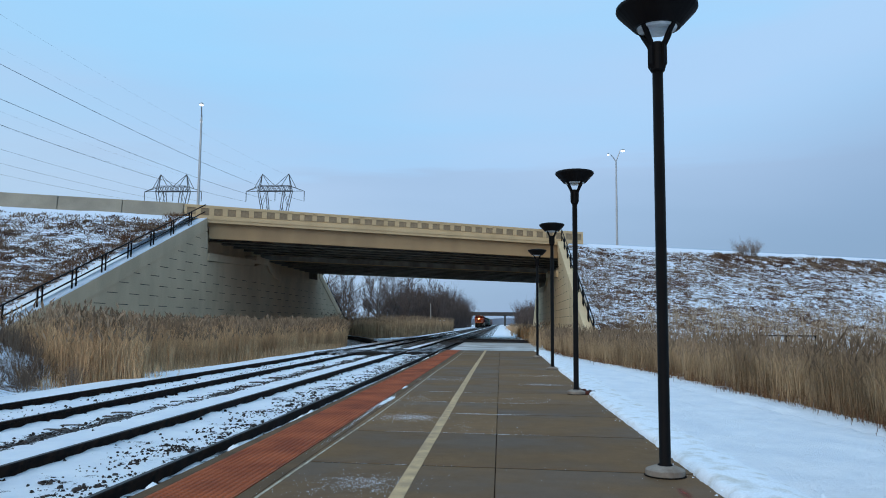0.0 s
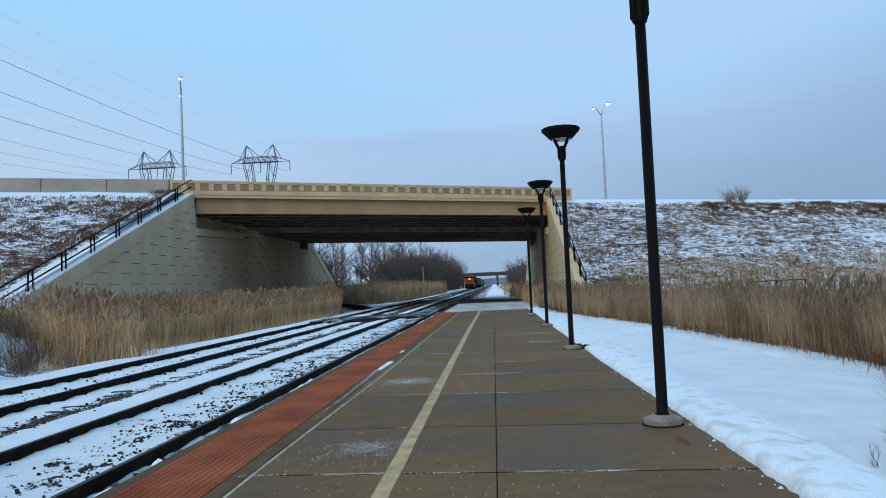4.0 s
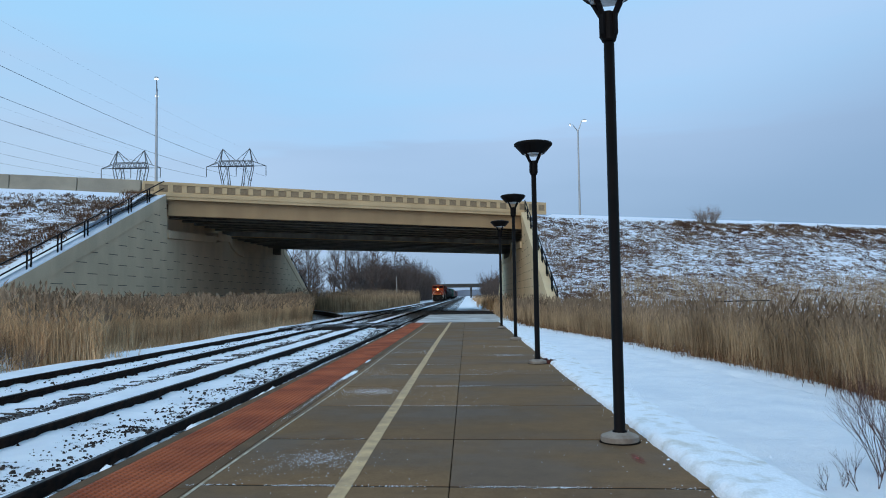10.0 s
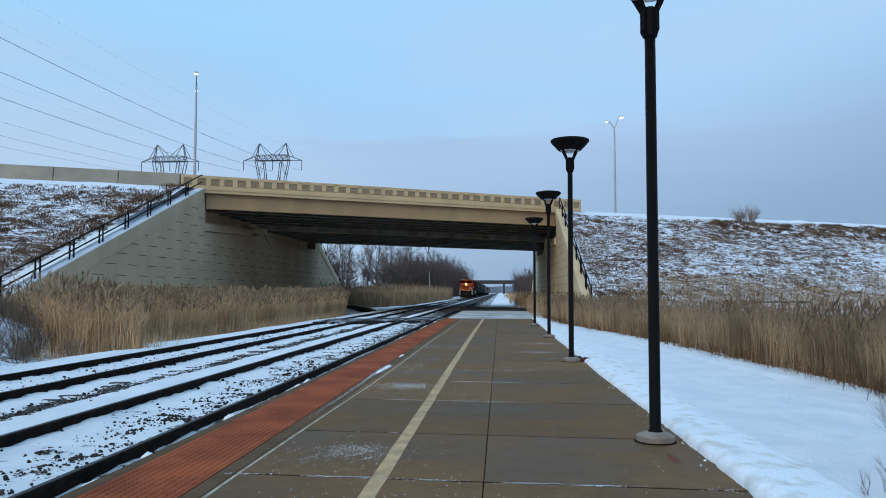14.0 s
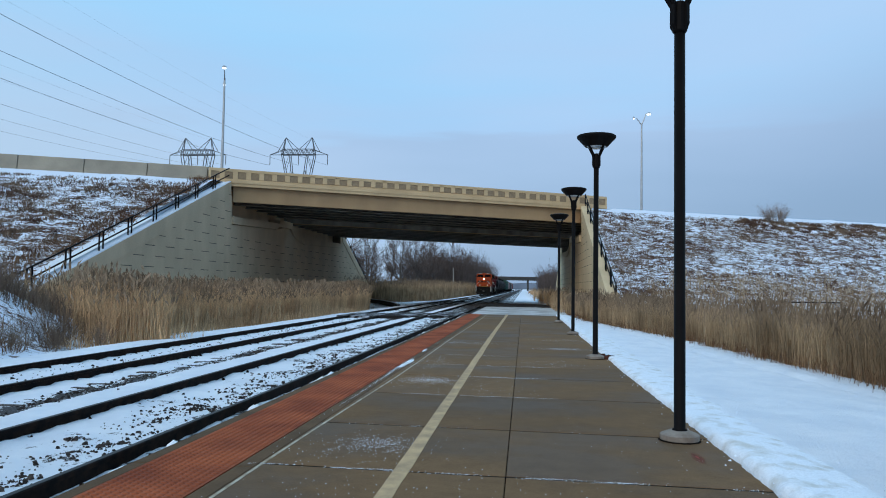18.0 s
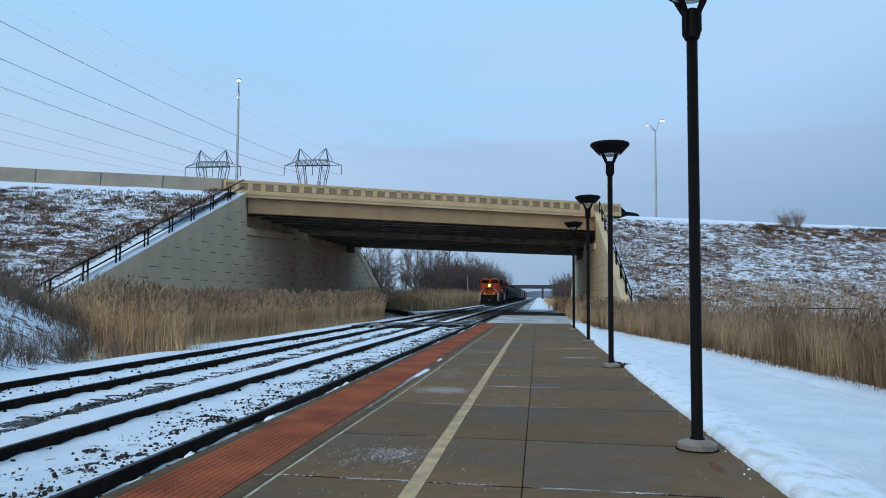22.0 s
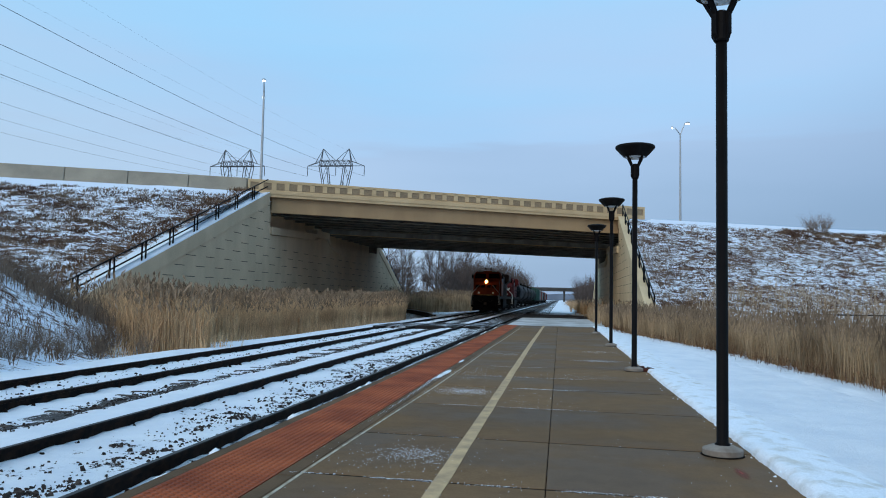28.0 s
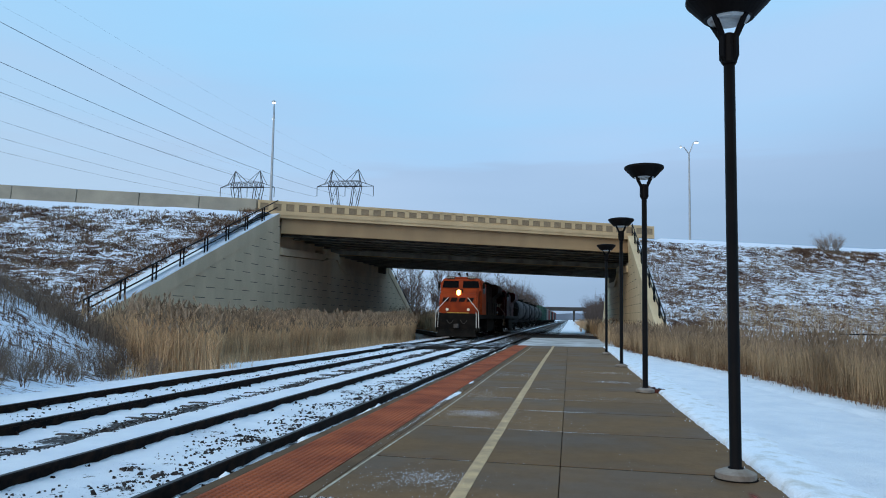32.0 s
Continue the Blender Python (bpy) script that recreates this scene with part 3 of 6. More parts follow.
build_embankment("embankment_east", XR + 0.45, 330, 8.1, "road embankment of dry brown grass patched with snow")


# ---- the road bridge ----
def wall_pieces(parent, x, toward, yf):
    """Short form grooves in staggered rows on the wall's face: thin strips, their shade painted dark."""
    me = None
    drop = fall(x)
    for row in range(13):
        z = 0.35 + 0.61 * row
        y = yf - 26 + (row % 2) * 1.25
        while y < yf + 50:
            y += 2.5
            edge = 8.0 - 0.355 * max(0.0, yf - 1.5 - y) if y < yf else (5.3 if y < yf + 32 else 6.2 - 0.38 * (y - yf - 33.5))
            if z + 0.15 > edge or y + 1.3 > yf + 51:
                continue
            if me is None:
                bm = bmesh.new()
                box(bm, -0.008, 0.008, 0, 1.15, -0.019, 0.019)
                first = part("groove", bm, M_GROOVESHADE, parent)
                me = first.data
                ob = first
            else:
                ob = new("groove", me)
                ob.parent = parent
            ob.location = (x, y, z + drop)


def abutment(name, x, toward, yf, label, face):
    """toward: the way from the wall to the tracks, 1 or -1."""
    base = thing(name, label, "abutment", kind="structure")
    back, dz = x - toward * 0.55, fall(x)
    o = [(-26.1, -1.0), (53.5, -1.0), (53.5, -0.3), (33.9, 7.0), (33.3, 7.0), (33.3, 5.75), (18.6, 5.35), (15.2, 5.9), (13.2, 6.4), (10.5, 5.95),
         (0.25, 5.55), (0.25, 7.05), (0.0, 8.2), (-1.5, 7.84), (-26.1, -0.9)]
    bm = bmesh.new()
    prism(bm, [(yf + a, b + dz) for a, b in o], 0, back, x)
    part("face_wall", bm, face, base)
    # bearing cap along the top, with its step between the two decks
    top = [(0.25, 6.15), (10.75, 6.5), (10.8, 6.86), (14.4, 6.86), (14.5, 6.45), (15.4, 6.1), (17.0, 5.85), (18.8, 5.72), (33.3, 6.1)]
    bot = [(33.3, 5.6), (18.4, 5.15), (16.4, 5.35), (14.9, 5.75), (14.0, 6.3), (10.6, 6.2), (10.2, 5.95), (0.25, 5.6)]
    bm = bmesh.new()
    prism(bm, [(yf + a, b + dz) for a, b in top + bot], 0, x - toward * 0.9, x + toward * 0.14)
    part("bearing_cap", bm, face, base, "projecting concrete cap under the girders")
    bm = bmesh.new()
    prism(bm, [(yf + a, b + dz) for a, b in ((0.25, 5.2), (34.6, 5.2), (34.6, 8.3), (0.25, 8.3))], 0, x - toward * 1.5, x - toward * 0.95)
    part("back_wall", bm, M_WALL, base)
    bm = bmesh.new()
    prism(bm, [(yf + a, b + dz) for a, b in ((33.2, 5.6), (34.6, 5.6), (34.6, 8.2), (33.2, 8.2))], 0, x - toward * 1.6, x - toward * 0.06)
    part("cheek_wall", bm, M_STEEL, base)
    # sloping copings in lengths, with snow on them
    for y0, z0, slope, count, step in ((yf - 0.2, 8.6, -0.355, 8, -3.3), (yf + 34.0, 7.25, -0.376, 6, 3.3)):
        for i in range(count):
            a, b = y0 + i * step + 0.01, y0 + (i + 1) * step - 0.01
            za, zb = z0 + abs(a - y0) * slope + dz, z0 + abs(b - y0) * slope + dz
            bm = bmesh.new()
            prism(bm, [(a, za - 0.85), (b, zb - 0.85), (b, zb), (a, za)], 0, x - toward * 0.6, x + toward * 0.07)
            part("coping", bm, face, base)
            if toward < 0:
                continue
            bm = bmesh.new()
            prism(bm, [(a, za), (b, zb), (b, zb + 0.05), (a, za + 0.05)], 0, x - toward * 0.56, x + toward * 0.04)
            part("coping_snow", bm, M_SNOW, base, "thin snow lying on the coping")
    wall_pieces(base, x, toward, yf)
    return base


abutment("abutment_west", XL, 1, 53.0, "grey grooved concrete bridge abutment with sloping wing walls", M_WALL)
abutment("abutment_east", XR, -1, 65.0, "cream concrete bridge abutment with sloping wing walls", M_CREAM)


def railing(x, yf, z0, slope, step, count, label):
    """A two-rail handrail in panels up a wing wall; z0 at yf, step along y for each panel."""
    base = thing("handrail", label, "handrail", group="wing wall handrails")
    dz = fall(x)

    def hgt(y):
        return z0 + abs(y - yf) * slope + dz
    for i in range(count):
        a, b = yf + i * step + 0.18 * (1 if step > 0 else -1), yf + (i + 1) * step - 0.18 * (1 if step > 0 else -1)
        for y in (a, b):
            bm = bmesh.new()
            rod(bm, (x, y, hgt(y) - 0.05), (x, y, hgt(y) + 1.08), 0.045, n=6)
            part("post", bm, M_RAILING, base)
        for up in (1.08, 0.58):
            bm = bmesh.new()
            rod(bm, (x, a, hgt(a) + up), (x, b, hgt(b) + up), 0.04, n=6)
            part("rail", bm, M_RAILING, base)
        if i:
            for up in (1.08, 0.58):
                y = yf + i * step
                e = 0.18
                bm = bmesh.new()
                rod(bm, (x, y - e, hgt(y - e) + up), (x, y + e, hgt(y + e) + up), 0.04, n=6)
                part("rail", bm, M_RAILING, base)
    return base


railing(XL - 0.16, 53.1, 8.57, -0.355, -2.75, 9, "black steel two-rail handrail on the snowy coping")
railing(XR + 0.3, 65.0, 8.57, -0.355, -2.75, 8, "black steel two-rail handrail on the snowy coping")
railing(XL - 0.3, 87.0, 7.2, -0.376, 2.75, 6, "black steel two-rail handrail on the far wing wall")
railing(XR + 0.3, 99.0, 7.2, -0.376, 2.75, 6, "black steel two-rail handrail on the far wing wall")


def deck(name, d0, d1, label, fascia):
    """One carriageway: girders, slab and two parapets. d0 in front, d1 behind."""
    base = thing(name, label, "bridge", kind="structure")
    x0, x1 = XL - 0.75, XR + 0.75
    lo, hi = (7.22, 8.32) if fascia else (6.86, 8.2)
    if fascia:
        x0, x1 = XL + 0.02, XR - 0.02
    n = max(3, int(round(abs(d1 - d0) / 1.9)))
    for i in range(n):
        d = d0 - 0.35 - (abs(d1 - d0) - 0.7) * i / (n - 1)
        bm = bmesh.new()
        a, b = (x0, x1) if i == 0 else (XL - 0.75, XR + 0.75)
        beam(bm, a, b, d + 0.02, d - 0.02, lo + 0.02, hi)
        beam(bm, a, b, d + 0.17, d - 0.17, hi - 0.04, hi)
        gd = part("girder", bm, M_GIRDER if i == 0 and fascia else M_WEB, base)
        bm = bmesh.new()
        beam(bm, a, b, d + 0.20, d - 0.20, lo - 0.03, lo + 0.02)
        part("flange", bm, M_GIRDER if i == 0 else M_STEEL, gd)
        if i:
            for k in range(5):
                bm = bmesh.new()
                xm = XL + 2.5 + k * 5.2
                beam(bm, xm - 0.03, xm + 0.03, d + 1.8, d + 0.1, lo + 0.25, hi - 0.15)
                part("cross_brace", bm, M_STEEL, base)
    bm = bmesh.new()
    beam(bm, XL - 0.9, XR + 0.9, d0 + 0.08, d1 - 0.08, hi, hi + 0.22)
    part("deck_slab", bm, M_BEIGE, base)
    bm = bmesh.new()
    beam(bm, XL - 0.9, XR + 0.9, d0 - 0.4, d1 + 0.4, hi + 0.224, hi + 0.24)
    part("roadway", bm, M_ROAD, base, "salt-greyed asphalt carriageway")
    return base


deck("bridge_near", 0.0, -12.2, "road bridge with tan steel fascia girder and dark girders", True)
deck("bridge_far", -13.3, -30.3, "second carriageway bridge of dark steel girders", False)


def parapet(name, x0, x1, d, panels, label):
    base = thing(name, label, "parapet", kind="structure")
    bm = bmesh.new()
    beam(bm, x0, x1, d - 0.02, d - 0.32, 8.54, 9.52)
    part("core", bm, M_BEIGE, base)
    bm = bmesh.new()
    beam(bm, x0, x1, d + 0.13, d - 0.02, 8.54, 8.76)
    part("ledge", bm, M_BEIGE, base)
    bm = bmesh.new()
    beam(bm, x0, x1, d + 0.05, d - 0.02, 8.76, 8.84)
    beam(bm, x0, x1, d + 0.05, d - 0.02, 9.36, 9.56)
    part("band", bm, M_BEIGE, base)
    step = (x1 - x0) / panels
    for i in range(panels):
        a = x0 + step * i
        bm = bmesh.new()
        beam(bm, a - (step * 0.18 if i else 0), a + step * 0.18, d + 0.05, d - 0.02, 8.82, 9.36)
        part("pier", bm, M_BEIGE, base)
        bm = bmesh.new()
        beam(bm, a + step * 0.18, a + step * 0.82, d + 0.006, d - 0.02, 8.82, 9.36)
        part("panel", bm, M_PANEL, base, "brown textured recessed panel")
    bm = bmesh.new()
    beam(bm, x1 - step * 0.18, x1, d + 0.05, d - 0.02, 8.82, 9.36)
    part("pier", bm, M_BEIGE, base)
    return base


parapet("parapet_front", -22.4, 6.95, 0.0, 35, "beige concrete parapet with square brown recessed panels")
for d_ in (-12.0, -13.5, -30.1):
    bm = bmesh.new()
    beam(bm, -21.9, 5.65, d_ + 0.15, d_ - 0.15, 8.38, 9.4)
    tagged(part("parapet_inner", bm, M_BEIGE), "plain beige concrete bridge parapet", "parapet", kind="structure")


def barriers():
    x = -22.45
    for i in range(17):
        bm = bmesh.new()
        w = 3.62 if i < 6 else 7.3
        a, b = x - w, x - 0.05
        hexa(bm, [over(a, 0.12, 8.45), over(b, 0.12, 8.45), over(b, -0.28, 8.45), over(a, -0.28, 8.45),
                  over(a, 0.02, 9.60), over(b, 0.02, 9.60), over(b, -0.18, 9.60), over(a, -0.18, 9.60)])
        bmesh.ops.bevel(bm, geom=bm.edges[:], offset=0.02, segments=1, affect='EDGES')
        tagged(part("road_barrier", bm, M_BARRIER), "weathered tan concrete road barrier at the roadside", "barrier", "roadside barriers")
        x -= w


barriers()
bm = bmesh.new()
hexa(bm, [over(-540, -1, 8.56), over(-22.0, -1, 8.56), over(-22.0, -32, 8.56), over(-540, -32, 8.56),
          over(-540, -1, 8.60), over(-22.0, -1, 8.60), over(-22.0, -32, 8.60), over(-540, -32, 8.60)])
tagged(part("road_west", bm, M_ROAD), "asphalt road on the embankment greyed with salt", "road", kind="structure")
bm = bmesh.new()
hexa(bm, [(*over(5.7, -1.6, 0)[:2], 8.0), (*over(330, -1.6, 0)[:2], 8.0), (*over(330, -32, 0)[:2], 8.0), (*over(5.7, -32, 0)[:2], 8.0),
          (*over(5.7, -1.6, 0)[:2], 8.12), (*over(330, -1.6, 0)[:2], 8.12), (*over(330, -32, 0)[:2], 8.12), (*over(5.7, -32, 0)[:2], 8.12)])
tagged(part("road_east", bm, M_ROAD), "asphalt road on the embankment greyed with salt", "road", kind="structure")


def street_light(x, y, z0, z1, heads, label):
    base = thing("street_light", label, "street light", group="road lights", at=pose(x, y, z0))
    bm = bmesh.new()
    rod(bm, (0, 0, 0), (0, 0, z1 - z0 - 0.3), 0.12, 0.07, n=10)
    part("pole", bm, M_GALV, base)
    bm = bmesh.new()
    rod(bm, (0, 0, 0), (0, 0, 0.3), 0.2, 0.2, n=10)
    part("pole_foot", bm, M_GALV, base)
    for dx, dy, dz, s in heads:
        bm = bmesh.new()
        rod(bm, (0, 0, z1 - z0 - 0.45), (dx, dy, z1 - z0 + dz), 0.05, 0.04, n=6)
        part("arm", bm, M_GALV, base)
        bm = bmesh.new()
        ux, uy = dx / math.hypot(dx, dy), dy / math.hypot(dx, dy)
        lathe(bm, [(0.10 * s, 0.02), (0.24 * s, 0.0), (0.24 * s, 0.08), (0.12 * s, 0.15)], dx + ux * 0.25, dy + uy * 0.25, n=10)
        bmesh.ops.translate(bm, verts=bm.verts, vec=(0, 0, z1 - z0 + dz - 0.04))
        head = part("lamp_head", bm, M_GALV, base)
        bm = bmesh.new()
        lathe(bm, [(0.20 * s, -0.06), (0.22 * s, 0.03)], dx + ux * 0.25, dy + uy * 0.25, n=10)
        bmesh.ops.translate(bm, verts=bm.verts, vec=(0, 0, z1 - z0 + dz - 0.05))
        part("lit_lens", bm, M_LIT, head, "glowing white lamp glass")
    return base


street_light(-22.8, 55.56, 8.5, 17.2, ((-0.36, 0.85, -0.45, 0.5), (0.30, -0.80, 0.25, 0.65)), "tall galvanised road light glowing white above the barrier")
street_light(10.7, 71.76, 8.0, 17.0, ((0.42, 0.1, 0.65, 0.85), (-0.5, -0.1, 0.2, 0.42)), "tall galvanised twin-arm road light glowing white")


# ---- the platform ----
platform = thing("platform", "low station platform of damp brown concrete slabs", "platform", kind="structure")
bm = bmesh.new()
box(bm, -2.78, 1.70, -9, 37.5, -0.6, -0.045)
part("platform_base", bm, M_JOINT, platform)
JOINTS = [-9.0, -7.2, -5.4, -3.6, -1.8, 0.0, 1.8, 3.72, 5.58, 7.28, 9.37, 11.32, 12.9, 14.75, 16.6, 18.5, 20.4, 22.3, 24.2, 26.1, 28.0, 29.9, 31.8, 33.7, 35.6, 37.5]


def slant(x):
    """The joints run a little askew across the platform."""
    return -0.06 * (x + 0.125)


def slab_bm(x0, x1, y0, y1):
    bm = bmesh.new()
    corners = [(x0, y0 + slant(x0)), (x1, y0 + slant(x1)), (x1, y1 + slant(x1)), (x0, y1 + slant(x0))]
    hexa(bm, [(x, y, -0.05) for x, y in corners] + [(x, y, 0.0) for x, y in corners])
    bmesh.ops.bevel(bm, geom=bm.edges[:], offset=0.005, segments=1, affect='EDGES', profile=0.5)
    return bm


for y0, y1 in zip(JOINTS, JOINTS[1:]):
    for x0, x1 in ((-1.887, -0.128), (-0.122, 1.70)):
        part("slab", slab_bm(x0, x1, y0 + 0.017, min(y1 - 0.017, 37.35)), M_SLAB, platform)
    if y0 > -9:
        bm = bmesh.new()
        a, b = y0 + slant(-1.886), y0 + slant(1.69)
        hexa(bm, [(x, y, z) for z in (-0.048, -0.003) for x, y in ((-1.886, a - 0.0165), (1.69, b - 0.0165), (1.69, b + 0.0165), (-1.886, a + 0.0165))])
        part("joint_filler", bm, M_JOINT, platform)
for y0, y1 in zip(JOINTS[::2], JOINTS[2::2] + [37.5]):
    part("edge_strip", bevelled(-2.02, -1.891, y0 + 0.006, y1 - 0.006, -0.05, -0.002, 0.006), M_KERB, platform)
    part("edge_coping", bevelled(-2.785, -2.665, y0 + 0.006, y1 - 0.006, -0.2, -0.004, 0.01), M_KERB, platform)
bm = bmesh.new()
LINE = ((-9, -1.862), (6, -1.857), (8, -1.836), (11, -1.792), (14, -1.786), (20, -1.800), (26, -1.755), (37.5, -1.742))
for (ya, xa), (yb, xb) in zip(LINE, LINE[1:]):
    k = max(1, int((yb - ya) / 0.6))
    for i in range(k):
        p, q = ya + (yb - ya) * i / k, ya + (yb - ya) * (i + 1) / k
        u, w = xa + (xb - xa) * i / k, xa + (xb - xa) * (i + 1) / k
        hexa(bm, [(u - 0.011, p, -0.01), (u + 0.011, p, -0.01), (w + 0.011, q, -0.01), (w - 0.011, q, -0.01), (u - 0.011, p, 0.003), (u + 0.011, p, 0.003), (w + 0.011, q, 0.003), (w - 0.011, q, 0.003)])
part("white_line", bm, M_WHITE, platform, "thin worn white line along the edge")
bm = bmesh.new()
for i in range(155):
    y = -9 + i * 0.3
    o = 0.008 * noise.noise((0, y * 0.7, 3))
    w = 0.055 + 0.006 * noise.noise((4, y * 1.3, 3))
    c = -0.845 + 0.045 * smooth01((y - 20) / 16)
    box(bm, c + o - w, c + o + w, y, y + 0.3, -0.01, 0.0035)
part("yellow_line", bm, M_YELLOW, platform, "worn yellow safety line")


def tactile_tiles():
    length, px = 1.22, 0.0555
    bm = bmesh.new()
    box(bm, -2.66, -2.025, 0.004, length - 0.004, -0.05, 0.0)
    for i in range(11):
        for j in range(22):
            cx, cy = -2.66 + 0.040 + i * px, 0.03 + j * px
            lo = [bm.verts.new((cx + 0.023 * a, cy + 0.023 * b, 0.0002)) for a, b in ((-1, -0.5), (-0.5, -1), (0.5, -1), (1, -0.5), (1, 0.5), (0.5, 1), (-0.5, 1), (-1, 0.5))]
            hi = [bm.verts.new((cx + 0.014 * a, cy + 0.014 * b, 0.009)) for a, b in ((-1, -0.5), (-0.5, -1), (0.5, -1), (1, -0.5), (1, 0.5), (0.5, 1), (-0.5, 1), (-1, 0.5))]
            bm.faces.new(hi)
            for k in range(8):
                bm.faces.new((lo[k], lo[(k + 1) % 8], hi[(k + 1) % 8], hi[k]))
    first = part("tactile_tile", bm, M_TACTILE, platform, "red tactile paving tile with raised domes")
    first.location = (0, -9, 0)
    k = 1
    while -9 + (k + 1) * length <= 37.6:
        ob = new("tactile_tile", first.data)
        ob.parent = platform
        ob.location = (0, -9 + k * length, 0)
        k += 1


tactile_tiles()


# ---- platform lamps ----
def platform_lamp():
    base = thing("platform_lamp", "dark bronze lamp post with unlit bowl head on round concrete foot", "lamp post", "platform lamps")
    bm = bmesh.new()
    lathe(bm, [(0.150, 0.0), (0.158, 0.006), (0.165, 0.012), (0.165, 0.052), (0.158, 0.058), (0.09, 0.086), (0.07, 0.088)], n=28)
    part("foot", bm, M_BASE, base, "round grey concrete foot", smooth=False)
    # thin dark disc standing in for the shadow gap below the foot
    bm = bmesh.new()
    lathe(bm, [(0.12, 0.0), (0.178, 0.0005), (0.174, 0.007), (0.15, 0.008)], n=28)
    part("grout_ring", bm, M_JOINT, base, "dark ring painted for the shade under the foot")
    bm = bmesh.new()
    lathe(bm, [(0.064, 0.075), (0.064, 0.095), (0.049, 0.105), (0.047, 3.60)], n=20)
    part("pole", bm, M_POLE, base, smooth=True)
    bm = bmesh.new()
    lathe(bm, [(0.056, 3.54), (0.066, 3.555), (0.066, 3.70), (0.062, 3.705), (0.062, 3.80), (0.04, 3.815)], n=16)
    part("collar", bm, M_POLE, base)
    for i in range(4):
        a = math.pi / 4 + i * math.pi / 2 - 0.096
        u, w = Vector((math.cos(a), math.sin(a), 0)), Vector((-math.sin(a), math.cos(a), 0)) * 0.019
        bm = bmesh.new()
        prof = [(0.066, 3.56), (0.092, 3.60), (0.092, 3.775), (0.225, 3.99), (0.185, 3.99), (0.066, 3.79)]
        va = [bm.verts.new(u * r + w + Vector((0, 0, z))) for r, z in prof]
        vb = [bm.verts.new(u * r - w + Vector((0, 0, z))) for r, z in prof]
        bm.faces.new(va)
        bm.faces.new(vb[::-1])
        for k in range(6):
            bm.faces.new((va[k], vb[k], vb[(k + 1) % 6], va[(k + 1) % 6]))
        part("bracket", bm, M_POLE, base)
    bm = bmesh.new()
    lathe(bm, [(0.185, 3.945), (0.21, 3.945), (0.35, 4.095), (0.362, 4.115), (0.36, 4.14), (0.34, 4.155), (0.22, 4.18), (0.10, 4.19)], n=32)
    part("bowl", bm, M_POLE, base, smooth=False)
    bm = bmesh.new()
    lathe(bm, [(0.12, 3.915), (0.165, 3.925), (0.183, 3.95)], n=24)
    part("diffuser", bm, M_LENS, base, "pale frosted glass under the bowl")
    return base


lamp = platform_lamp()
lamp.matrix_basis = pose(1.322, 7.10, 0)
for x_, y_ in ((1.31, 14.70), (1.385, 22.3), (1.33, 30.0)):
    copy_thing(lamp, pose(x_, y_, 0, 0, 0, 0))


# ---- tracks ----
def rail_bm(x, y0, y1, top):
    prof = [(-0.075, -0.18), (-0.075, -0.165), (-0.012, -0.145), (-0.012, -0.045), (-0.036, -0.038), (-0.036, -0.006), (-0.028, 0.0),
            (0.028, 0.0), (0.036, -0.006), (0.036, -0.038), (0.012, -0.045), (0.012, -0.145), (0.075, -0.165), (0.075, -0.18)]
    bm = bmesh.new()
    prism(bm, [(x + a, top + b) for a, b in prof], 1, y0, y1)
    return bm


def track(cx, top, label):
    base = thing("railway_track", label, "railway track", "tracks")
    for side in (-0.7525, 0.7525):
        part("rail", rail_bm(cx + side, -20, 900, top), M_RAIL, base, "dark steel rail")
        bm = bmesh.new()
        box(bm, cx + side - 0.022, cx + side + 0.022, -20, 900, top - 0.01, top + 0.0025)
        part("rail_head", bm, M_RAILTOP, base)
    me = None
    rnd = random.Random(int(-cx * 10))
    y = -2.0
    while y < 62:
        if me is None:
            tie = part("tie", bevelled(-1.28, 1.28, -0.11, 0.11, -0.18, 0.0, 0.012), M_TIE, base)
            me = tie.data
        else:
            tie = new("tie", me)
            tie.parent = base
        tie.location = (cx + rnd.uniform(-0.05, 0.05), y, top - 0.122 + rnd.uniform(-0.075, -0.02))
        tie.rotation_euler = (0, rnd.uniform(-0.008, 0.008), rnd.uniform(-0.02, 0.02))
        y += 0.53
    bm = bmesh.new()
    while y < 300:
        box(bm, cx - 1.28, cx + 1.28, y - 0.11, y + 0.11, -0.5, top - 0.118)
        y += 0.53
    tagged(part("far_ties", bm, M_TIE, base), kind="stuff")
    for side in (-0.7525, 0.7525):
        bm = bmesh.new()
        yy = 2.0
        while yy < 30:
            for w in (-0.11, 0.11):
                if rnd.random() < 0.6:
                    q = rnd.uniform(-0.02, 0.02)
                    hexa(bm, [(cx + side + w + a, yy + q + b, top - 0.16) for a, b in ((-0.03, -0.022), (0.03, -0.022), (0.03, 0.022), (-0.03, 0.022))] + [(cx + side + w * 0.9 + a, yy + q + b, top - rnd.uniform(0.085, 0.115)) for a, b in ((-0.014, -0.012), (0.014, -0.012), (0.014, 0.012), (-0.014, 0.012))])
            yy += 0.53
        tagged(part("tie_hardware", bm, M_RAIL, base), kind="stuff")
    return base


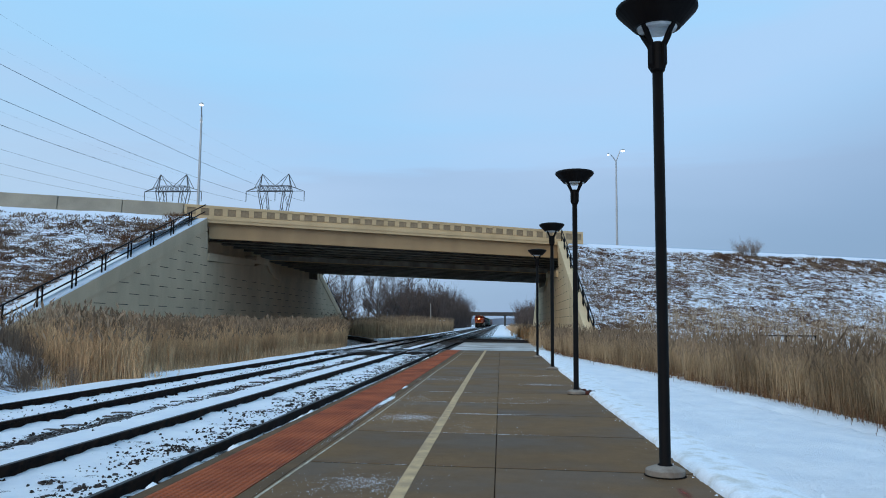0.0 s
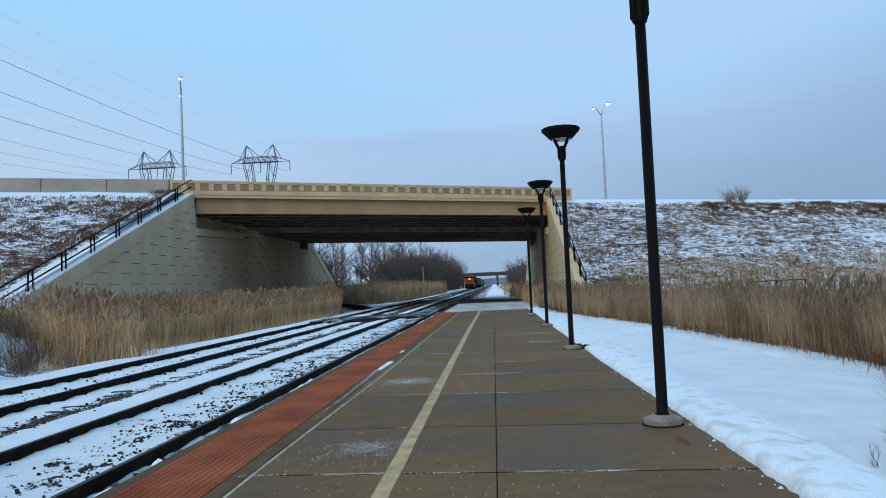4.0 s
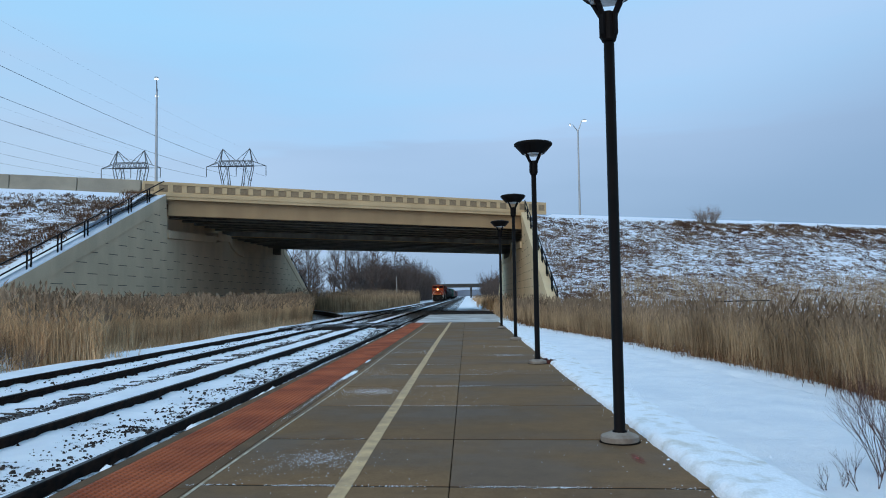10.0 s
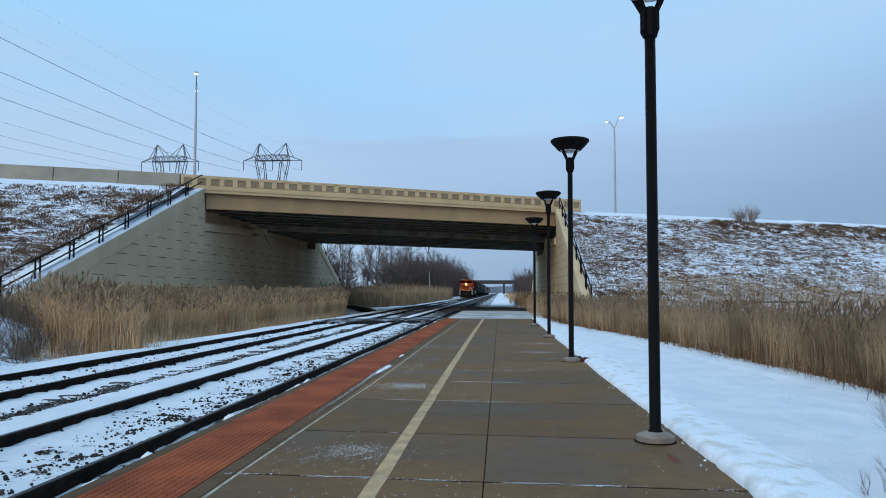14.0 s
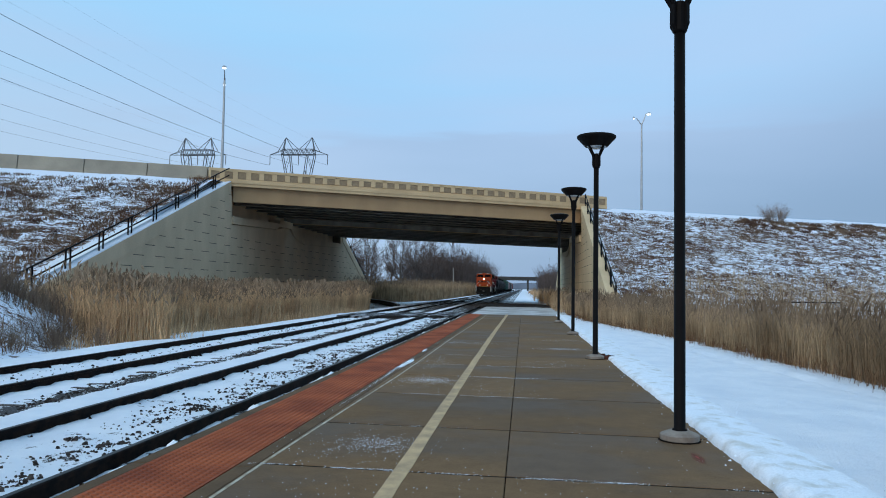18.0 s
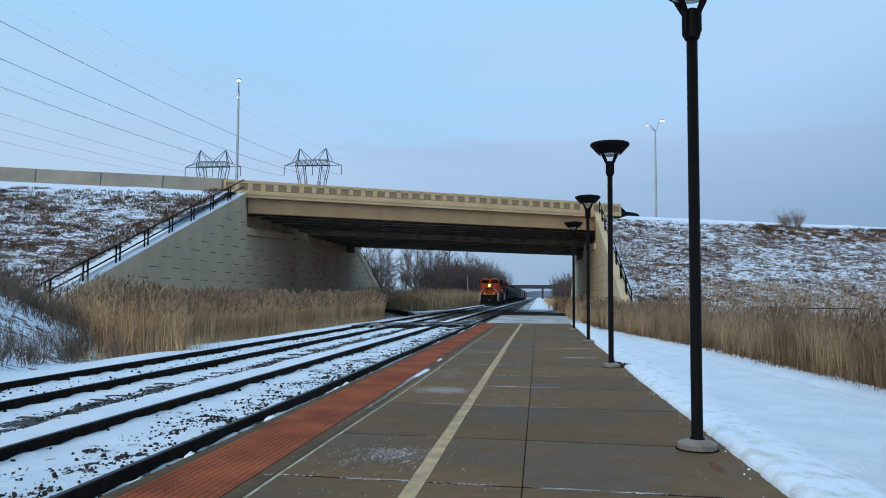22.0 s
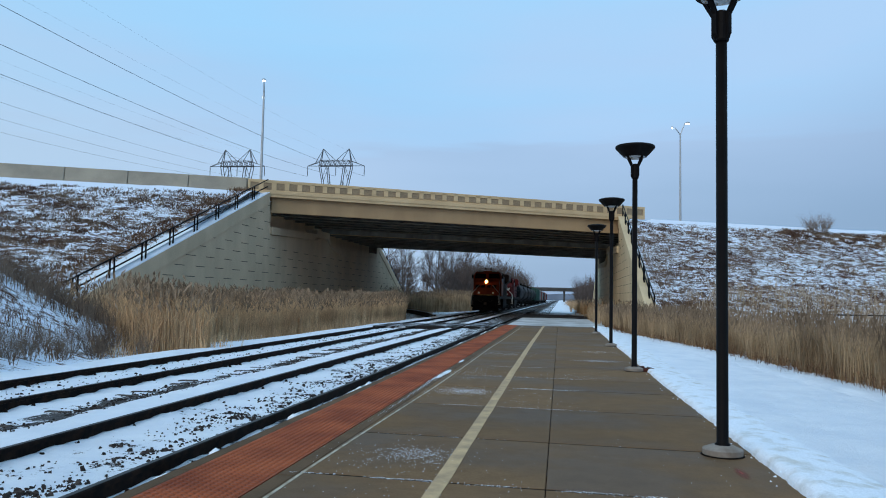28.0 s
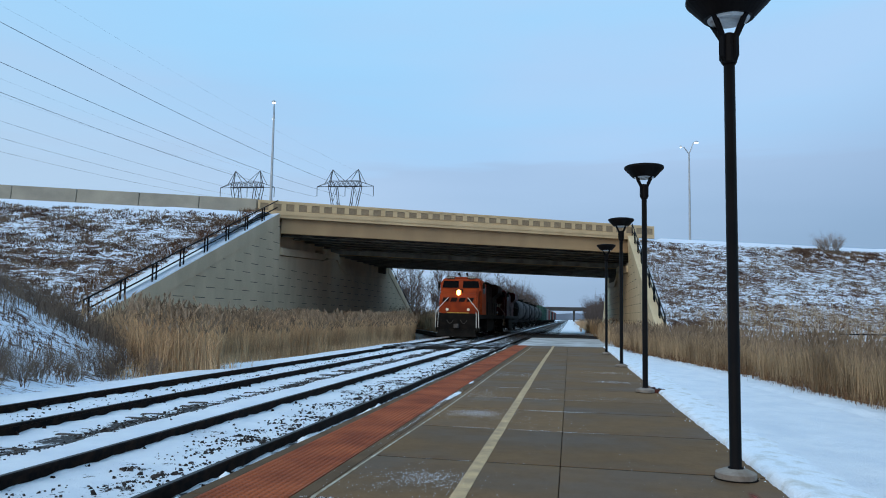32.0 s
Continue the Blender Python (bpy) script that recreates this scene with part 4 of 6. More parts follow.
def tie_ends(base, x, seed):
    """Ends of the ties showing where the snow has melted beside the track."""
    rnd = random.Random(seed)
    first = None
    for k in range(58):
        y = 2.1 + k * 0.53 + rnd.uniform(-0.05, 0.05)
        if rnd.random() < 0.3:
            continue
        if first is None:
            ob = part("tie_end", bevelled(-0.18, 0.18, -0.055, 0.055, -0.12, 0.0, 0.015), M_TIE, base, "dark end of a tie bared of snow")
            first = ob
        else:
            ob = new("tie_end", first.data)
            ob.parent = base
        px = x + rnd.uniform(-0.10, 0.10)
        ob.location = (px, y, ground_z(px, y) + rnd.uniform(0.0, 0.018))
        ob.rotation_euler = (rnd.uniform(-0.05, 0.05), rnd.uniform(-0.04, 0.04), rnd.uniform(-0.12, 0.12))


track(-4.08, -0.115, "near railway track with dark rails in snow-dusted ballast")
tie_ends(track(-8.05, -0.2, "far railway track with dark rails in snow-dusted ballast"), -6.55, 44)
# dark foot crossing over both tracks beyond the platform's end
crossing = thing("track_crossing", "wet black rubber foot crossing over the rails", "crossing", kind="structure")
for x0, x1, z1 in ((-9.35, -8.89, -0.215), (-8.72, -7.38, -0.215), (-7.21, -4.92, -0.17), (-4.75, -3.41, -0.13), (-3.24, -2.86, -0.13)):
    for k in range(3):
        part("panel", bevelled(x0, x1, 38.0 + k * 1.7, 39.67 + k * 1.7, -0.5, z1, 0.012), M_PANELS, crossing)
bm = bmesh.new()
ys_ = [37.55 + 0.8 * i for i in range(25)]
for a, b in zip(ys_, ys_[1:]):
    ra, rb = 2.6 + 0.25 * noise.noise((0, a, 1)), 2.6 + 0.25 * noise.noise((0, b, 1))
    hexa(bm, [(-2.74, a, -0.4), (ra, a, -0.4), (rb, b, -0.4), (-2.74, b, -0.4), (-2.74, a, -0.09), (ra, a, -0.09), (rb, b, -0.09), (-2.74, b, -0.09)])
tagged(part("path", bm, M_SLUSH), "path beyond the platform under grey trodden snow", "path", kind="structure")

# wet asphalt where the path bends away
bm = bmesh.new()
PAVED = [(-3.2, 56.2), (-1.2, 56.75), (0.8, 56.75), (2.2, 55.6), (3.2, 53.6), (4.6, 54.0), (4.6, 61.5), (2.4, 66.5), (-0.6, 69.0), (-3.2, 70.5)]
prism(bm, PAVED, 2, -0.5, -0.075)
tagged(part("wet_pavement", bm, M_WET), "dark wet asphalt where the path bends away", "pavement", kind="structure")
# red bricks beside the second lamp, half under the snow
M_BRICK = mat("dull_red_brick", (0.075, 0.026, 0.020), 0.85, spec=0.1, col2=(0.04, 0.018, 0.015), scale=14, bump=0.3, bscale=60, rand=0.2)
pile = thing("brick_border", "short row of dull red bricks sunk in the snow", "bricks")
brick = None
for k in range(5):
    if brick is None:
        brick = part("brick", bevelled(-0.05, 0.05, -0.1, 0.1, -0.03, 0.035, 0.006), M_BRICK, pile)
        ob = brick
    else:
        ob = new("brick", brick.data)
        ob.parent = pile
    rr = random.Random(k)
    ob.location = (1.50 + 0.125 * (k % 2) + rr.uniform(-0.015, 0.015), 14.75 + 0.24 * (k // 2) + rr.uniform(-0.03, 0.03), 0.024 + rr.uniform(-0.010, 0.008))
    ob.rotation_euler = (rr.uniform(-0.08, 0.08), rr.uniform(-0.12, 0.12), rr.uniform(-0.25, 0.25))


# ---- dry reeds, grass and shrubs ----
def field(name, spots, low, high, plume, label, category, mats, width=0.024, leaves=2, seed=1, lean=0.18, leaf=0.04):
    """Stalks with leaves and plumes standing on the ground, all in one mesh."""
    rnd = random.Random(seed)
    verts, faces, slot = [], [], []

    def tri(a, b, c, m):
        k = len(verts)
        verts.extend((a, b, c))
        faces.append((k, k + 1, k + 2))
        slot.append(m)

    for x, y, z in spots:
        h = rnd.uniform(low, high) * (1 + 0.20 * noise.noise((x * 0.45, y * 0.45, 5.0)) + 0.10 * noise.noise((x * 1.6, y * 1.6, 2.0)))
        a = rnd.uniform(0, math.pi)
        cx, sx = math.cos(a) * width * 0.5, math.sin(a) * width * 0.5
        lx, ly = rnd.gauss(0, lean) * h * 0.5, rnd.gauss(0, lean) * h * 0.5
        k = len(verts)
        mx, my, mz = x + lx * 0.35, y + ly * 0.35, z + h * 0.55
        tx, ty, tz = x + lx, y + ly, z + h
        verts.extend(((x - cx, y - sx, z - 0.05), (x + cx, y + sx, z - 0.05), (mx + cx * 0.8, my + sx * 0.8, mz), (mx - cx * 0.8, my - sx * 0.8, mz), (tx, ty, tz)))
        faces.extend(((k, k + 1, k + 2, k + 3), (k + 3, k + 2, k + 4)))
        slot.extend((0, 0))
        for _ in range(leaves):
            u = rnd.uniform(0.15, 0.75)
            px, py, pz = x + lx * u * u, y + ly * u * u, z + h * u
            b, ln = rnd.uniform(0, 6.283), rnd.uniform(0.18, 0.40) * h * 0.6
            ex, ey = px + math.cos(b) * ln * 0.4, py + math.sin(b) * ln * 0.4
            tri((px, py, pz), (px + cx * 1.2, py + sx * 1.2, pz + leaf), (ex, ey, pz + ln * rnd.uniform(0.4, 1.1)), 0)
        if rnd.random() < plume:
            w, ph = rnd.uniform(0.5, 1.1) * leaf, rnd.uniform(0.14, 0.28)
            dx, dy = rnd.gauss(0, 0.05), rnd.gauss(0, 0.05)
            k = len(verts)
            verts.extend(((tx, ty, tz - 0.04), (tx + w + dx, ty, tz + ph * 0.4), (tx + 2 * dx, ty + dy, tz + ph), (tx - w + dx, ty, tz + ph * 0.45)))
            faces.append((k, k + 1, k + 2, k + 3))
            slot.append(1)
    ob = raw(name, verts, faces, mats[0])
    for m in mats[1:]:
        ob.data.materials.append(m)
    ob.data.polygons.foreach_set("material_index", slot)
    return tagged(ob, label, category, kind="stuff")


def edge_at(table, y):
    for (y0, x0), (y1, x1) in zip(table, table[1:]):
        if y0 <= y <= y1:
            return x0 + (x1 - x0) * (y - y0) / (y1 - y0)
    return table[-1][1] if y > table[-1][0] else table[0][1]


def west_spots(count, y0, y1, table, deep, seed):
    rnd = random.Random(seed)
    out = []
    while len(out) < count:
        y = rnd.uniform(y0, y1)
        x = edge_at(table, y) - 0.35 * abs(noise.noise((y * 0.5, 0, 0))) * 2 - deep * rnd.random() ** 1.6
        if x < XL + 0.15 and y > 27:
            continue
        if bank(x, y) > 0.5 or x < -11.2 - 1.7 * (y - 20.2):
            continue
        out.append((x, y, ground_z(x, y)))
    return out


WEST = ((20.2, -12.0), (20.8, -10.9), (21.5, -10.3), (22.6, -10.5), (23.4, -11.9), (24.6, -13.0), (28.6, -13.4), (31, -12.9), (34, -12.0), (39.8, -11.3), (50.7, -11.2), (55, -11.4), (62, -12.5), (66, -14))
field("reed_bed", west_spots(36000, 20.2, 66, WEST, 8.8, 3), 1.1, 1.95, 0.34, "dense bed of dry tan reeds with brown plumes", "reeds", (M_REED, M_PLUME), 0.016, 2, 3, 0.28)
FARW = ((84, -18.5), (95, -15.5), (110, -12.5), (140, -11.8), (200, -11.6))
field("reed_bed", west_spots(9500, 84, 190, FARW, 14, 4), 2.0, 2.9, 0.4, "far bed of dry brown reeds beside the track", "reeds", (M_REED2, M_PLUME), 0.06, 2, 4)


def toe_y(x):
    return over(x, 21.5, 0)[1]


EAST = ((9, 5.15), (11.3, 5.2), (12.6, 5.2), (14.4, 5.05), (16.5, 4.7), (17.7, 4.82), (21.7, 4.3), (25.7, 3.65), (31.7, 2.55), (40, 2.3), (60, 2.6), (90, 4.2))


def east_spots(count, seed):
    rnd = random.Random(seed)
    out = []
    while len(out) < count:
        y = 9.5 + 45 * rnd.random() ** 1.3
        x = edge_at(EAST, y) + 0.25 * abs(noise.noise((y * 0.6, 3, 0))) * 2 + 30 * rnd.random() ** 1.9
        if x > 0.80 * y or y > toe_y(x) + 5 or (XR - 0.3 < x < XR + 0.9 and y > 38):
            continue
        out.append((x, y, ground_z(x, y)))
    return out


field("reed_bed", east_spots(72000, 5), 0.5, 1.05, 0.22, "dense bed of dry tan reeds beside the snow strip", "reeds", (M_REED2, M_PLUME), 0.009, 2, 5, 0.22, 0.014)
rnd = random.Random(8)
spots = []
for _ in range(6500):
    y = 72 + 190 * rnd.random() ** 1.3
    x = 1.9 + 13 * rnd.random() ** 1.2 + 0.9 * noise.noise((0, y * 0.1, 2))
    if XR - 0.2 < x < XR + 0.9 and y < 120:
        continue
    if x > XR and y < 125:
        continue
    spots.append((x, y, -0.45))
field("reed_bed", spots, 1.0, 1.7, 0.3, "far bed of brown dry reeds along the cutting", "reeds", (M_REED, M_PLUME), 0.05, 2, 9)
rnd = random.Random(14)
spots = []
for _ in range(2600):
    y = 9.5 + 30 * rnd.random() ** 1.4
    x = edge_at(EAST, y) + rnd.gauss(0.0, 0.16)
    spots.append((x, y, ground_z(x, y)))
field("weeds", spots, 0.05, 0.32, 0.0, "sparse reddish weeds where reeds meet the snow", "weeds", (M_GRASS,), 0.008, 2, 15, 0.6, 0.012)
spots = []
for _ in range(2600):
    y = rnd.uniform(19, 52)
    x = edge_at(WEST, y) + rnd.gauss(0.0, 0.35)
    spots.append((x, y, ground_z(x, y)))
field("weeds", spots, 0.1, 0.6, 0.0, "sparse pale grass where reeds meet the snow", "weeds", (M_REED,), 0.014, 2, 16, 0.7, 0.02)
# thin fringe of weeds under the reeds at the wall foot
rnd = random.Random(11)
spots = [(rnd.uniform(1.9, XR - 0.1), rnd.uniform(44, 66), -0.2) for _ in range(900)]
field("weeds", spots, 0.5, 1.5, 0.15, "brown weeds at the foot of the bridge wall", "weeds", (M_REED2, M_PLUME), 0.03, 2, 12)


def slope_spots(x0, x1, top, count, seed, bare):
    """Blades in clumps, thickest where the snow has gone; bare: how much barer it is at x and d."""
    rnd = random.Random(seed)
    out = []
    while len(out) < count:
        x, d = rnd.uniform(x0, x1), rnd.uniform(2.7, 24.0)
        px, py, _ = over(x, d, 0)
        u = px * CS + py * 0.424
        n = 0.45 * noise.noise((u * 0.28, d * 0.45, seed)) + 0.65 * noise.noise((u * 1.1, d * 1.3, seed + 5.0))
        if n + bare(px, d) < rnd.gauss(0.02, 0.2):
            continue
        wide = rnd.uniform(0.08, 0.24)
        for _ in range(rnd.randint(6, 15) * (3 if bare(px, d) > 0.2 else 1)):
            q, e = px + rnd.gauss(0, wide), d + rnd.gauss(0, wide * 0.8)
            qx, qy, _ = over(q, e, 0)
            z = slope_profile(e, top, -0.9) + 0.22 * noise.noise((qx * 0.4, qy * 0.4, 1.0)) + 0.10 * noise.noise((qx * 1.3, qy * 1.3, 5.0))
            out.append((qx, qy, z - 0.02))
    return out


def bare_west(x, d):
    return 0.16 if d < 6 else -0.04 if d > 14 else 0.04


def bare_east(x, d):
    high = max(0.0, 1 - abs(d - 4.5) / 4.5) * smooth01((x - 14) / 6) * 0.42
    return high + (0.18 if x < 8.5 else 0.0) + (0.2 if d > 19 else 0.0) - (0.10 if 9 < d < 18 else 0.03)


rnd = random.Random(33)
spots = []
for _ in range(4200):
    x, y = XL - 0.62 - 1.3 * rnd.random() ** 1.5, rnd.uniform(29, 51.5)
    d = (WY + (x - WX) * KY - y) * CS
    if d > 0.4 and noise.noise((x * 0.8, y * 0.5, 8.0)) > -0.3:
        spots.append((x, y, slope_profile(d, 8.55, -0.9)))
field("weeds", spots, 0.08, 0.34, 0.0, "dry brown weeds along the back of the wing wall", "weeds", (M_GRASS,), 0.025, 2, 34, 0.7, 0.03)
M_TUSSOCK = mat("brown_grass_tussock", (0.215, 0.155, 0.112), 0.95, spec=0.05, col2=(0.095, 0.056, 0.042), scale=0.6, detail=5, lo=0.40, hi=0.60, island=0.4)
field("dry_grass", slope_spots(-62, XL - 0.62, 8.55, 92000, 21, bare_west), 0.06, 0.19, 0.0, "clumps of dry brown grass on the snowy slope", "grass", (M_TUSSOCK,), 0.05, 1, 22, 1.2, 0.06)
field("dry_grass", slope_spots(XR + 0.8, 66, 8.1, 118000, 23, bare_east), 0.05, 0.17, 0.0, "clumps of dry brown grass on the snowy slope", "grass", (M_TUSSOCK,), 0.05, 1, 24, 1.2, 0.06)


rnd = random.Random(27)
spots = []
while len(spots) < 8500:
    x, d = rnd.uniform(7, 60), 23.0 - 6.0 * rnd.random() ** 1.6
    px, py, _ = over(x, d, 0)
    if noise.noise((px * 0.3, py * 0.3, 1.5)) > -0.15:
        spots.append((px, py, slope_profile(d, 8.1, -0.9)))
field("weeds", spots, 0.3, 0.85, 0.5, "dry brown weeds with pale plumes at the foot of the snowy slope", "weeds", (M_REED2, mat("pale_plume", (0.50, 0.43, 0.35), 0.95, spec=0.05, col2=(0.34, 0.27, 0.20), island=0.3)), 0.018, 2, 28, 0.35, 0.03)


class Twigs:
    """Gathers thin tapered branches for one mesh."""

    def __init__(self):
        self.v, self.f = [], []

    def add(self, a, b, r0, r1, n=3):
        d = (b - a).normalized()
        u = d.orthogonal().normalized()
        w = d.cross(u)
        k = len(self.v)
        for p, r in ((a, r0), (b, r1)):
            for i in range(n):
                t = 2 * math.pi * i / n
                self.v.append(tuple(p + r * (math.cos(t) * u + math.sin(t) * w)))
        for i in range(n):
            j = (i + 1) % n
            self.f.append((k + i, k + j, k + n + j, k + n + i))

    def grow(self, rnd, a, way, length, r, depth, kids, spread, up=0.25):
        b = a + way * length
        self.add(a, b, r, r * 0.62, 4 if depth > 2 else 3)
        if depth == 0:
            return
        for i in range(kids):
            t = rnd.uniform(0.35, 1.0)
            turn = Vector((rnd.gauss(0, 1), rnd.gauss(0, 1), rnd.gauss(0, 0.6))).normalized()
            w = (way + turn * spread + Vector((0, 0, up))).normalized()
            self.grow(rnd, a + way * length * t, w, length * rnd.uniform(0.5, 0.78), r * 0.5, depth - 1, kids, spread, up)


def tree_meshes(seed, height, kids, depth, trunks, spread=0.62):
    rnd = random.Random(seed)
    trunk, crown = Twigs(), Twigs()
    for _ in range(trunks):
        lean = Vector((rnd.gauss(0, 0.1), rnd.gauss(0, 0.1), 1)).normalized()
        a, r, k = Vector((rnd.gauss(0, 0.12), rnd.gauss(0, 0.12), -0.3)), height * 0.020, 5
        for i in range(k):
            step = height * 0.8 / k
            b = a + (lean + Vector((rnd.gauss(0, 0.07), rnd.gauss(0, 0.07), 0))).normalized() * step
            trunk.add(a, b, r, r * 0.78, 7)
            if i >= 1:
                for _ in range(3 if i < 3 else 2):
                    ang = rnd.uniform(0, 6.283)
                    way = Vector((math.cos(ang), math.sin(ang), rnd.uniform(0.5, 1.2))).normalized()
                    crown.grow(rnd, a + (b - a) * rnd.random(), way, height * rnd.uniform(0.17, 0.29), r * 0.62, depth, kids, spread)
            a, r = b, r * 0.78
        crown.grow(rnd, a, lean, height * 0.18, r, depth, kids, spread)
    return trunk, crown


def tree(seed, height, trunks, label, kids=4, depth=3):
    base = thing("bare_tree", label, "tree", "bare trees beyond the bridge")
    trunk, crown = tree_meshes(seed, height, kids, depth, trunks)
    raw("trunk", trunk.v, trunk.f, M_BARK, base)
    raw("crown", crown.v, crown.f, M_TWIG, base)
    return base


TREES = [tree(31, 13.5, 1, "tall bare grey tree with fine upright branches"), tree(32, 12.5, 2, "bare forked tree with a wide twiggy crown"),
         tree(33, 11.0, 3, "bare many-stemmed tree with a dense twiggy crown"), tree(34, 14.5, 1, "tall bare grey tree with fine upright branches")]
rnd = random.Random(40)
PLACES = [(-35, 150), (-31, 152), (-38, 185), (-26, 158), (-44, 190), (-29, 178), (-25, 182), (-36, 205), (-28, 198), (-24, 205), (-31, 210), (-26, 222), (-22, 230),
          (-29, 238), (-24, 250), (-20, 258), (-27, 265), (-22, 280), (-19, 292), (-25, 300), (-20, 318), (-18, 335), (-23, 350), (-18, 375), (-20, 400),
          (19, 215), (16, 235), (21, 250), (17, 270), (14, 290), (19, 310), (15, 330), (18, 350), (13, 380), (16, 410)]
for i, (x, y) in enumerate(PLACES):
    s = rnd.uniform(0.85, 1.12)
    src = TREES[i % 4]
    m = pose(x, y, -0.5, 0, 0, rnd.uniform(0, 360))
    if i < 4:
        src.matrix_basis = m
        ob = src
    else:
        ob = copy_thing(src, m)
    ob.scale = (s, s, s * (0.85 if x > 0 else 1.08))


def thicket(name, spots, low, high, label, seed, thick, material=M_TWIG):
    """Undergrowth: many bare stems in one mesh."""
    rnd = random.Random(seed)
    t = Twigs()
    for x, y, z in spots:
        h = rnd.uniform(low, high)
        t.grow(rnd, Vector((x, y, z)), Vector((rnd.gauss(0, 0.25), rnd.gauss(0, 0.25), 1)).normalized(), h * 0.5, thick, 2, 3, 0.55, 0.35)
    return tagged(raw(name, t.v, t.f, material), label, "thicket", kind="stuff")


rnd = random.Random(50)
spots = []
for _ in range(5200):
    y = 160 + 260 * rnd.random() ** 1.2
    spots.append((rnd.uniform(-44, -16) + (0 if y > 200 else -6), y, -0.5))
thicket("woodland_undergrowth", [p for p in spots if p[1] < 215][:700], 2.0, 4.6, "dense brown bare undergrowth along the railway", 51, 0.06)
thicket("woodland_undergrowth", [p for k, p in enumerate(spots) if 215 <= p[1] and (p[0] > -0.135 * p[1] or k % 12 == 0)], 8.0, 16.5, "dense dark bare woodland along the railway", 57, 0.075)
spots = [(5.0 + 0.012 * (y_ - 180) + 14 * rnd.random() ** 1.2, y_, -0.5) for y_ in [rnd.uniform(180, 340) for _ in range(1500)]]
thicket("woodland_undergrowth", spots, 5.0, 9.5, "dense brown bare undergrowth along the railway", 52, 0.07)
# bare brush against the eastern wing wall
rnd = random.Random(59)
spots = []
for _ in range(420):
    x, d = XR + 0.75 + 2.6 * rnd.random() ** 1.6, rnd.uniform(6.5, 21.5)
    px, py, _ = over(x, d, 0)
    if noise.noise((px, py * 0.4, 1.2)) > -0.15:
        spots.append((px, py, slope_profile(d, 8.1, -0.9) - 0.05))
thicket("slope_brush", spots, 0.4, 1.15, "bare grey-brown brush growing against the wing wall", 60, 0.009, M_BRUSH)
# bushes on the bank by the far track
rnd = random.Random(53)
spots = []
while len(spots) < 1000:
    x, y = rnd.uniform(-22, -10.6), rnd.uniform(11, 29)
    if bank(x, y) > 0.12 - 0.12 * (y > 15) and noise.noise((x * 0.4, y * 0.4, 2.2)) + 0.015 * (y - 19) > -0.05:
        spots.append((x, y, ground_z(x, y) - 0.05))
for _ in range(380):
    x, y = rnd.uniform(-21.5, -14.5), rnd.uniform(20.5, 28)
    if bank(x, y) > 0.5:
        spots.append((x, y, ground_z(x, y) - 0.05))
for _ in range(1000):
    x, y = rnd.uniform(-22, -14.0), rnd.uniform(21, 28.5)
    if bank(x, y) > 0.7 + 0.5 * noise.noise((x * 0.6, y * 0.6, 4.4)):
        spots.append((x, y, ground_z(x, y) - 0.05))
thicket("bank_brush", spots, 0.45, 1.2, "tangle of bare brown brush on the snowy bank", 54, 0.009, M_BRUSH)
rnd = random.Random(55)
spots = []
while len(spots) < 2600:
    x, y = rnd.uniform(-22, -10.9), rnd.uniform(10, 28)
    if bank(x, y) > 0.03 and noise.noise((x * 0.7, y * 0.7, 6.2)) > 0.0:
        spots.append((x, y, ground_z(x, y)))
field("dry_grass", spots, 0.15, 0.55, 0.0, "dry brown grass poking through snow on the bank", "grass", (M_GRASS,), 0.018, 3, 56, 0.8)


def shrub(seed, label, size, stems, material, depth=3, r=0.012):
    base = thing("bare_shrub", label, "shrub")
    rnd = random.Random(seed)
    t = Twigs()
    for _ in range(stems):
        a = rnd.uniform(0, 6.283)
        q = rnd.uniform(0.05, 0.7) ** 0.8 * (1.15 if stems > 30 else 1.0)
        way = Vector((math.cos(a) * q, math.sin(a) * q, 1)).normalized()
        t.grow(rnd, Vector((math.cos(a) * 0.1 * size, math.sin(a) * 0.1 * size, -0.1)), way, size * rnd.uniform(0.40, 0.58), r, depth, 4, 0.5, 0.22)
    raw("twig_crown", t.v, t.f, material, base)
    return base


s_ = shrub(61, "round bare shrub on top of the snowy embankment", 2.05, 44, mat("pale_twig", (0.24, 0.195, 0.165), 0.9, island=0.3), 3, 0.014)
s_.matrix_basis = pose(21.9, 69.6, 7.0)
M_REDTWIG = mat("reddish_twig", (0.085, 0.042, 0.036), 0.9, island=0.3)
for k_, (x_, y_, z_, n_) in enumerate(((2.95, 5.75, 0.85, 14), (2.6, 5.45, 0.5, 4), (3.2, 5.95, 1.0, 17), (2.38, 5.5, 0.28, 2), (3.5, 6.1, 0.9, 14))):
    s_ = shrub(162 + k_, "low bare reddish shrub growing out of the snow", z_, max(2, int(n_ * 0.7)), M_REDTWIG, 3, 0.0042)
    s_.matrix_basis = pose(x_, y_, 0.0)

for k_, (x_, y_, z_) in enumerate(((-12.2, 17.2, 0.7), (-12.6, 19.6, 0.9), (-13.2, 21.6, 1.0), (-15.2, 20.8, 0.9), (-16.2, 22.3, 1.2), (-11.7, 15.2, 0.8), (-11.0, 13.2, 1.1), (-14.3, 23.6, 1.1), (-17.5, 23.5, 1.3), (-12.9, 15.9, 0.6), (-12.4, 19.9, 0.9), (-11.6, 20.3, 0.8), (-13.2, 20.6, 1.1), (-11.9, 18.6, 0.7))):
    s_ = shrub(63 + k_, "tangled bare brown bush on the snowy bank", z_, 13, M_BRUSH, 3, 0.007)
    s_.matrix_basis = pose(x_, y_, ground_z(x_, y_) - 0.02)


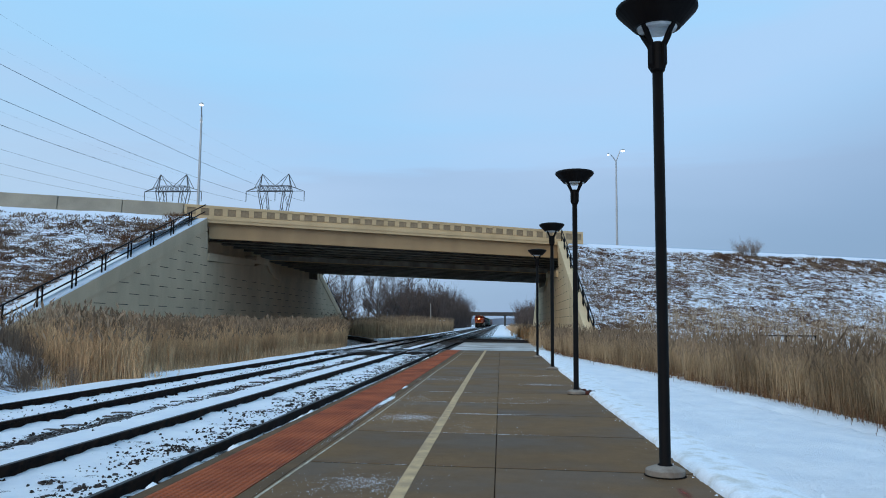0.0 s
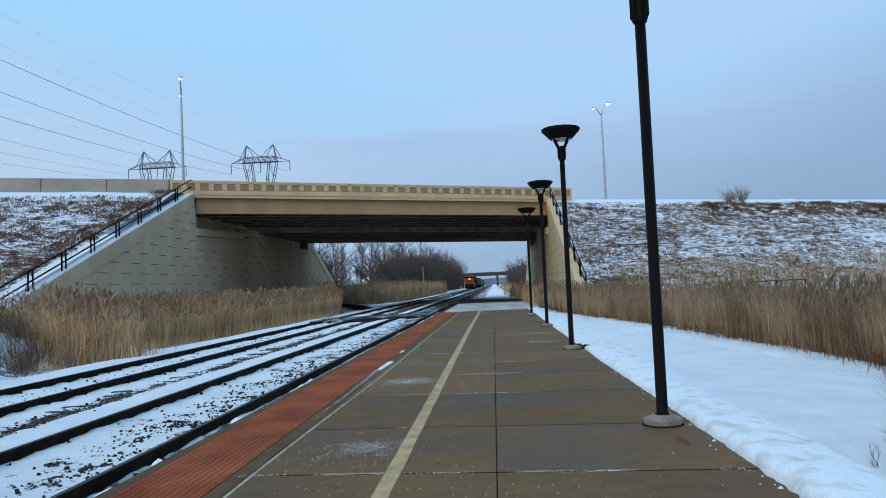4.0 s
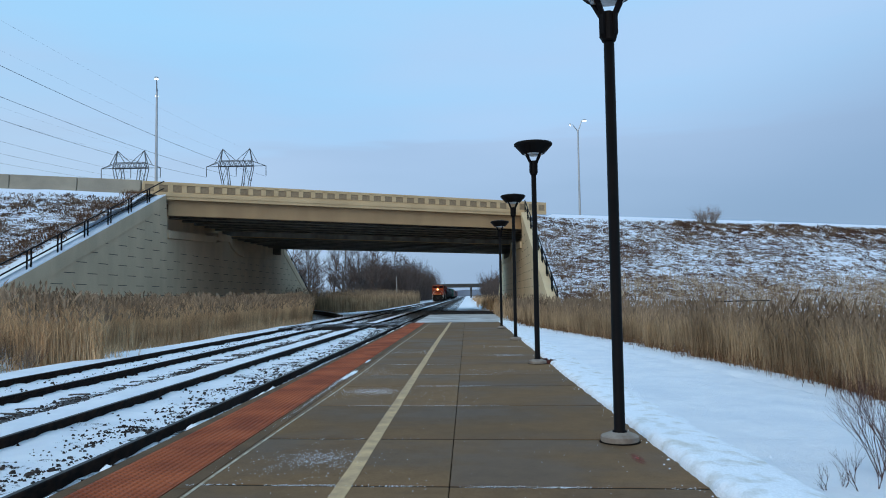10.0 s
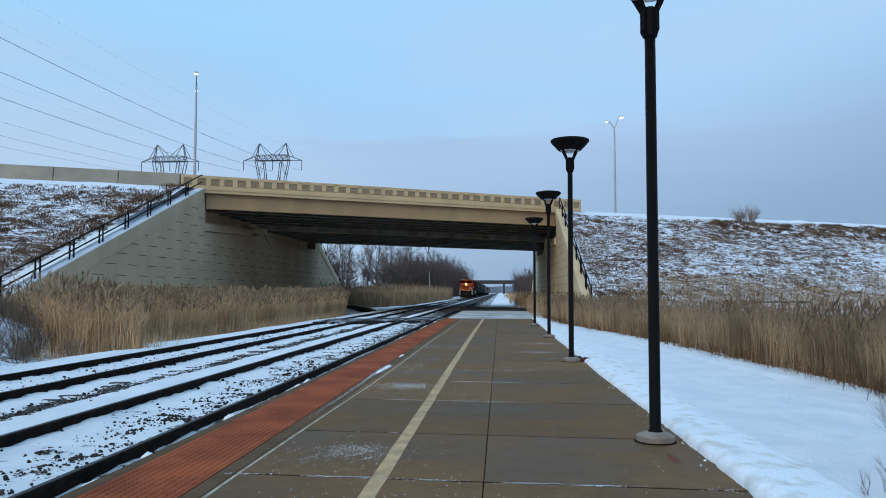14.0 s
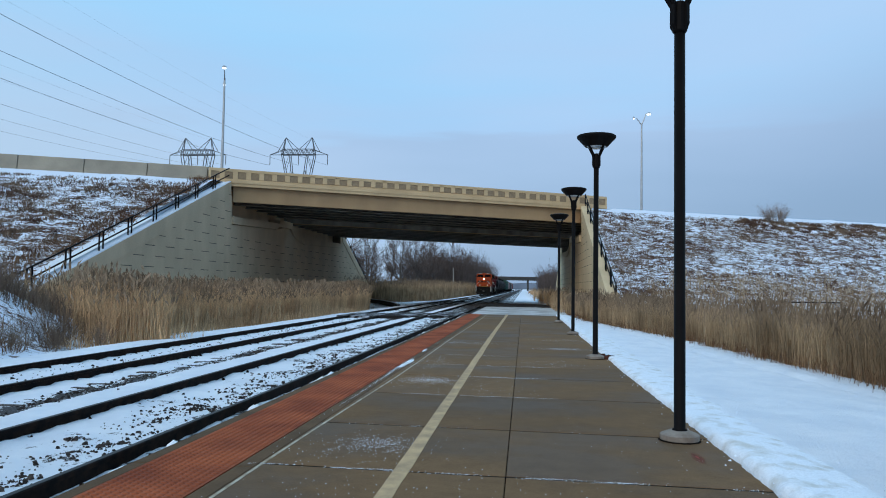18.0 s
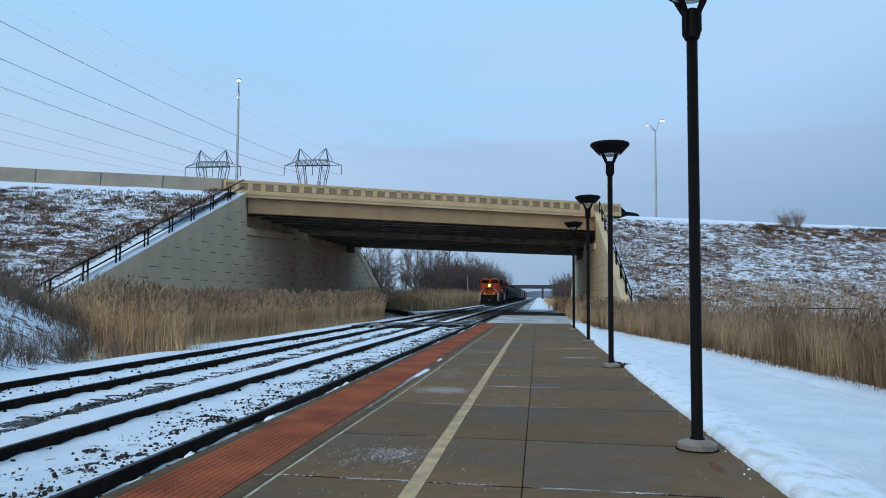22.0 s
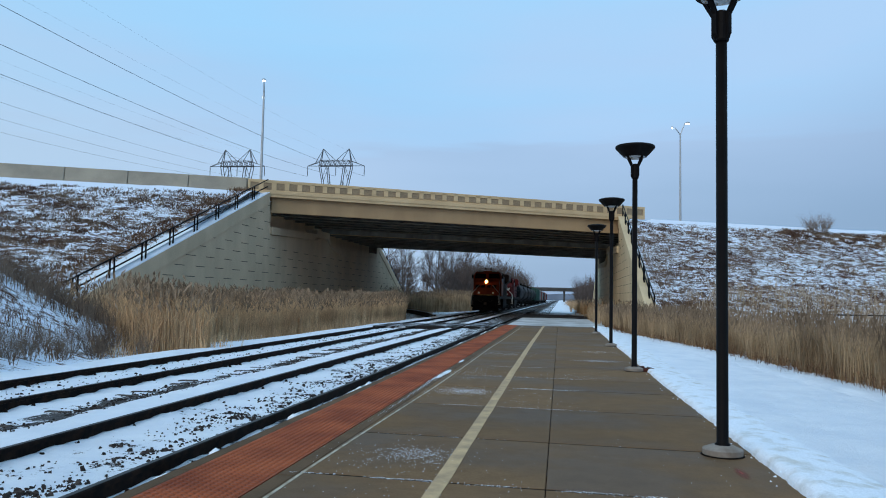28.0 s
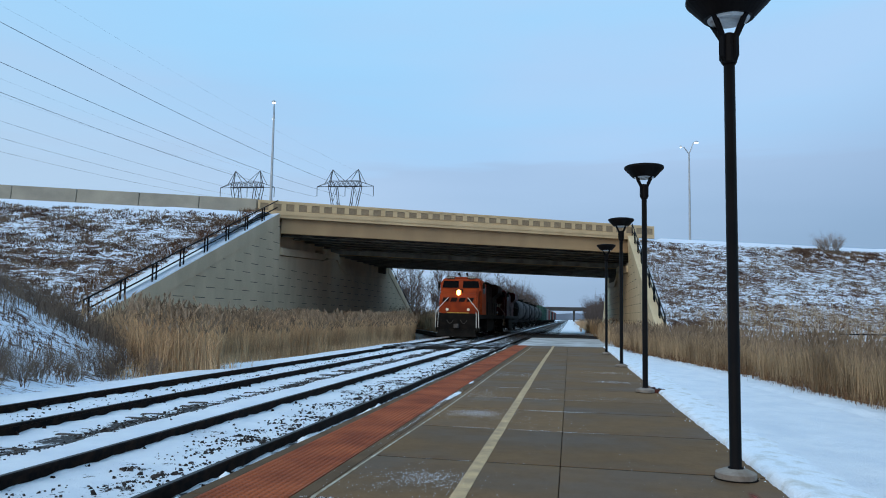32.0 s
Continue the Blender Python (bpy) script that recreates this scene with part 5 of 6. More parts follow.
rnd = random.Random(97)
for k_ in range(14):
    y_ = 12.2 + 0.62 * k_ + rnd.uniform(-0.3, 0.3)
    x_ = -11.0 - 0.22 * (y_ - 13.7) - rnd.uniform(0.0, 1.1)
    s_ = shrub(230 + k_, "low dense brown bush at the foot of the bank", rnd.uniform(0.45, 0.85), 15, M_BRUSH, 3, 0.006)
    s_.matrix_basis = pose(x_, y_, ground_z(x_, y_) - 0.02)


# stones showing in the track bed
def stones():
    rnd = random.Random(70)
    verts, faces = [], []

    def stone(x, y):
        if min(abs(x - c) for c in (-3.3275, -4.8325, -7.2975, -8.8025)) < 0.1:
            return
        r = rnd.uniform(0.008, 0.024) * (1 + 0.9 * (rnd.random() < 0.12))
        z = ground_z(x, y)
        k = len(verts)
        for a in range(4):
            t = a * math.pi / 2 + rnd.uniform(-0.5, 0.5)
            verts.append((x + r * math.cos(t) * rnd.uniform(0.7, 1.3), y + r * math.sin(t) * rnd.uniform(0.7, 1.3), z - 0.005))
        for a in range(3):
            t = a * 2.09 + rnd.uniform(-0.5, 0.5)
            verts.append((x + 0.6 * r * math.cos(t), y + 0.6 * r * math.sin(t), z + r * rnd.uniform(0.4, 0.9)))
        faces.extend(((k, k + 1, k + 4), (k + 1, k + 5, k + 4), (k + 1, k + 2, k + 5), (k + 2, k + 3, k + 5), (k + 3, k + 6, k + 5), (k + 3, k, k + 6), (k, k + 4, k + 6), (k + 4, k + 5, k + 6)))

    # heaps between the near rails
    for _ in range(520):
        cy = 2.5 + 36 * rnd.random() ** 1.5
        cx = rnd.choice((-3.62, -3.75, -3.95, -4.15)) + rnd.gauss(0, 0.16)
        sx, sy = rnd.uniform(0.03, 0.13), rnd.uniform(0.05, 0.22)
        for _ in range(rnd.randint(2, 16)):
            stone(cx + rnd.gauss(0, sx), cy + rnd.gauss(0, sy))
    # the bare ridge between the two tracks, and a few beyond
    for _ in range(6500):
        y = 2.5 + 42 * rnd.random() ** 1.6
        x = -6.22 + rnd.gauss(0, 0.17)
        if noise.noise((x * 1.6, y * 1.3, 3.3)) + rnd.gauss(0, 0.3) > -0.08:
            stone(x, y)
    for _ in range(900):
        stone(-8.0 + rnd.gauss(0, 0.35), 4 + 38 * rnd.random() ** 1.5)
    tagged(raw("ballast", verts, faces, M_STONE), "dark crushed stone showing through the snow", "ballast", kind="stuff")


stones()


def salt():
    """Grains of white de-icing salt, thick in a few patches."""
    rnd = random.Random(80)
    verts, faces = [], []
    clumps = [(-1.18, 6.52, 0.17, 0.15, 420), (-1.28, 6.3, 0.34, 0.3, 200), (-1.32, 10.8, 0.2, 0.17, 620), (-1.2, 10.6, 0.4, 0.35, 160), (-0.5, 9.9, 0.4, 0.3, 60), (-1.0, 5.0, 0.6, 0.3, 110), (0.4, 13.5, 0.4, 0.3, 120),
              (-1.5, 13.3, 0.2, 0.5, 260), (0.8, 16.8, 0.25, 0.15, 320), (-1.965, 12.9, 0.03, 0.45, 420), (-1.99, 12.1, 0.02, 0.3, 160), (-1.96, 11.0, 0.015, 0.5, 160), (-1.95, 9.6, 0.012, 0.7, 120), (-1.3, 18.0, 0.4, 0.25, 260), (0.9, 19.6, 0.3, 0.2, 260), (0.2, 6.5, 0.9, 1.4, 60), (0.5, 4.9, 0.6, 0.4, 60)]
    for j, xa, xb, n in ((5.58, -1.9, 1.5, 430), (9.37, -1.3, 0.4, 330), (11.32, -0.9, 0.3, 330), (7.28, -1.6, -0.6, 50), (12.9, -1.3, 0.4, 160), (14.75, -1.4, -0.3, 160)):
        for k in range(8):
            x = xa + (xb - xa) * (k + rnd.random()) / 8
            clumps.append((x, j + slant(x), 0.12, 0.012, int(n / 8 * rnd.uniform(0.4, 1.6))))
    for cx, cy, sx, sy, n in clumps:
        for _ in range(n):
            x, y = rnd.gauss(cx, sx), rnd.gauss(cy, sy)
            if not -2.02 < x < 1.5:
                continue
            r = rnd.uniform(0.0016, 0.0045)
            k = len(verts)
            verts.extend(((x - r, y - r * 0.4, 0.0), (x + r * 0.4, y - r, 0.0), (x + r, y + r * 0.5, 0.0), (x - r * 0.4, y + r, 0.0), (x, y, r * 1.1)))
            faces.extend(((k, k + 1, k + 4), (k + 1, k + 2, k + 4), (k + 2, k + 3, k + 4), (k + 3, k, k + 4)))
    tagged(raw("salt_grains", verts, faces, M_SNOW), "scattered white de-icing salt grains on the concrete", "salt", kind="stuff")


salt()


# snow heaped along the platform's outer edge
def snow_edge():
    ys = spaced((-9, 2, 1.0), (2, 14, 0.045), (14, 24, 0.12), (24, 37.5, 0.3))
    across = ((0.0, 0.0), (0.012, 0.45), (0.04, 0.8), (0.08, 0.98), (0.14, 1.0), (0.22, 0.96), (0.32, 0.88), (0.45, 0.72), (0.62, 0.3))
    k_ = len(across)
    verts, faces = [], []
    for y in ys:
        e = 1.53 + 0.045 * (1 - smooth01((y - 7) / 7)) + 0.018 * noise.noise((0, y * 0.45, 1)) + 0.014 * noise.noise((0, y * 3.1, 4)) + 0.016 * noise.noise((0, y * 11.0, 4))
        h = 0.062 + 0.035 * (1 - smooth01((y - 4.5) / 4.5)) + 0.022 * noise.noise((3, y * 1.7, 2))
        for k, (dx, u) in enumerate(across):
            rough = 0.010 * noise.noise((dx * 9, y * 5.0, 6)) + 0.009 * noise.noise((dx * 15, y * 10.0, 2)) + 0.008 * noise.noise((dx * 24, y * 19.0, 5))
            verts.append((e + dx + 0.014 * noise.noise((dx * 8, y * 9, 9)), y, 0.001 + u * h + (rough * min(1.0, 3 * u) if k else 0)))
    for j in range(len(ys) - 1):
        for k in range(k_ - 1):
            a = j * k_ + k
            faces.append((a, a + 1, a + k_ + 1, a + k_))
    tagged(raw("snow_bank", verts, faces, M_SNOWDIRT, smooth=True), "low ridge of pushed snow along the platform edge", "snow", kind="stuff")
    rnd = random.Random(88)
    verts, faces = [], []
    for _ in range(700):
        y = 2.5 + 20 * rnd.random() ** 1.6
        x = 1.56 + rnd.gauss(0.06, 0.09) if rnd.random() < 0.6 else rnd.uniform(1.7, 4.6)
        r = rnd.uniform(0.003, 0.012) * (1 + (rnd.random() < 0.06))
        z = 0.0 if x < 1.55 else (0.045 if x < 1.75 else ground_z(x, y))
        k = len(verts)
        for a in range(5):
            t = a * 1.2566 + rnd.uniform(-0.3, 0.3)
            verts.append((x + r * math.cos(t), y + r * math.sin(t), z - 0.002))
        verts.append((x + rnd.uniform(-0.3, 0.3) * r, y, z + r * rnd.uniform(0.6, 1.0)))
        faces.extend([(k + a, k + (a + 1) % 5, k + 5) for a in range(5)])
    tagged(raw("snow_crumbs", verts, faces, M_SNOW), "loose crumbs of snow along the platform edge", "snow", kind="stuff")


snow_edge()


def snow_patch(name, cx, cy, rx, ry, seed, z=0.0, h=0.03, label="small patch of leftover snow on the platform"):
    bm = bmesh.new()
    c = bm.verts.new((cx, cy, z + h))
    inner, outer = [], []
    for i in range(18):
        a = 2 * math.pi * i / 18
        k = 1 + 0.35 * noise.noise((math.cos(a) * 2, math.sin(a) * 2, seed)) + 0.3 * noise.noise((math.cos(a) * 6, math.sin(a) * 6, seed))
        inner.append(bm.verts.new((cx + 0.6 * rx * k * math.cos(a), cy + 0.6 * ry * k * math.sin(a), z + h * 0.8)))
        outer.append(bm.verts.new((cx + rx * k * math.cos(a), cy + ry * k * math.sin(a), z - 0.002)))
    for i in range(18):
        j = (i + 1) % 18
        bm.faces.new((c, inner[i], inner[j]))
        bm.faces.new((inner[i], outer[i], outer[j], inner[j]))
    return tagged(part(name, bm, M_SNOWDIRT, smooth=True), label, "snow", "snow patches")


for k_, (px_, py_, pw_, pl_) in enumerate(((-1.955, 12.7, 0.045, 0.35), (-1.94, 13.3, 0.05, 0.45), (-1.99, 15.7, 0.03, 0.35))):
    snow_patch("snow_patch", px_, py_, pw_, pl_, 1.0 + k_, h=0.012)
for k_ in range(78):
    rr = random.Random(100 + k_)
    snow_patch("snow_patch", -2.91 + rr.uniform(-0.04, 0.03), 2.6 + k_ * 0.44 + rr.uniform(-0.25, 0.25), rr.uniform(0.05, 0.11), rr.uniform(0.08, 0.30), 5.0 + k_, z=-0.24, h=rr.choice((0.06, 0.10, 0.14, 0.17, 0.20)), label="clump of snow between rail and platform edge")


def stain_material():
    """Sprayed red paint, thinning out towards its rim."""
    m = bpy.data.materials.new("faded_red_stain")
    m.use_nodes = True
    n, l = m.node_tree.nodes, m.node_tree.links
    b = n["Principled BSDF"]
    b.inputs["Base Color"].default_value = (0.24, 0.035, 0.022, 1)
    b.inputs["Roughness"].default_value = 0.8
    tc = n.new("ShaderNodeTexCoord")
    mp = n.new("ShaderNodeMapping")
    mp.inputs["Location"].default_value, mp.inputs["Scale"].default_value = (-1.0, -1.0, 0), (2, 2, 0)
    l.new(tc.outputs["Generated"], mp.inputs["Vector"])
    gr = n.new("ShaderNodeTexGradient")
    gr.gradient_type = 'SPHERICAL'
    l.new(mp.outputs["Vector"], gr.inputs["Vector"])
    tx = n.new("ShaderNodeTexNoise")
    tx.inputs["Scale"].default_value = 4.0
    l.new(tc.outputs["Generated"], tx.inputs["Vector"])
    k = n.new("ShaderNodeMath")
    k.operation = 'MULTIPLY'
    l.new(gr.outputs["Fac"], k.inputs[0])
    l.new(tx.outputs["Fac"], k.inputs[1])
    rg = n.new("ShaderNodeMapRange")
    rg.inputs["From Min"].default_value, rg.inputs["From Max"].default_value, rg.inputs["To Max"].default_value = 0.03, 0.45, 0.8
    l.new(k.outputs["Value"], rg.inputs["Value"])
    l.new(rg.outputs["Result"], b.inputs["Alpha"])
    return m


bm = bmesh.new()
bm.faces.new([bm.verts.new((1.32 + 0.05 * math.cos(a), 6.40 + 0.24 * math.sin(a), 0.004)) for a in [2 * math.pi * i / 20 for i in range(20)]])
part("red_stain", bm, stain_material(), platform, "faded red paint stain")


# dark edges of the path beyond the platform
def path_edge(pts, high, label):
    bm = bmesh.new()
    for (x0, y0), (x1, y1) in zip(pts, pts[1:]):
        d = Vector((x1 - x0, y1 - y0, 0)).normalized()
        w = Vector((-d.y, d.x, 0)) * 0.25
        a, b = Vector((x0, y0, -0.6)), Vector((x1, y1, -0.6))
        up = Vector((0, 0, 0.6 + high))
        hexa(bm, [a - w, b - w, b + w, a + w, a - w + up, b - w + up, b + w + up, a + w + up])
    tagged(part("path_edge", bm, M_WET), label, "edging", kind="structure")
    bm = bmesh.new()
    for (x0, y0), (x1, y1) in zip(pts, pts[1:]):
        hexa(bm, [(x0, y0 + 0.1, high), (x1, y1 + 0.1, high), (x1, y1 + 1.6, high - 0.1), (x0, y0 + 1.6, high - 0.1), (x0, y0 + 0.1, high + 0.06), (x1, y1 + 0.1, high + 0.06), (x1, y1 + 1.6, high), (x0, y0 + 1.6, high)])
    tagged(part("path_snow", bm, M_SNOW), "snow lying behind the dark path edge", "snow", kind="structure")


path_edge([(-20, 94), (-15.5, 82), (-12.2, 71), (-10.6, 64)], -0.22, "dark wet edge of the path beside the reeds")
fence = thing("pipe_rail", "low dark pipe rail standing among the reeds", "rail")
bm = bmesh.new()
rod(bm, (11.2, 35.2, 0.86), (14.0, 35.9, 0.86), 0.03, n=6)
part("rail", bm, M_RAILING, fence)
for x, y in ((11.2, 35.2), (12.6, 35.55), (14.0, 35.9)):
    bm = bmesh.new()
    rod(bm, (x, y, -0.7), (x, y, 0.88), 0.03, n=6)
    part("post", bm, M_RAILING, fence)


# ---- power line ----
def pylon(x, y, label):
    base = thing("transmission_tower", label, "pylon", "pylons", at=pose(x, y, 0.0))
    r = 0.13

    def lattice(name, pairs, rad=r):
        bm = bmesh.new()
        for a, b in pairs:
            rod(bm, a, b, rad, n=4, caps=False)
        part(name, bm, M_PYLON, base)

    zb, zt, zp, zw = 40.0, 41.6, 45.2, 22.0
    legs, cross = [], []
    for sx in (-1, 1):
        for sy in (-1, 1):
            legs += [((sx * 4.2, sy * 4.2, 0), (sx * 1.3, sy * 1.3, zw)), ((sx * 1.3, sy * 1.3, zw), (sx * 5.0, sy * 0.9, zb)), ((sx * 5.0, sy * 0.9, zb), (sx * 4.0, 0, zp))]
            legs += [((sx * 0.5, sy * 1.0, zw + 1), (sx * 2.6, sy * 0.9, zb))]
    for sy in (-1, 1):
        for k in range(7):
            za, zc = zw * k / 7, zw * (k + 1) / 7
            wa, wc = 4.2 - 2.9 * k / 7, 4.2 - 2.9 * (k + 1) / 7
            cross += [((-wa, sy * wa, za), (wc, sy * wc, zc)), ((wa, sy * wa, za), (-wc, sy * wc, zc)), ((sy * wa, -wa, za), (sy * wc, wc, zc))]
        for sx in (-1, 1):
            for k in range(4):
                za, zc = zw + (zb - zw) * k / 4, zw + (zb - zw) * (k + 1) / 4
                xa, xc = 1.3 + 3.7 * k / 4, 0.5 + 2.1 * (k + 1) / 4
                cross += [((sx * xa, sy, za), (sx * xc, sy, zc))]
    lattice("leg_frame", legs)
    lattice("bracing", cross, 0.07)
    arm = []
    for sy in (-0.8, 0.8):
        arm += [((-8.8, 0, zb), (8.8, 0, zb)), ((-5.0, sy, zb), (5.0, sy, zb)), ((-4.2, sy, zt), (4.2, sy, zt)), ((-8.8, 0, zb), (-4.2, sy, zt)), ((8.8, 0, zb), (4.2, sy, zt))]
        for k in range(6):
            xa = -4.8 + 1.6 * k
            arm += [((xa, sy, zb), (xa + 0.8, sy, zt)), ((xa + 0.8, sy, zt), (xa + 1.6, sy, zb))]
    for sx in (-1, 1):
        arm += [((sx * 4.0, 0, zp), (0, 0, zt)), ((sx * 4.0, 0, zp), (sx * 6.4, 0, zb + 0.9)), ((sx * 4.0, 0, zp), (sx * 1.8, 0, zt))]
    lattice("cross_arm", arm, 0.10)
    for x0 in (-8.8, 0, 8.8):
        bm = bmesh.new()
        rod(bm, (x0, 0, zb), (x0, 0, zb - 2.9), 0.11, n=5)
        part("insulator", bm, M_PYLON, base)
    return base


def wire(xa, ya, za, yb, sag, label, rad=0.032):
    """A cable hanging between two towers of one line."""
    verts, faces = [], []
    for i in range(33):
        u = i / 32
        p = Vector((xa, ya + (yb - ya) * u, za - 4 * sag * u * (1 - u)))
        for a in range(4):
            verts.append((p.x + rad * math.cos(a * math.pi / 2), p.y, p.z + rad * math.sin(a * math.pi / 2)))
    for i in range(32):
        for a in range(4):
            k, b = 4 * i, (a + 1) % 4
            faces.append((k + a, k + b, k + 4 + b, k + 4 + a))
    tagged(raw("power_cable", verts, faces, M_WIRE), label, "power line", "power cables")


for px_ in (-67.0, -98.3):
    pylon(px_, 220, "tall steel lattice transmission tower with two peaks")
    for off in (-8.8, 0.0, 8.8):
        wire(px_ + off, 220, 36.9, -70, 6.3 - 0.03 * off, "thin sagging power cable hung from lattice towers", 0.035 if px_ > -80 else 0.022)
    for off in (-4.0, 4.0):
        wire(px_ + off, 220, 44.5, -70, 5.0, "thin sagging earth cable hung from tower peaks", 0.008)

# ---- the far bridge and what stands along the line ----
far = thing("far_bridge", "distant grey concrete road bridge over the railway", "bridge", kind="structure")
M_FARB = mat("far_grey_concrete", (0.055, 0.053, 0.05), 0.85, col2=(0.035, 0.034, 0.033), scale=0.4)
for nm, a in (("deck", (-62, 62, 470, 484, 6.3, 7.5)), ("parapet", (-62, 62, 469.8, 470.3, 7.5, 8.5)), ("pier", (-19.6, -18.4, 472, 482, -0.6, 6.3)), ("pier", (2.0, 3.2, 472, 482, -0.6, 6.3)),
              ("abutment", (-62, -36, 470, 484, -0.6, 6.3)), ("abutment", (26, 62, 470, 484, -0.6, 6.3))):
    part(nm, bevelled(*a, 0.05), M_FARB, far)
rnd = random.Random(90)
spots = [(rnd.choice((-1, 1)) * rnd.uniform(70, 520) + 10, rnd.uniform(620, 1000), -0.5) for _ in range(1500)]
thicket("far_woods", spots, 7, 13, "distant bare winter woods on the horizon", 91, 0.2)
# distant ridge; the blue of the air is mixed into its base colour
verts, faces = [], []
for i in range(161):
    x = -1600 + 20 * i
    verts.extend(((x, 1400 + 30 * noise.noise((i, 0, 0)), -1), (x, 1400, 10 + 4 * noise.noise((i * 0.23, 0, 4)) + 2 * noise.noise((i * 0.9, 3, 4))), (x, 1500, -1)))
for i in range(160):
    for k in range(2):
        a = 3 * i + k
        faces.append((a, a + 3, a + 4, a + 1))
tagged(raw("backdrop_ridge", verts, faces, mat("far_woods_haze_tint", (0.16, 0.20, 0.26), 0.95, col2=(0.12, 0.15, 0.2), scale=0.03)), "far wooded rise with blue haze painted into its colour", "horizon", kind="structure")
pole = thing("utility_pole", "weathered pale wooden pole leaning beside the tracks", "pole", at=pose(-13.5, 148, -0.5, 0, -1.5, 0))
bm = bmesh.new()
rod(bm, (0, 0, 0), (0, 0, 5.6), 0.13, 0.09, n=8)
part("shaft", bm, mat("grey_weathered_wood", (0.30, 0.28, 0.25), 0.9, col2=(0.2, 0.185, 0.165), scale=6, stretch=(1, 1, 0.2)), pole)
cab = thing("equipment_hut", "pale grey trackside equipment hut with snow on top", "hut", at=pose(-14.6, 185, -0.55))
part("body", bevelled(-1.0, 1.0, -0.8, 0.8, 0.15, 2.45, 0.05), mat("pale_grey_paint", (0.5, 0.53, 0.56), 0.5), cab)
part("plinth", bevelled(-1.05, 1.05, -0.85, 0.85, 0, 0.15, 0.02), M_BASE, cab)
part("snow_cap", bevelled(-1.05, 1.05, -0.85, 0.85, 2.45, 2.62, 0.06), M_SNOW, cab)
part("door", bevelled(-0.45, 0.45, -0.83, -0.8, 0.25, 2.2, 0.008), mat("pale_grey_paint", (0.5, 0.53, 0.56), 0.5), cab)
cab = thing("equipment_case", "dark rounded equipment case beside the hut", "equipment case", at=pose(-16.8, 184, -0.6))
part("case", bevelled(-0.8, 0.8, -0.7, 0.7, 0.0, 2.3, 0.3, 2), M_RAIL, cab)

# ---- the train ----
M_ORANGE = mat("orange_loco_paint", (0.33, 0.046, 0.008), 0.6, spec=0.12, col2=(0.20, 0.026, 0.006), scale=1.2, detail=6)
M_LOCORED = mat("dark_red_loco_paint", (0.05, 0.006, 0.006), 0.6, spec=0.08, col2=(0.085, 0.009, 0.009), scale=1.2)
M_BLACK = mat("sooty_black_paint", (0.006, 0.0055, 0.005), 0.75, spec=0.05, col2=(0.014, 0.011, 0.009), scale=2)
M_HOOD = mat("brown_black_hood", (0.012, 0.007, 0.006), 0.7, spec=0.06, col2=(0.024, 0.012, 0.009), scale=1.5)
M_GLASS = mat("dark_cab_glass", (0.004, 0.004, 0.005), 0.3, spec=0.015)
M_HANDRAIL = mat("white_handrail_paint", (0.75, 0.72, 0.66), 0.5)
M_STRIPE = mat("yellow_stripe_paint", (0.62, 0.36, 0.04), 0.5)
M_HEAD = mat("headlight_glow", (1, 0.9, 0.7), 0.3, emit=(1.0, 0.50, 0.14), power=16.0)
# orange halo of the headlight, given as a glowing surface
M_HALO = mat("headlight_halo", (0.9, 0.5, 0.2), 0.3, emit=(1.0, 0.33, 0.05), power=5.0)
M_DITCH = mat("ditch_light_glass", (0.8, 0.75, 0.6), 0.3, emit=(1.0, 0.70, 0.35), power=0.12)
M_NUMBER = mat("number_board", (0.62, 0.58, 0.5), 0.5)
TRAIN = []


def wheelset(parent, y, count, span):
    """One truck: its frame, and each wheel."""
    bm = bmesh.new()
    for s in (-1, 1):
        box(bm, s * 1.0 - 0.09, s * 1.0 + 0.09, y - span - 0.55, y + span + 0.55, 0.45, 0.75)
        for k in range(count):
            yy = y - span + 2 * span * k / (count - 1)
            box(bm, s * 1.08 - 0.12, s * 1.08 + 0.12, yy - 0.2, yy + 0.2, 0.36, 0.64)
    box(bm, -0.9, 0.9, y - 0.35, y + 0.35, 0.5, 0.95)
    tr = part("truck", bm, M_BLACK, parent, "sooty black wheel truck")
    for k in range(count):
        yy = y - span + 2 * span * k / (count - 1)
        for s in (-1, 1):
            bm = bmesh.new()
            rod(bm, (s * 0.68, yy, 0.48), (s * 0.82, yy, 0.48), 0.48, n=18)
            part("wheel", bm, M_RAIL, tr)


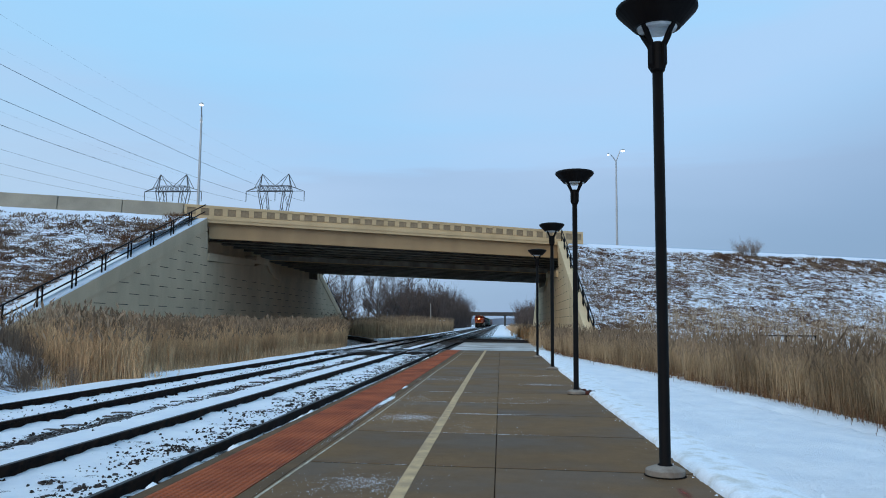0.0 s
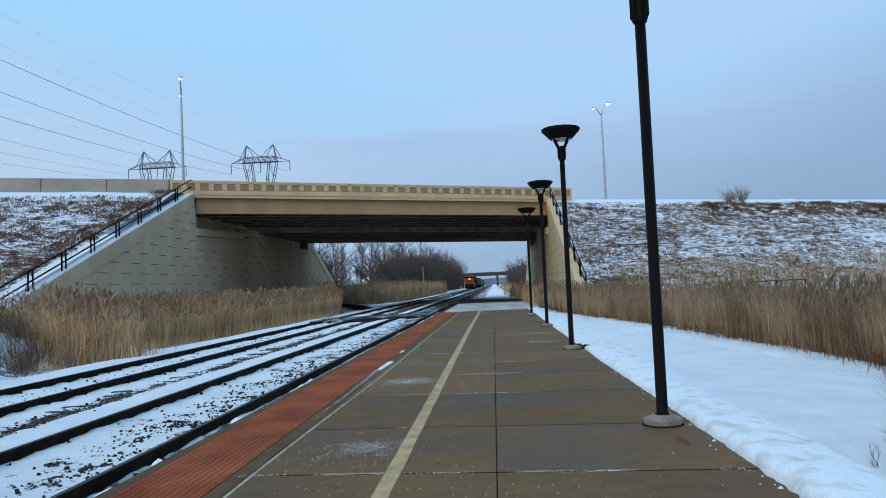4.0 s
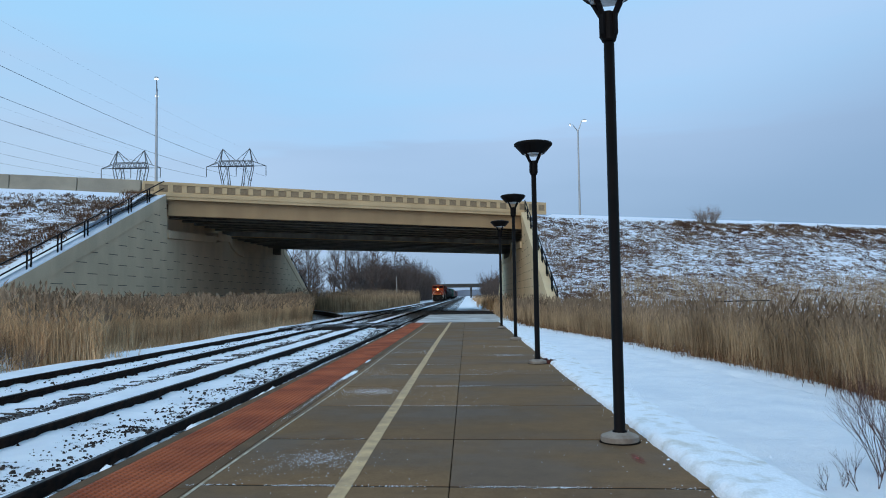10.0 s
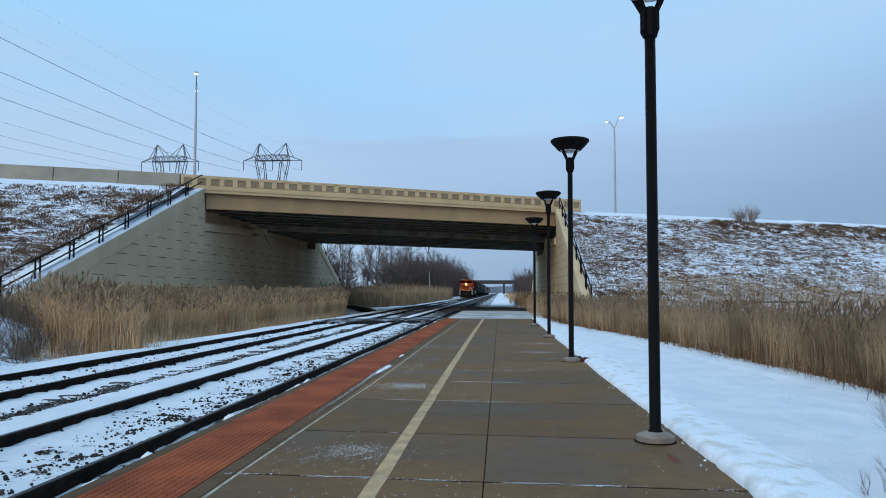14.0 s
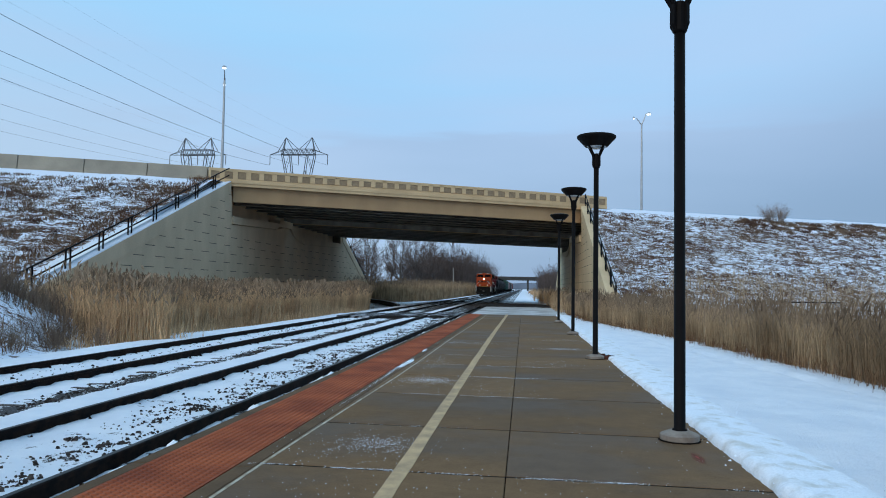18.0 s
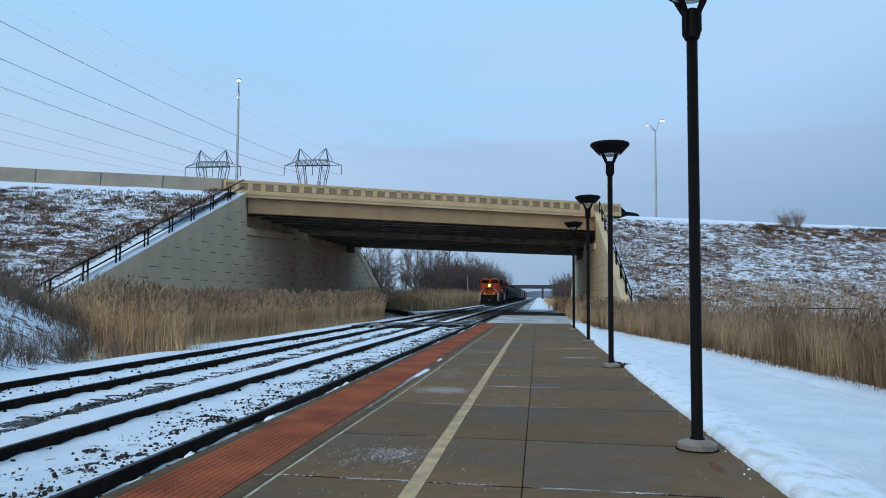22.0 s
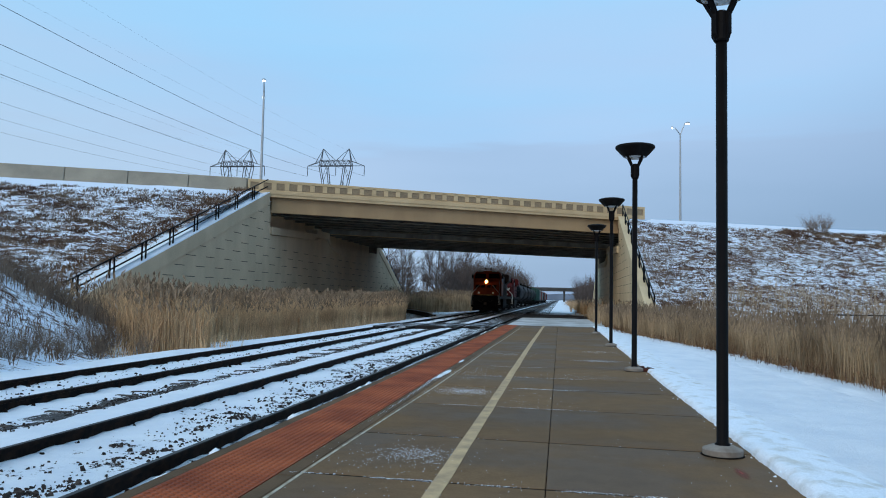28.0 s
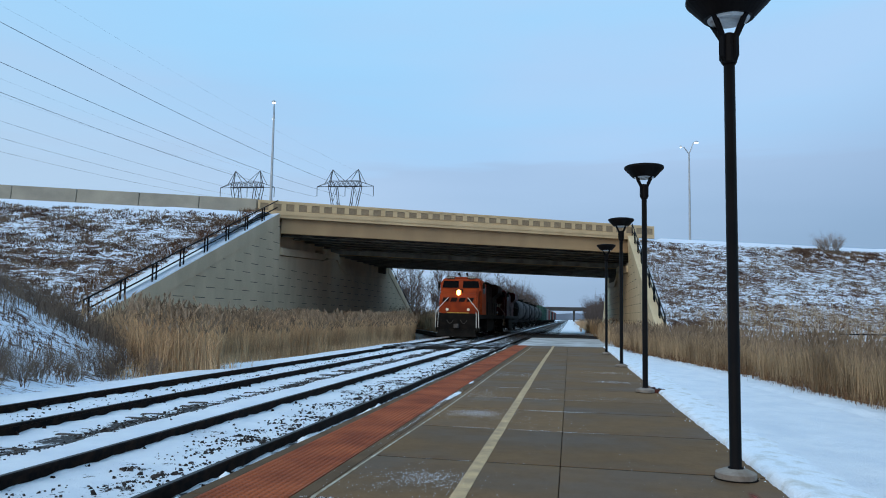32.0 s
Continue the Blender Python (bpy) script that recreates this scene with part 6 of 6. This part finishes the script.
def locomotive(paint, hood, lit, label, accent):
    """Front at y = 0, facing -y; rail top at z = 0."""
    base = thing("locomotive", label, "locomotive")
    bm = bmesh.new()
    box(bm, -1.56, 1.56, 0.9, 21.8, 1.42, 1.72)
    part("underframe", bm, M_BLACK, base)
    bm = bmesh.new()
    prism(bm, [(-0.98, 1.72), (0.98, 1.72), (0.98, 4.15), (0.7, 4.42), (-0.7, 4.42), (-0.98, 4.15)], 1, 5.3, 20.6)
    hd = part("hood", bm, hood, base)
    for k in range(11):
        for s in (-1, 1):
            bm = bevelled(s * 0.99 - 0.02, s * 0.99 + 0.02, 5.9 + k * 1.15, 6.85 + k * 1.15, 1.9, 3.3, 0.01)
            part("hood_door", bm, hood, hd)
    bm = bmesh.new()
    prism(bm, [(-0.98, 3.3), (0.98, 3.3), (1.5, 3.75), (1.5, 4.4), (1.3, 4.55), (-1.3, 4.55), (-1.5, 4.4), (-1.5, 3.75)], 1, 15.8, 20.4)
    part("radiator", bm, hood, base, "flared radiator section")
    for k in range(3):
        bm = bmesh.new()
        lathe(bm, [(0.62, 4.54), (0.66, 4.6), (0.66, 4.72), (0.55, 4.75)], 0, 16.6 + k * 1.45, n=16)
        part("fan", bm, M_BLACK, base)
    bm = bmesh.new()
    prism(bm, [(-1.57, 1.72), (1.57, 1.72), (1.57, 4.02), (1.34, 4.36), (0.95, 4.52), (-0.95, 4.52), (-1.34, 4.36), (-1.57, 4.02)], 1, 2.62, 5.3)
    cb = part("cab", bm, paint, base)
    # raked front of the cab with two windshields
    bm = bmesh.new()
    hexa(bm, [(-1.53, 2.25, 3.45), (1.53, 2.25, 3.45), (1.55, 2.65, 3.45), (-1.55, 2.65, 3.45), (-1.36, 2.5, 4.33), (1.36, 2.5, 4.33), (1.36, 2.65, 4.36), (-1.36, 2.65, 4.36)])
    part("cab_front", bm, paint, base)
    for s in (-1, 1):
        bm = bmesh.new()
        a = [(s * 0.16, 3.68), (s * 1.40, 3.68), (s * 1.30, 4.20), (s * 0.16, 4.20)]
        f = [(x, 2.25 + (z - 3.45) * 0.284 - 0.03, z) for x, z in a]
        g = [(x, 2.25 + (z - 3.45) * 0.284 + 0.03, z) for x, z in a]
        hexa(bm, [f[0], f[1], g[1], g[0], f[3], f[2], g[2], g[3]])
        part("windshield", bm, M_GLASS, base, "dark raked cab windshield")
        bm = bevelled(s * 1.575 - 0.012, s * 1.575 + 0.012, 3.2, 4.7, 3.30, 3.9, 0.008)
        part("side_window", bm, M_GLASS, base)
        bm = bevelled(s * 0.78 - 0.30, s * 0.78 + 0.30, 2.36, 2.6, 4.36, 4.54, 0.02)
        nb = part("number_board", bm, M_BLACK, base)
        bm = bmesh.new()
        for k in range(4):
            xk = s * 0.78 - 0.21 + k * 0.14
            box(bm, xk - 0.04, xk + 0.04, 2.352, 2.362, 4.40, 4.50)
        part("number_bars", bm, M_NUMBER, nb)
        bm = bmesh.new()
        rod(bm, (s * 1.62, 2.7, 3.9), (s * 1.5, 2.8, 3.9), 0.03, n=6)
        box(bm, s * 1.68 - 0.09, s * 1.68 + 0.09, 2.62, 2.66, 3.65, 4.1)
        part("mirror", bm, M_BLACK, base)
    # broad nose
    bm = bmesh.new()
    prism(bm, [(1.0, 1.72), (2.7, 1.72), (2.7, 3.62), (2.2, 3.62), (1.25, 3.2), (1.02, 2.6)], 0, -1.40, 1.40)
    bmesh.ops.bevel(bm, geom=[e for e in bm.edges if abs(e.verts[0].co.x) > 1.3 and abs(e.verts[1].co.x) > 1.3 and e.verts[0].co.x * e.verts[1].co.x > 0], offset=0.12, segments=2, affect='EDGES')
    part("nose", bm, paint, base)
    part("nose_door", bevelled(0.35, 0.95, 1.0, 1.06, 1.78, 2.75, 0.02), paint, base)
    # worn lettering across the nose, as bars
    bm = bmesh.new()
    for k in range(4):
        xk = -1.18 + k * 0.60
        prism(bm, [(xk, 2.62), (xk + 0.44, 2.62), (xk + 0.54, 2.92), (xk + 0.10, 2.92)], 1, 0.99, 1.2)
    part("nose_bars", bm, accent, base)
    bm = bmesh.new()
    box(bm, -0.8, 0.8, 0.985, 1.0, 1.79, 1.845)
    part("stripe", bm, M_STRIPE, base, "thin yellow stripe")
    # headlight between nose and windshields
    part("headlight_case", bevelled(-0.24, 0.24, 1.3, 2.4, 3.02, 3.54, 0.03), M_BLACK, base)
    for s in (-1, 1):
        bm = bmesh.new()
        rod(bm, (s * 0.78, 0.78, 2.05), (s * 0.78, 0.92, 2.05), 0.10, n=12)
        part("ditch_light", bm, M_DITCH if lit else M_LENS, base)
        # end handrails
        bm = bmesh.new()
        for a, b in (((s * 0.72, 0.95, 2.92), (s * 1.54, 0.62, 1.95)), ((s * 1.54, 0.62, 1.95), (s * 1.58, 0.6, 0.75)), ((s * 1.38, 0.62, 1.85), (s * 1.40, 0.6, 0.75))):
            rod(bm, a, b, 0.026, n=6)
        part("handrail", bm, M_HANDRAIL, base, "white end handrail")
        # steps at the corner
        for k in range(3):
            part("step", bevelled(s * 1.32 - 0.2, s * 1.32 + 0.2, 0.55, 0.9, 0.52 + k * 0.36, 0.56 + k * 0.36, 0.01), M_BLACK, base)
        # walkway rail with stanchions
        bm = bmesh.new()
        rod(bm, (s * 1.46, 5.4, 2.75), (s * 1.46, 21.4, 2.75), 0.022, n=6)
        part("walkway_rail", bm, M_BLACK, base)
        for k in range(9):
            bm = bmesh.new()
            rod(bm, (s * 1.46, 5.5 + k * 1.95, 1.7), (s * 1.46, 5.5 + k * 1.95, 2.75), 0.022, n=6)
            part("stanchion", bm, M_BLACK, base)
    # pilot, plough and coupler
    part("pilot", bevelled(-1.56, 1.56, 0.62, 0.95, 0.5, 1.78, 0.03), M_BLACK, base)
    bm = bmesh.new()
    hexa(bm, [(-1.45, 0.15, 0.12), (1.45, 0.15, 0.12), (1.45, 0.62, 0.12), (-1.45, 0.62, 0.12), (-1.3, 0.52, 0.62), (1.3, 0.52, 0.62), (1.3, 0.66, 0.62), (-1.3, 0.66, 0.62)])
    part("plough", bm, M_BLACK, base)
    bm = bevelled(-0.16, 0.16, 0.0, 0.65, 0.72, 1.02, 0.04)
    part("coupler", bm, M_TIE, base)
    for s in (-1, 1):
        bm = bmesh.new()
        for k in range(6):
            u0, u1 = k / 6, (k + 1) / 6
            rod(bm, (s * (0.25 + 0.5 * u0), 0.5, 1.3 - 0.25 * math.sin(math.pi * u0)), (s * (0.25 + 0.5 * u1), 0.5, 1.3 - 0.25 * math.sin(math.pi * u1)), 0.018, n=5)
        part("air_hose", bm, M_TIE, base)
    # block behind the bulbs, sized and lit to stand for their halo
    hl = part("headlight", bevelled(-0.18, 0.18, 1.15, 1.35, 3.09, 3.47, 0.095), M_HALO if lit else M_LENS, base, "glowing amber headlight" if lit else "")
    for z in (3.20, 3.36):
        bm = bmesh.new()
        rod(bm, (0, 1.14, z), (0, 1.18, z), 0.11, n=16)
        part("bulb", bm, M_HEAD if lit else M_LENS, hl)
    part("anticlimber", bevelled(-1.2, 1.2, 0.72, 1.05, 1.55, 1.72, 0.03), paint, base)
    bm = bevelled(-1.35, 1.35, 8.3, 14.0, 0.35, 1.42, 0.15, 2)
    part("fuel_tank", bm, M_BLACK, base)
    for k in range(2):
        bm = bmesh.new()
        rod(bm, (-0.3 + 0.6 * k, 4.0, 4.66), (-0.3 + 0.6 * k, 3.4, 4.78), 0.06, 0.1, n=8)
        part("horn", bm, M_BLACK, base)
    wheelset(base, 4.3, 3, 1.75)
    wheelset(base, 18.0, 3, 1.75)
    return base


def tank_car(paint, label):
    base = thing("tank_car", label, "tank car", "freight cars")
    bm = bmesh.new()
    n, L = 24, 16.0
    prof = [(0.3, 0.0), (1.05, 0.1), (1.42, 0.35), (1.5, 0.7), (1.5, L - 0.7), (1.42, L - 0.35), (1.05, L - 0.1), (0.3, L)]
    rings = [[bm.verts.new((r * math.cos(2 * math.pi * i / n), y + 0.6, 2.65 + r * math.sin(2 * math.pi * i / n))) for i in range(n)] for r, y in prof]
    for a, b in zip(rings, rings[1:]):
        for i in range(n):
            bm.faces.new((a[i], a[(i + 1) % n], b[(i + 1) % n], b[i]))
    bm.faces.new(rings[0])
    bm.faces.new(rings[-1][::-1])
    part("tank", bm, paint, base, smooth=True)
    for y in (3.0, 14.2):
        bm = bmesh.new()
        rod(bm, (0, y - 0.08, 2.65), (0, y + 0.08, 2.65), 1.515, n=24)
        part("band", bm, M_BLACK, base)
    part("sill", bevelled(-0.35, 0.35, 0.2, 17.0, 0.85, 1.2, 0.03), M_BLACK, base)
    bm = bmesh.new()
    lathe(bm, [(0.5, 4.08), (0.5, 4.5), (0.3, 4.58)], 0, 8.6, n=16)
    part("dome", bm, M_BLACK, base)
    for s in (-1, 1):
        bm = bmesh.new()
        rod(bm, (s * 0.9, 7.2, 4.75), (s * 0.9, 10, 4.75), 0.025, n=5)
        for y in (7.2, 10):
            rod(bm, (s * 0.9, y, 3.85), (s * 0.9, y, 4.75), 0.025, n=5)
        part("top_rail", bm, M_BLACK, base)
    for s in (-1, 1):
        bm = bmesh.new()
        for q in (-0.2, 0.2):
            rod(bm, (s * 1.56, 8.6 + q, 1.1), (s * 1.56, 8.6 + q, 4.2), 0.022, n=5)
        for k in range(8):
            rod(bm, (s * 1.56, 8.4, 1.3 + k * 0.36), (s * 1.56, 8.8, 1.3 + k * 0.36), 0.018, n=5)
        part("ladder", bm, M_BLACK, base)
    wheelset(base, 2.2, 2, 0.85)
    wheelset(base, 15.0, 2, 0.85)
    return base


def box_car(paint, L, top, label, name="box_car", category="box car"):
    base = thing(name, label, category, "freight cars")
    bm = bmesh.new()
    prism(bm, [(-1.5, 1.1), (1.5, 1.1), (1.5, top - 0.2), (0.9, top), (-0.9, top), (-1.5, top - 0.2)], 1, 0.6, L - 0.6)
    part("body", bm, paint, base)
    for k in range(int(L / 1.2)):
        for s in (-1, 1):
            part("rib", bevelled(s * 1.53 - 0.04, s * 1.53 + 0.04, 0.9 + k * 1.2, 1.0 + k * 1.2, 1.15, top - 0.25, 0.01), paint, base)
    part("sill", bevelled(-1.2, 1.2, 0.2, L - 0.2, 0.8, 1.1, 0.03), M_BLACK, base)
    bm = bmesh.new()
    for s in (-0.9, 0.5):
        for q in (0, 0.4):
            rod(bm, (s + q, 0.56, 1.1), (s + q, 0.56, top - 0.3), 0.022, n=5)
        for k in range(8):
            rod(bm, (s, 0.56, 1.3 + k * 0.36), (s + 0.4, 0.56, 1.3 + k * 0.36), 0.018, n=5)
    part("ladder", bm, M_BLACK, base)
    wheelset(base, 2.2, 2, 0.85)
    wheelset(base, L - 2.2, 2, 0.85)
    return base


y_ = 0.0
loco = locomotive(M_ORANGE, M_HOOD, True, "orange diesel freight locomotive with lit headlight and white handrails", M_HOOD)
TRAIN.append((loco, 0.0))
TRAIN.append((locomotive(M_LOCORED, M_LOCORED, False, "dark red diesel freight locomotive coupled behind the first", M_NUMBER), 22.6))
M_TANK = mat("dull_black_tank", (0.004, 0.0043, 0.005), 0.5, spec=0.03, col2=(0.012, 0.0125, 0.0135), scale=0.8, detail=6)
M_TANKG = mat("grey_green_tank", (0.008, 0.014, 0.013), 0.5, spec=0.03, col2=(0.02, 0.03, 0.028), scale=0.8, detail=6)
tank = tank_car(M_TANK, "dull black tank car with a domed top and side ladder")
y_ = 45.4
TRAIN.append((tank, y_))
for k in range(2):
    y_ += 17.4
    TRAIN.append((copy_thing(tank, pose(0, 0, 0)), y_))
tank2 = tank_car(M_TANKG, "grey-green tank car with a domed top")
y_ += 17.4
TRAIN.append((tank2, y_))
y_ += 17.4
TRAIN.append((copy_thing(tank2, pose(0, 0, 0)), y_))
y_ += 17.4
M_CARG = mat("green_car_paint", (0.022, 0.085, 0.062), 0.6, col2=(0.016, 0.055, 0.042), scale=0.7, detail=6)
M_CARW = mat("pale_car_paint", (0.28, 0.28, 0.27), 0.6, col2=(0.18, 0.175, 0.165), scale=0.7, detail=6)
M_CARR = mat("rust_red_car_paint", (0.26, 0.06, 0.045), 0.6, col2=(0.18, 0.045, 0.035), scale=0.7, detail=6)
for k, (p, L, top, lab) in enumerate(((M_CARG, 16.5, 4.7, "green ribbed hopper car with a flat roof"), (M_CARG, 16.5, 4.7, "green ribbed hopper car with a flat roof"),
                                      (M_CARW, 18.5, 4.6, "pale grey ribbed freight car"), (M_CARR, 17.5, 4.4, "rust-red ribbed freight car"),
                                      (M_CARW, 18.5, 4.5, "pale grey ribbed freight car"), (M_TANK, 17.5, 4.2, "dark ribbed freight car"), (M_CARR, 17.5, 4.4, "rust-red ribbed freight car"),
                                      (M_CARW, 18.5, 4.6, "pale grey ribbed freight car"), (M_TANK, 17.5, 4.2, "dark ribbed freight car"), (M_CARR, 17.5, 4.5, "rust-red ribbed freight car"))):
    TRAIN.append((box_car(p, L, top, lab), y_))
    y_ += L + 0.5


# ---- road vehicles ----
M_CARPAINT = mat("dark_car_paint", (0.008, 0.009, 0.011), 0.4, spec=0.1)
M_TRUCKWHITE = mat("white_truck_panel", (0.72, 0.73, 0.74), 0.5, col2=(0.62, 0.63, 0.65), scale=0.5)
M_TYRE = mat("black_tyre", (0.015, 0.015, 0.015), 0.85)
M_MARKER = mat("amber_marker", (0.9, 0.4, 0.1), 0.4, emit=(1.0, 0.4, 0.08), power=2.0)
M_TAIL = mat("red_tail_lamp", (0.7, 0.03, 0.03), 0.3, emit=(1.0, 0.05, 0.05), power=0.4)


def wheels(base, xs, half, r):
    for x in xs:
        for s in (-1, 1):
            bm = bmesh.new()
            rod(bm, (x, s * half, r), (x, s * (half - 0.24), r), r, n=18)
            w = part("tyre", bm, M_TYRE, base)
            bm = bmesh.new()
            rod(bm, (x, s * (half + 0.01), r), (x, s * (half - 0.1), r), r * 0.6, n=14)
            part("rim", bm, M_GALV, w)


def car(label, suv):
    """Front towards +x."""
    base = thing("car", label, "car", "cars on the road")
    h = 1.62 if suv else 1.42
    body = [(-2.2, 0.35), (2.25, 0.35), (2.25, 0.75), (1.9, 0.95), (0.95, 1.02), (-2.15, 1.05), (-2.25, 0.8)]
    bm = bmesh.new()
    prism(bm, body, 1, -0.9, 0.9)
    bmesh.ops.bevel(bm, geom=bm.edges[:], offset=0.06, segments=2, affect='EDGES')
    part("body", bm, M_CARPAINT, base)
    bm = bmesh.new()
    roof = [(0.98, 1.0), (0.3, h - 0.06), (-0.3, h), (-1.5 if suv else -1.0, h - 0.04), (-2.1 if suv else -1.9, 1.02)]
    prism(bm, roof, 1, -0.74, 0.74)
    bmesh.ops.bevel(bm, geom=bm.edges[:], offset=0.05, segments=2, affect='EDGES')
    part("cabin", bm, M_CARPAINT, base)
    bm = bmesh.new()
    prism(bm, [(0.80, 1.04), (0.28, h - 0.14), (-1.35 if suv else -0.95, h - 0.12), (-1.75 if suv else -1.5, 1.06)], 1, -0.75, 0.75)
    part("side_glass", bm, M_GLASS, base)
    for s in (-1, 1):
        part("headlamp", bevelled(2.16, 2.27, s * 0.68 - 0.16, s * 0.68 + 0.16, 0.62, 0.74, 0.02), M_LENS, base)
        part("tail_lamp", bevelled(-2.27, -2.15, s * 0.72 - 0.13, s * 0.72 + 0.13, 0.75, 0.95, 0.02), M_TAIL, base)
    wheels(base, (-1.35, 1.38), 0.9, 0.34)
    return base


def box_truck():
    base = thing("box_truck", "white box truck driving over the bridge", "truck")
    part("cargo_box", bevelled(-7.32, 0.0, -1.25, 1.25, 1.05, 3.45, 0.03), M_TRUCKWHITE, base)
    part("skirt", bevelled(-7.2, 0.2, -1.1, 1.1, 0.55, 1.05, 0.03), M_BLACK, base)
    bm = bmesh.new()
    prism(bm, [(0.25, 0.5), (2.2, 0.5), (2.2, 1.3), (1.45, 1.45), (1.15, 2.05), (0.9, 2.2), (0.25, 2.2)], 1, -1.1, 1.1)
    bmesh.ops.bevel(bm, geom=bm.edges[:], offset=0.06, segments=2, affect='EDGES')
    cb = part("cab", bm, M_TRUCKWHITE, base)
    for s in (-1, 1):
        part("side_window", bevelled(0.4, 1.15, s * 1.1 - 0.02, s * 1.1 + 0.02, 1.5, 2.0, 0.02), M_GLASS, cb)
        bm = bmesh.new()
        rod(bm, (1.2, s * 1.1, 2.0), (1.35, s * 1.4, 2.0), 0.02, n=5)
        box(bm, 1.32, 1.38, s * 1.4 - 0.1, s * 1.4 + 0.1, 1.75, 2.2)
        part("mirror", bm, M_BLACK, cb)
    bm = bmesh.new()
    hexa(bm, [(1.47, -0.95, 1.5), (1.47, 0.95, 1.5), (1.43, 0.95, 1.5), (1.43, -0.95, 1.5), (1.2, -0.9, 2.0), (1.2, 0.9, 2.0), (1.16, 0.9, 2.0), (1.16, -0.9, 2.0)])
    part("windshield", bm, M_GLASS, cb)
    part("marker_lamp", bevelled(0.75, 1.0, -1.13, -1.09, 1.86, 1.96, 0.01), M_MARKER, base)
    for s in (-1, 1):
        part("tail_lamp", bevelled(-7.36, -7.32, s * 1.0 - 0.15, s * 1.0 + 0.15, 3.28, 3.40, 0.01), M_TAIL, base)
    wheels(base, (-5.8, 1.3), 1.2, 0.5)
    return base


truck = box_truck()
car_a, car_b = car("dark low car driving on the embankment road", False), car("dark hatchback driving on the embankment road", True)


# ---- what moves ----
def train_y(t):
    """The locomotive's front along the track."""
    return 54.3 + 7.12 * (32.0 - t)


def road_pose(s, d, dz):
    x = WX + s * CS
    _, y, z = over(x, d, 0)
    turn = math.degrees(math.atan(KY))
    return pose(x, y, dz, 0, 0, turn)


def motions():
    for ob, back in TRAIN:
        walk(ob, [(t, pose(-8.05, train_y(t) + back, -0.2)) for t in (0.0, 16.0, 32.0)])

    def drive(ob, s_at, t_at, speed, d, high):
        rows = []
        for t in (0.0, 8.0, 16.0, 20.0, 22.0, 23.0, 24.0, 25.0, 26.0, 27.0, 28.0, 32.0):
            s = s_at + speed * (t - t_at)
            x = WX + s * CS
            z = high(x)
            rows.append((t, road_pose(s, d, z)))
        walk(ob, rows)

    def road_top(x):
        return 8.60 if x < -22 else (8.12 if x > 5.7 else 8.4 + fall(x))

    drive(truck, -3.58, 24.0, 21.5, -4.5, road_top)
    drive(car_a, 38.9, 20.5, 20.9, -8.0, road_top)
    drive(car_b, 52.9, 23.0, 21.9, -5.5, road_top)


motions()
